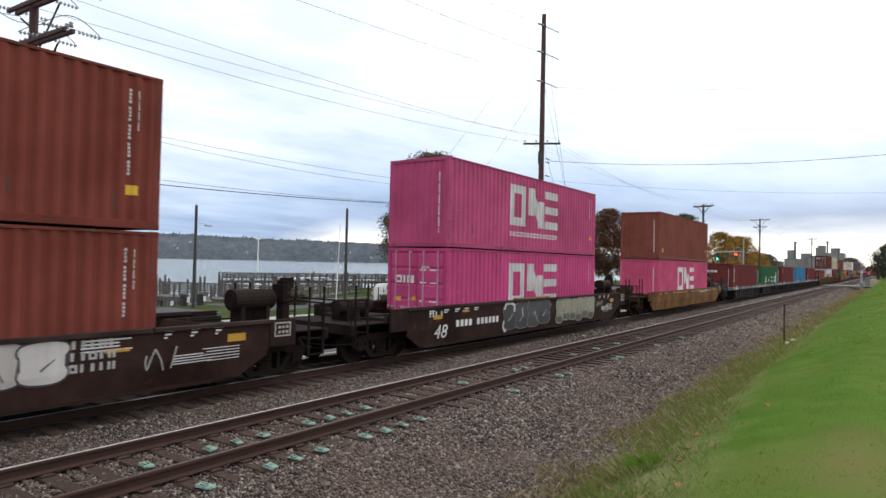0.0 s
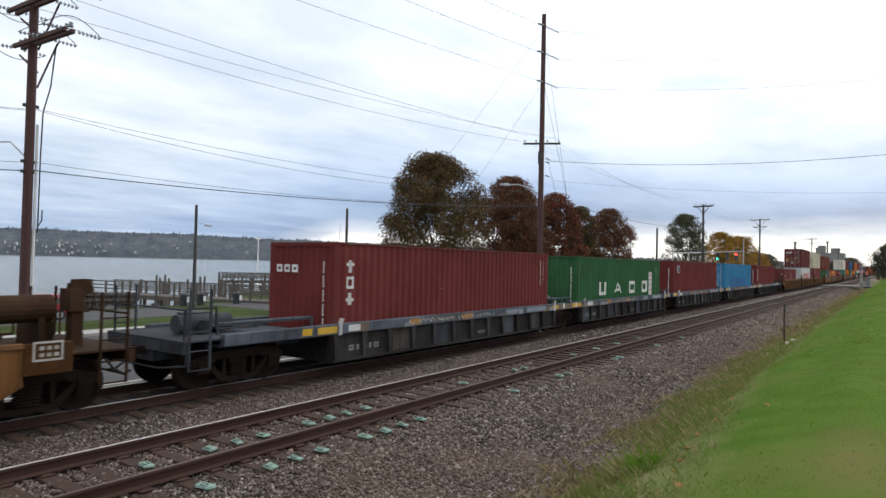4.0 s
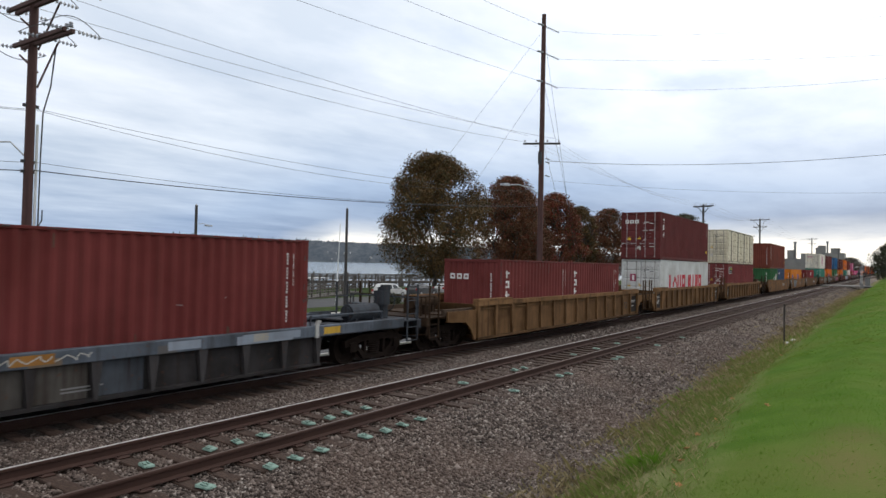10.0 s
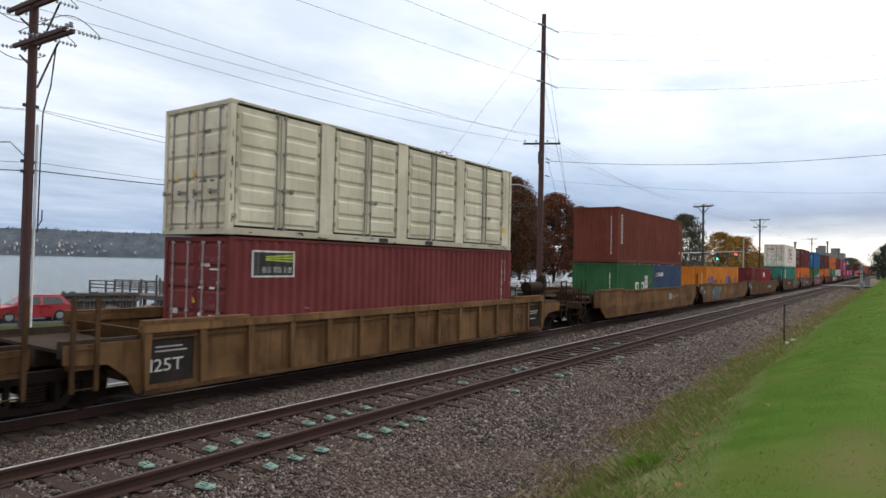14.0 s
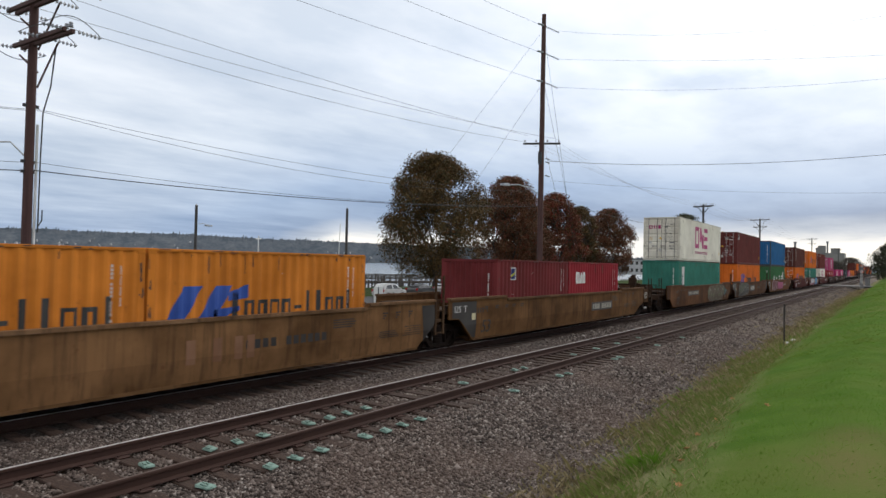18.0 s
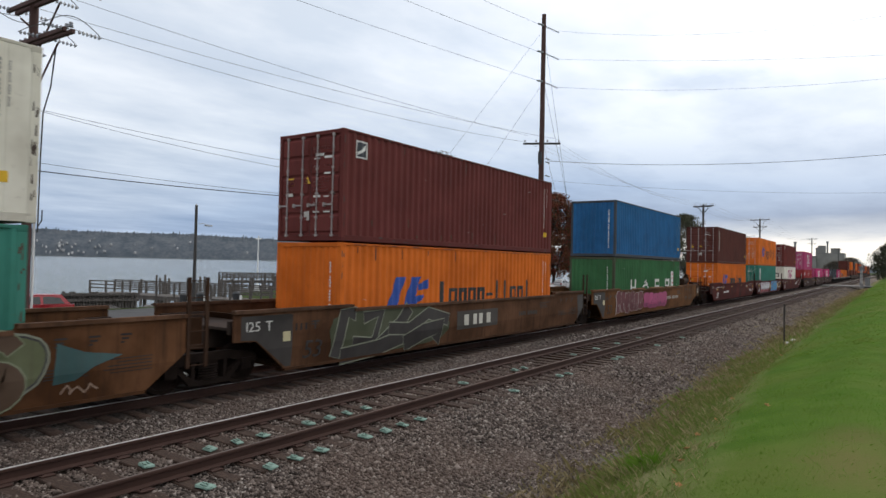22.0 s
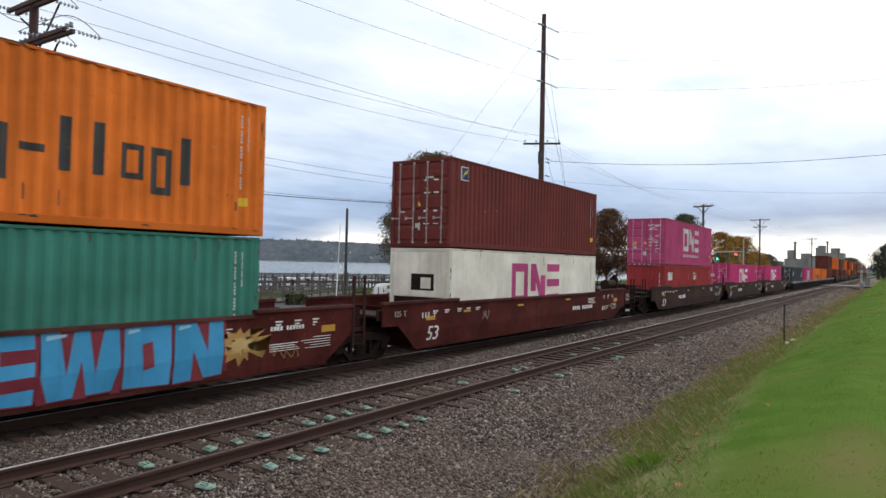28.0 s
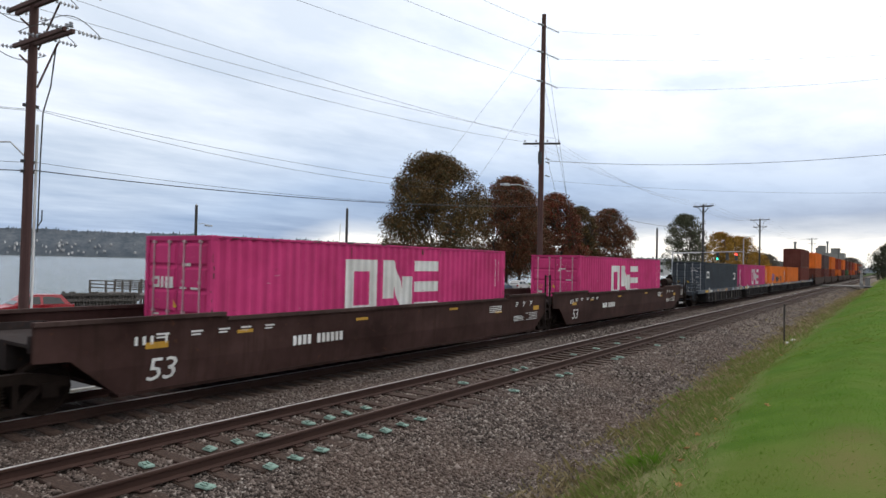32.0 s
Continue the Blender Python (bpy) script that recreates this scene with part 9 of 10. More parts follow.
# stay wires
for z, gx in ((20.5, 49.5), (17.3, 51.0), (13.0, 50.2)):
    wire(PM + Vector((0.1, -0.1, z + PARK)), (gx, 20.6, PARK), 0.0, 0.012, "thin stay wire to the ground", 3)
wire(PM + Vector((-0.2, 0.1, 19.8)), (33.5, 34.0, PARK), 0.0, 0.008, "thin stay wire to the ground", 3)
wire(PM + Vector((-0.2, 0.1, 15.8)), (36.5, 31.0, PARK), 0.0, 0.008, "thin stay wire to the ground", 3)


# ---- posts, pier and park furniture ----
def lamp_post(x, y, h, r, arm, label):
    t = thing("timber_post", label, "post", "park posts", (x, y, PARK))
    pole_shaft(t, h, r, r * 0.72, DARKPOLE, 0.6)
    if arm:
        bm = bmesh.new()
        path_tube(bm, [(0.05, 0, h - 1.55), (0.5, -0.3, h - 1.5), (0.95, -0.55, h - 1.62)], 0.025)
        box(bm, 0.55, 1.1, -0.65, -0.35, h - 1.72, h - 1.6)
        part("flood_light", bm, GALV, t, "small flood light on an arm")
    bm = bmesh.new()
    tube(bm, (0, 0, h), (0, 0, h + 0.12), 0.06, 0.03, 8)
    part("cap", bm, GALV, t)
    return t


lamp_post(31.0, 46.7, 8.45, 0.15, True, "dark timber post with a small flood light")
lamp_post(43.7, 41.9, 9.05, 0.16, False, "dark leaning timber post by the walk")
mast = thing("flag_pole", "slim white pole beside the timber post", "pole", loc=(43.1, 42.5, PARK))
bm = bmesh.new()
tube(bm, (0, 0, -0.3), (0.35, 0, 7.6), 0.055, 0.03, 8)
part("staff", bm, WHITE_PAINT, mast)
bm = bmesh.new()
tube(bm, (-0.12, -0.12, 0), (-0.12, -0.12, 0.2), 0.14, 0.12, 10)
part("foot", bm, CONCRETE, mast)
mast2 = thing("harbour_mast", "slim white harbour mast standing in the bay", "mast", loc=(76, 95, SEA))
bm = bmesh.new()
tube(bm, (0, 0, -2), (0, 0, 11.2), 0.16, 0.10, 8)
part("staff", bm, WHITE_PAINT, mast2)
bm = bmesh.new()
box(bm, -0.6, 0.6, -0.1, 0.1, 10.6, 10.8)
part("cross_bar", bm, WHITE_PAINT, mast2)


def pier(x0, y0, x1, y1, deck, wide, step, label, rail=1.35, piles=True, rails=3, seed=1):
    """A timber pier with plank deck, piles and a post-and-rail fence on both sides."""
    p, q = Vector((x0, y0, 0)), Vector((x1, y1, 0))
    L = (q - p).length
    t = thing("timber_pier", label, "pier", "", (x0, y0, deck))
    t.rotation_euler = (0, 0, math.atan2(y1 - y0, x1 - x0))
    r = random.Random(seed)

    def plank(bm):
        box(bm, -0.135, 0.135, -wide / 2, wide / 2, -0.06, 0.0)
    n = int(L / 0.28)
    for i in range(n):
        part("plank", shared(("plank", wide), plank, TIMBER), TIMBER, t, "", None, ((i + 0.5) * L / n, 0, r.uniform(-0.006, 0.006)))
    for sy in (-1, 1):
        bm = bmesh.new()
        box(bm, 0, L, sy * (wide / 2 - 0.12) - 0.09, sy * (wide / 2 - 0.12) + 0.09, -0.42, -0.06)
        part("stringer", bm, TIMBER, t)
        m = max(2, round(L / step))
        for i in range(m + 1):
            def post(bm):
                box(bm, -0.075, 0.075, -0.075, 0.075, -0.3, rail)
            part("rail_post", shared(("rail_post", rail), post, TIMBER), TIMBER, t, "", None, (L * i / m, sy * (wide / 2 - 0.05), 0))
            if piles and i % 2 == 0:
                def pile(bm):
                    tube(bm, (0, 0, -5.5), (0, 0, -0.06), 0.17, 0.16, 9)
                part("support_post", shared("support_post", pile, TIMBER), TIMBER, t, "", None, (L * i / m, sy * (wide / 2 - 0.25), 0))
        for k in range(rails):
            z = rail - 0.06 - k * (rail - 0.25) / rails
            bm = bmesh.new()
            box(bm, -0.1, L + 0.1, sy * (wide / 2 - 0.05) - 0.035, sy * (wide / 2 - 0.05) + 0.035, z - 0.06, z + 0.06)
            part("rail", bm, TIMBER, t)
    return t


pier(40.5, 47.2, 35.0, 69.3, -1.2, 3.2, 2.2, "grey timber pier with post-and-rail fences", seed=3)
pier(41.0, 49.0, 62.0, 58.0, -1.25, 2.4, 2.2, "grey timber boardwalk along the park's edge", 1.25, True, 3, 4)
pier(66.0, 92.0, 98.0, 78.0, -1.0, 3.0, 1.3, "long grey timber fishing pier out in the bay", 1.3, True, 4, 5)
pier(98.0, 78.0, 112.0, 74.0, -1.0, 3.0, 1.3, "far end of the grey timber fishing pier", 1.3, True, 4, 6)

# old broken piles and boulders along the water's edge
rs = random.Random(9)
for i in range(46):
    u = i / 46
    x, y = 24 + 28 * u + rs.uniform(-1, 1), shore(24 + 28 * u) + rs.uniform(2.2, 9)
    z = ground_z(y, x)
    h = rs.uniform(0.9, 2.4)
    bm = bmesh.new()
    tube(bm, (0, 0, -0.6), (rs.uniform(-0.12, 0.12), rs.uniform(-0.1, 0.1), h), 0.19, 0.15, 9)
    solid("old_pile", bm, TIMBER, "broken old timber pile on the beach", "pile", "old piles", loc=(x, y, z))
ROCK = plain("grey_boulder", [(0.3, (0.07, 0.066, 0.062)), (0.7, (0.20, 0.19, 0.18))], 2, 0.95, 0, 0.6, None, 14)
for i in range(40):
    x = 8 + 60 * i / 40 + rs.uniform(-0.5, 0.5)
    y = shore(x) + rs.uniform(0.1, 1.2)
    bm = bmesh.new()
    bmesh.ops.create_icosphere(bm, subdivisions=2, radius=1.0)
    ph = rs.uniform(0, 50)
    for v in bm.verts:
        v.co *= 1 + 0.28 * noise.noise(v.co * 1.3 + Vector((ph, 0, 0)))
        v.co = Vector((v.co.x * 0.75, v.co.y * 0.6, v.co.z * 0.48))
    solid("boulder", bm, ROCK, "grey rough boulder at the park's edge", "boulder", "shore boulders", loc=(x, y, ground_z(y, x) + 0.12)).rotation_euler = (0, 0, rs.uniform(0, 6))
for i in range(110):
    x, y = rs.uniform(50, 100), rs.uniform(66, 92)
    h = rs.uniform(2.4, 5.0)
    bm = bmesh.new()
    tube(bm, (0, 0, -1.5), (rs.uniform(-0.1, 0.1), rs.uniform(-0.1, 0.1), h), 0.20, 0.16, 8)
    solid("old_pile", bm, TIMBER, "weathered mooring pile standing in the water", "pile", "old piles", loc=(x, y, SEA))
# bulkhead of upright timbers left of the pier
bw = thing("timber_bulkhead", "dark timber bulkhead at the water's edge", "bulkhead", loc=(23.2, 51.7, -1.4))
bw.rotation_euler = (0, 0, math.atan2(-2.1, 4.3))
for i in range(23):
    def stave(bm):
        tube(bm, (0, 0, -2.2), (0, 0, 1.25), 0.125, 0.115, 8)
    part("stave", shared("stave", stave, TIMBER), TIMBER, bw, "", None, (i * 0.225, rs.uniform(-0.05, 0.05), rs.uniform(-0.12, 0.16) - 0.012 * i))
for z in (0.55, 1.0):
    bm = bmesh.new()
    box(bm, -0.2, 5.2, -0.26, -0.15, z, z + 0.2)
    part("waler", bm, TIMBER, bw)
# bins, planters and a notice board
BIN = plain("dark_bin", [(0.3, (0.02, 0.022, 0.024)), (0.7, (0.05, 0.052, 0.055))], 6, 0.6)
for x, y, lab in ((31.6, 49.0, "dark litter bin on the promenade"), (33.3, 49.2, "dark litter bin on the promenade"), (36.6, 48.6, "small dark litter bin")):
    t = thing("litter_bin", lab, "bin", "litter bins", (x, y, PARK))
    bm = bmesh.new()
    tube(bm, (0, 0, 0), (0, 0, 0.95), 0.30, 0.36, 14)
    part("body", bm, BIN, t)
    bm = bmesh.new()
    tube(bm, (0, 0, 0.95), (0, 0, 1.12), 0.38, 0.2, 14)
    part("lid", bm, BIN, t)
    bm = bmesh.new()
    box(bm, 0.05, 0.30, -0.40, -0.37, 0.35, 0.8)
    part("notice", bm, WHITE_PAINT, t, "white notice")
nb = thing("notice_board", "white upright notice board with a dark stripe", "sign", loc=(45.9, 39.7, PARK))
bm = bmesh.new()
box(bm, -0.42, -0.06, -0.04, 0.04, 0.0, 1.75)
part("panel", bm, WHITE_PAINT, nb)
bm = bmesh.new()
box(bm, 0.06, 0.42, -0.04, 0.04, 0.0, 1.75)
part("panel", bm, WHITE_PAINT, nb)
bm = bmesh.new()
box(bm, -0.06, 0.06, -0.035, 0.035, 0.0, 1.7)
part("stripe", bm, BIN, nb, "dark middle stripe")
nb.rotation_euler = (0, 0, radians(-45))
hedge_m = LEAF_DARK
for x, y, L in ((47.3, 39.6, 3.0), (40.3, 44.8, 2.0)):
    rg = np.random.default_rng(int(x))
    n = 1500
    P = np.stack([rg.uniform(-L / 2, L / 2, n), rg.uniform(-0.5, 0.5, n), rg.uniform(0, 0.95, n) ** 0.8], 1) + np.array([x, y, PARK])
    a = rg.normal(size=(n, 3)) * 0.09
    b = rg.normal(size=(n, 3)) * 0.06
    V = np.stack([P - a, P + b, P + a, P - b], 1).reshape(-1, 3)
    arrays("low_hedge", V, 4 * np.arange(n)[:, None] + np.arange(4)[None], LEAF_GREY, "low clipped dull green shrub by the walk", "shrub", "")


# ---- cars ----
GLASS = plain("dark_car_glass", [(0.3, (0.012, 0.014, 0.016)), (0.7, (0.03, 0.033, 0.036))], 3, 0.08, 0, 0, None, 5, 0.6)
TYRE = RUBBER
CARPAINT = painted("car_paint", 0.28, 0.05, 0.0, 0.6)
RIM = plain("alloy_rim", [(0.3, (0.35, 0.35, 0.36)), (0.7, (0.55, 0.55, 0.56))], 8, 0.35, 0.8, 0)
REDLENS = plain("red_lens", [(0.3, (0.25, 0.01, 0.01)), (0.7, (0.4, 0.02, 0.02))], 8, 0.2, 0, 0)
LENS = plain("clear_lens", [(0.3, (0.5, 0.5, 0.5)), (0.7, (0.7, 0.7, 0.7))], 8, 0.1, 0, 0)


def parked_car(x, y, turn, color, label, style="suv"):
    t = thing("car", label, "car", "parked cars", (x, y, PARK + 0.015))
    t.rotation_euler = (0, 0, radians(turn))
    H0 = {"suv": 1.62, "tall": 1.86}.get(style, 1.45)
    body = [(-2.18, 0.32), (-1.75, 0.24), (1.75, 0.24), (2.2, 0.34), (2.25, 0.62), (2.1, 0.86), (1.25, 0.98), (-2.1, 1.0), (-2.24, 0.8)]
    cab = [(1.2, 0.98), (0.45, H0 - 0.06), (-0.1, H0), (-1.55, H0 - 0.03), (-2.02, 1.02)] if style != "sedan" else [(1.05, 0.98), (0.35, H0 - 0.05), (-0.2, H0), (-1.1, H0 - 0.08), (-1.85, 1.0)]
    bm = bmesh.new()
    prism(bm, body, -0.89, 0.89)
    bmesh.ops.bevel(bm, geom=list(bm.edges), offset=0.05, segments=2, affect="EDGES")
    part("body", bm, CARPAINT, t, "", color, smooth=False)
    bm = bmesh.new()
    a = [bm.verts.new((px, -0.80 if pz < 1.1 else -0.64, pz)) for px, pz in cab]
    b = [bm.verts.new((px, 0.80 if pz < 1.1 else 0.64, pz)) for px, pz in cab]
    bm.faces.new(a)
    bm.faces.new(b[::-1])
    n = len(cab)
    for i in range(n):
        bm.faces.new((a[i], b[i], b[(i + 1) % n], a[(i + 1) % n]))
    part("cabin", bm, CARPAINT, t, "", color)
    # window panes stand a little proud of the pillars
    for sy in (-1, 1):
        for u0, u1 in ((0.10, 0.47), (0.52, 0.90)):
            bm = bmesh.new()
            lo0, lo1 = cab[0][0] + (cab[-1][0] - cab[0][0]) * u0, cab[0][0] + (cab[-1][0] - cab[0][0]) * u1
            hi_a, hi_b = cab[1][0] - 0.02, cab[3][0] + 0.05
            hi0, hi1 = max(lo0 - 0.55, hi_b) if u0 < 0.3 else lo0, min(lo1 + (0.3 if u1 > 0.8 else 0), hi_a)
            hi0 = lo0 - 0.6 if u0 < 0.3 else lo0
            vs = [bm.verts.new((px, sy * py, pz)) for px, py, pz in ((lo0, 0.803, 1.04), (lo1, 0.803, 1.04), (hi1, 0.665, H0 - 0.13), (hi0, 0.665, H0 - 0.13))]
            bm.faces.new(vs)
            part("side_window", bm, GLASS, t, "dark window pane")
    for p0, p1, nm in ((cab[0], cab[1], "windscreen"), (cab[-1], cab[-2], "rear_window")):
        s = 1 if nm == "windscreen" else -1
        bm = bmesh.new()
        vs = [bm.verts.new(q) for q in ((p0[0] + s * 0.012 - s * 0.08, -0.70, p0[1] + 0.09), (p0[0] + s * 0.012 - s * 0.08, 0.70, p0[1] + 0.09), (p1[0] + s * 0.03, 0.58, p1[1] - 0.07), (p1[0] + s * 0.03, -0.58, p1[1] - 0.07))]
        bm.faces.new(vs)
        part(nm, bm, GLASS, t, "dark window pane")
    for wx in (-1.38, 1.40):
        for wy in (-0.80, 0.80):
            def tyre(bm):
                tube(bm, (0, -0.11, 0), (0, 0.11, 0), 0.335, 0.335, 22)
            w = part("wheel", shared("car_tyre", tyre, TYRE), TYRE, t, "black tyre", None, (wx, wy, 0.335))
            def rim(bm):
                tube(bm, (0, -0.118, 0), (0, 0.118, 0), 0.21, 0.21, 14)
            part("rim", shared("car_rim", rim, RIM), RIM, w, "alloy rim")
    for sy in (-1, 1):
        bm = bmesh.new()
        box(bm, 2.02, 2.235, sy * 0.72 - 0.14, sy * 0.72 + 0.14, 0.66, 0.80)
        part("headlight", bm, LENS, t, "clear headlight")
        bm = bmesh.new()
        box(bm, -2.235, -2.05, sy * 0.76 - 0.12, sy * 0.76 + 0.12, 0.74, 0.98)
        part("tail_light", bm, REDLENS, t, "red tail light")
        bm = bmesh.new()
        box(bm, 0.72, 0.9, sy * 0.98 - 0.1, sy * 0.98 + 0.1, 0.98, 1.12)
        part("mirror", bm, CARPAINT, t, "", color)
    return t


parked_car(17.6, 43.6, 178, (0.36, 0.012, 0.022), "bright red hatchback parked beside the water", "suv")
parked_car(56.6, 47.3, 4, (0.55, 0.55, 0.54), "silver-white hatchback parked by the promenade", "suv")
parked_car(63.2, 47.6, 3, (0.035, 0.037, 0.04), "dark grey car parked by the water", "sedan")
parked_car(69.5, 48.0, 0, (0.5, 0.5, 0.5), "pale grey car parked by the trees", "sedan")
parked_car(83.0, 47.8, 0, (0.06, 0.09, 0.16), "dark blue car parked under trees", "sedan")
parked_car(89.5, 48.0, 0, (0.6, 0.6, 0.6), "white parked car under the trees", "suv")
parked_car(97.0, 47.4, 0, (0.6, 0.6, 0.6), "white car parked under the maples", "suv")
parked_car(105.0, 47.8, 0, (0.6, 0.61, 0.62), "white van-like car parked under maples", "suv")
parked_car(113.0, 47.4, 0, (0.10, 0.10, 0.11), "dull grey car parked under maples", "sedan")


CAR_SPEED = 12.8
PASSING = parked_car(26.6, 31.4, 180, (0.62, 0.63, 0.64), "white tall estate car driving along the road", "tall")


# ---- boats and buildings along the water ----
def boat(x, y, turn, L, label):
    t = thing("boat", label, "boat", "moored boats", (x, y, SEA))
    t.rotation_euler = (0, 0, radians(turn))
    bm = bmesh.new()
    prof = [(-L / 2, 0.0), (L * 0.38, 0.0), (L / 2, 0.9), (-L / 2, 0.75)]
    prism(bm, prof, -L * 0.15, L * 0.15)
    bmesh.ops.bevel(bm, geom=list(bm.edges), offset=0.08, segments=2, affect="EDGES")
    part("hull", bm, WHITE_PAINT, t, "white hull")
    bm = bmesh.new()
    prism(bm, [(-L * 0.28, 0.78), (L * 0.18, 0.85), (L * 0.06, 1.9), (-L * 0.25, 1.95)], -L * 0.11, L * 0.11)
    part("cabin", bm, WHITE_PAINT, t)
    for sy in (-1, 1):
        bm = bmesh.new()
        box(bm, -L * 0.2, L * 0.05, sy * L * 0.112 - 0.01, sy * L * 0.112 + 0.01, 1.25, 1.7)
        part("cabin_window", bm, GLASS, t)
    return t


boat(94, 91, 20, 7.0, "white motor boat moored at the pier")
boat(104, 92, 10, 6.0, "white motor boat with a dark window")
boat(82, 101, 0, 6.5, "small white moored boat")
gb = thing("float_shelter", "white-roofed boat shelter on floats", "shelter", loc=(80, 88, SEA))
bm = bmesh.new()
box(bm, -4, 4, -2.5, 2.5, -0.3, 0.5)
part("float", bm, TIMBER, gb)
for x in (-3.7, 0, 3.7):
    for y in (-2.2, 2.2):
        bm = bmesh.new()
        box(bm, x - 0.12, x + 0.12, y - 0.12, y + 0.12, 0.5, 3.6)
        part("post", bm, DARKPOLE, gb)
bm = bmesh.new()
prism(bm, [(-4.4, 3.6), (4.4, 3.6), (4.4, 3.8), (-4.4, 3.8)], -2.9, 2.9)
part("roof", bm, WHITE_PAINT, gb, "white flat roof")

WALL = plain("pale_render", [(0.3, (0.30, 0.30, 0.30)), (0.7, (0.45, 0.45, 0.44))], 0.4, 0.9, 0, 0.1)
TAN = plain("tan_concrete", [(0.3, (0.17, 0.165, 0.155)), (0.7, (0.27, 0.265, 0.25))], 0.15, 0.9, 0, 0.1)
SLATE = plain("grey_roof", [(0.3, (0.09, 0.09, 0.10)), (0.7, (0.17, 0.17, 0.18))], 0.5, 0.9)


def building(name, x, y, w, d, h, label, wall, storeys, bays, roof_h=0.0, z=PARK):
    t = thing(name, label, "building", "", (x, y, z))
    bm = bmesh.new()
    box(bm, -w / 2, w / 2, -d / 2, d / 2, -0.5, h)
    part("wall", bm, wall, t)
    bm = bmesh.new()
    if roof_h:
        prism(bm, [(-w / 2 - 0.4, h), (w / 2 + 0.4, h), (0, h + roof_h)], -d / 2 - 0.4, d / 2 + 0.4)
    else:
        box(bm, -w / 2 - 0.3, w / 2 + 0.3, -d / 2 - 0.3, d / 2 + 0.3, h, h + 0.4)
    part("roof", bm, SLATE, t, "grey roof")
    sh = h / storeys
    for s in range(storeys):
        for k in range(bays):
            y0 = -d / 2 + d * (k + 0.25) / bays
            y1 = -d / 2 + d * (k + 0.75) / bays
            bm = bmesh.new()
            box(bm, -w / 2 - 0.02, -w / 2 + 0.1, y0, y1, s * sh + sh * 0.3, s * sh + sh * 0.75)
            part("window", bm, GLASS, t)
    return t


building("waterfront_building", 380, 120, 12, 26, 8.5, "pale blue-white waterfront building", WALL, 2, 9)
building("mill_building", 700, 46, 30, 22, 20.5, "tan concrete mill building far down the line", TAN, 1, 0)
building("mill_building", 705, 72, 30, 24, 15.0, "tan concrete mill building with a flat roof", TAN, 1, 0)
building("mill_building", 690, 96, 26, 20, 12.0, "low tan mill building", TAN, 1, 0)
for x, y, w, d, h, z in ((690, 42, 9, 7, 4.5, 19.0), (692, 53, 8, 6, 7.0, 19.0), (694, 66, 10, 8, 5.0, 13.6), (694, 79, 8, 5, 8.0, 13.6), (684, 60, 9, 6, 17.5, PARK)):
    building("mill_tower", x, y, w, d, h, "small tan tower block of the mill", TAN, 1, 0, 0.0, z)
for x, y, h, r in ((696, 75.6, 30.5, 1.3), (699, 49.0, 31.0, 0.9), (704, 58, 25, 1.3)):
    t = thing("mill_stack", "tan concrete stack of the mill", "chimney", "mill stacks", (x, y, PARK))
    bm = bmesh.new()
    tube(bm, (0, 0, -0.5), (0, 0, h), r, r * 0.8, 16)
    part("shaft", bm, TAN, t)
    bm = bmesh.new()
    tube(bm, (0, 0, h), (0, 0, h + 1.2), r * 1.1, r * 1.1, 16)
    part("cap", bm, SLATE, t)


# ---- road signals and the level crossing ----
def lamp_mat(name, c, k):
    m, nt, b = mat_base(name, 0.3)
    b.inputs["Base Color"].default_value = (*[v * 0.3 for v in c], 1)
    b.inputs["Emission Color"].default_value, b.inputs["Emission Strength"].default_value = (*c, 1), k
    return m


GO, STOP = lamp_mat("green_signal_glow", (0.05, 1.0, 0.45), 5.0), lamp_mat("red_signal_glow", (1.0, 0.06, 0.03), 5.0)
ts = thing("traffic_signal", "galvanised mast arm with three dark signal heads", "traffic signal", loc=(95.0, 26.0, PARK))
bm = bmesh.new()
tube(bm, (0, 0, 0), (0, 0, 6.6), 0.14, 0.10, 10)
part("mast", bm, GALV, ts)
bm = bmesh.new()
tube(bm, (0, 0, 6.3), (0, -9.6, 6.6), 0.09, 0.05, 8)
part("arm", bm, GALV, ts)
for k, (y, lit) in enumerate(((19.85, GO), (18.6, None), (17.44, STOP))):
    bm = bmesh.new()
    box(bm, -0.12, 0.12, y - 26 - 0.19, y - 26 + 0.19, 5.35, 6.4)
    hd = part("signal_head", bm, BIN, ts, "black signal head")
    for j, z in enumerate((6.2, 5.87, 5.55)):
        bm = bmesh.new()
        tube(bm, (-0.135, y - 26, z), (-0.121, y - 26, z), 0.13, 0.13, 14)
        on = (lit is GO and j == 2) or (lit is STOP and j == 0)
        part("lens", bm, lit if on else GLASS, hd, "lit lens" if on else "dark lens")
lpole = thing("street_lamp", "slim grey street lamp", "street lamp", loc=(137.9, 24.0, PARK))
bm = bmesh.new()
tube(bm, (0, 0, 0), (0, 0, 10.2), 0.13, 0.08, 8)
part("mast", bm, GALV, lpole)
bm = bmesh.new()
path_tube(bm, [(0, 0, 10.2), (0.3, -0.8, 10.7), (0.4, -2.0, 10.8)], 0.05)
part("arm", bm, GALV, lpole)

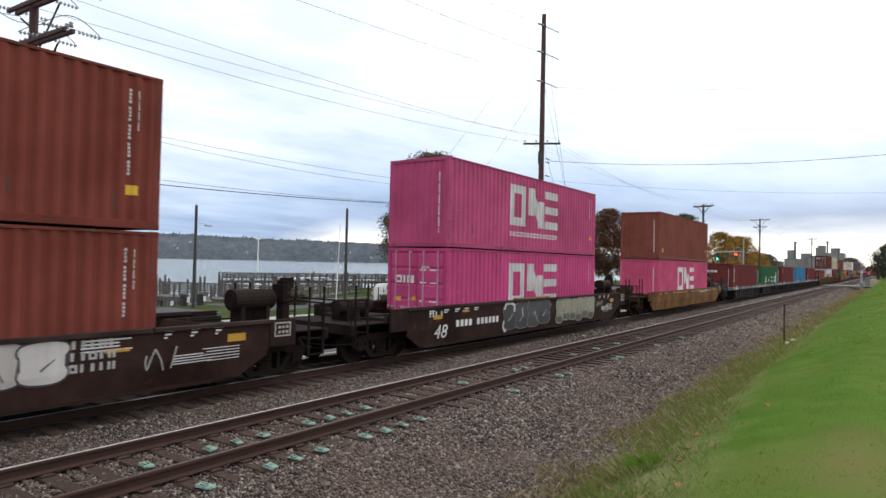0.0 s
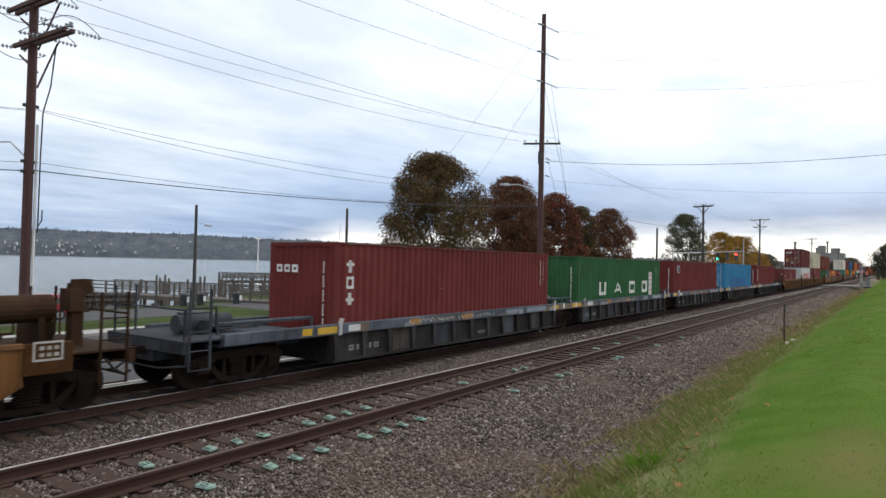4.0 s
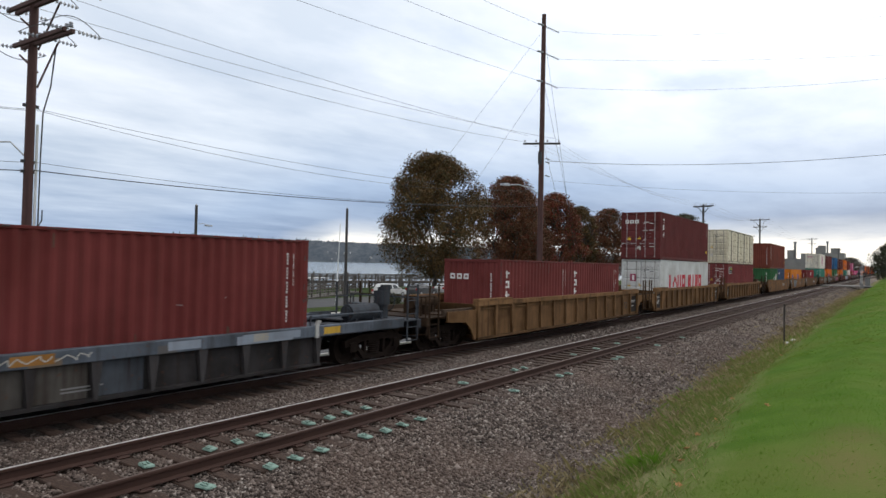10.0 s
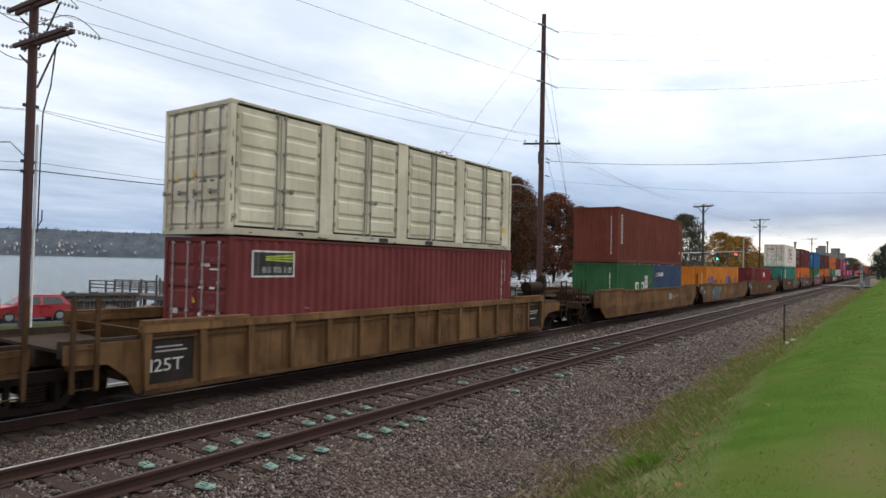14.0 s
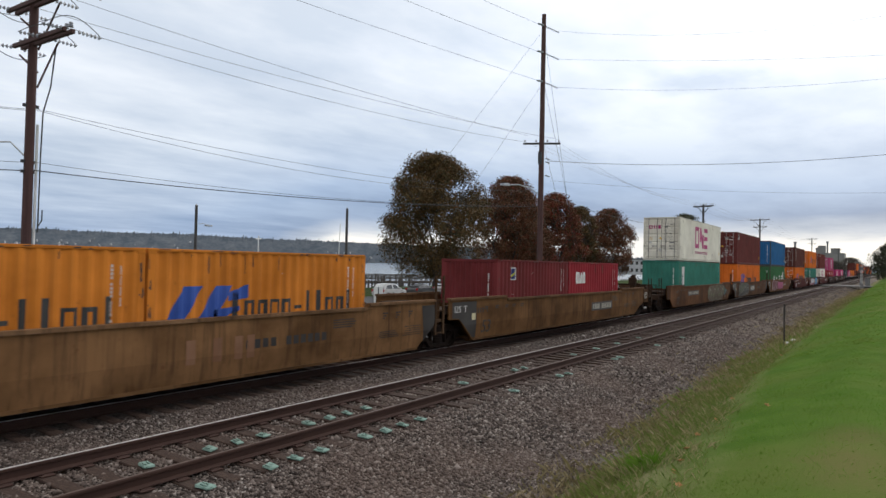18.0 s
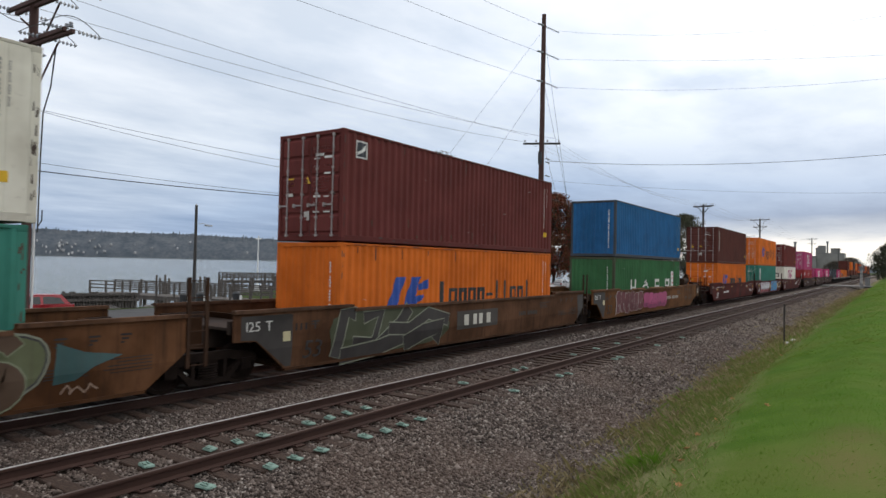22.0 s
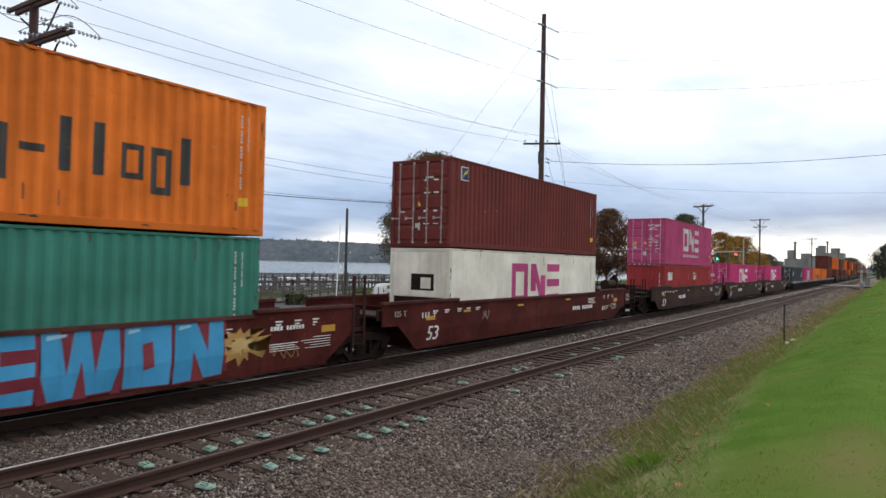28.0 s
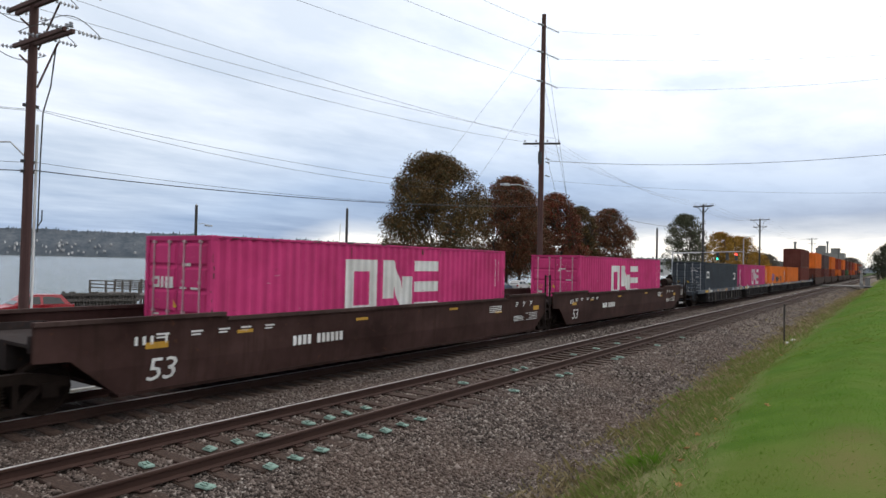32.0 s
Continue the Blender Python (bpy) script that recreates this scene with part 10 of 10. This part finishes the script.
bm = bmesh.new()
box(bm, 144, 153, 4.2, 11.15, -0.19, 0.02)
box(bm, 144, 153, 14.1, 20.0, -1.42, -0.25)
solid("level_crossing", bm, plain("worn_crossing_slab", [(0.3, (0.10, 0.095, 0.09)), (0.7, (0.19, 0.18, 0.17))], 1.2, 0.9, 0, 0.2), "pale concrete road surface across the tracks", "level crossing", kind="structure")
bm = bmesh.new()
prism(bm, [(144, -0.3), (153, -0.3), (153, 0.62), (144, 0.62)], -40, 1.2)
prism(bm, [(144, -0.8), (153, -0.8), (153, 0.0), (144, 0.0)], 1.2, 4.2)
solid("road", bm, ASPHALT, "asphalt road that leads to the level crossing", "road", kind="structure")
DULL = plain("dull_grey_paint", [(0.3, (0.13, 0.13, 0.135)), (0.7, (0.21, 0.21, 0.215))], 3, 0.7, 0.0, 0.05)
for x, y in ((142.5, 4.4), (154.5, 5.0)):
    t = thing("crossing_signal", "grey crossing signal mast with crossbuck and gate", "crossing signal", "crossing signals", (x, y, -0.3))
    bm = bmesh.new()
    tube(bm, (0, 0, 0), (0, 0, 4.3), 0.07, 0.06, 8)
    part("mast", bm, GALV, t)
    for a in (45, -45):
        bm = bmesh.new()
        box(bm, -0.012, 0.012, -0.6, 0.6, -0.11, 0.11)
        bm.transform(Matrix.Translation((-0.09, 0, 3.7)) @ Matrix.Rotation(radians(a), 4, "X"))
        part("crossbuck", bm, DULL, t, "dull white crossed board")
    bm = bmesh.new()
    box(bm, -0.06, 0.06, -0.55, 0.55, 2.65, 2.72)
    for y2 in (-0.45, 0.45):
        tube(bm, (-0.08, y2, 2.68), (0.02, y2, 2.68), 0.2, 0.2, 12)
    part("light_bar", bm, BIN, t, "black twin lamp bar")
    bm = bmesh.new()
    box(bm, -0.2, 0.2, -0.22, 0.22, 0.0, 0.9)
    part("gate_motor", bm, DULL, t)
hut = thing("signal_cabinet", "grey steel signal cabinet by the crossing", "cabinet", loc=(157.5, 3.9, -0.3))
bm = bmesh.new()
box(bm, -0.6, 0.6, -0.45, 0.45, 0, 1.8)
part("body", bm, DULL, hut)
bm = bmesh.new()
box(bm, -0.68, 0.68, -0.53, 0.53, 1.8, 1.9)
part("roof", bm, DULL, hut)
bm = bmesh.new()
box(bm, -0.63, -0.6, -0.3, 0.3, 0.15, 1.65)
part("door", bm, DULL, hut)
motions()
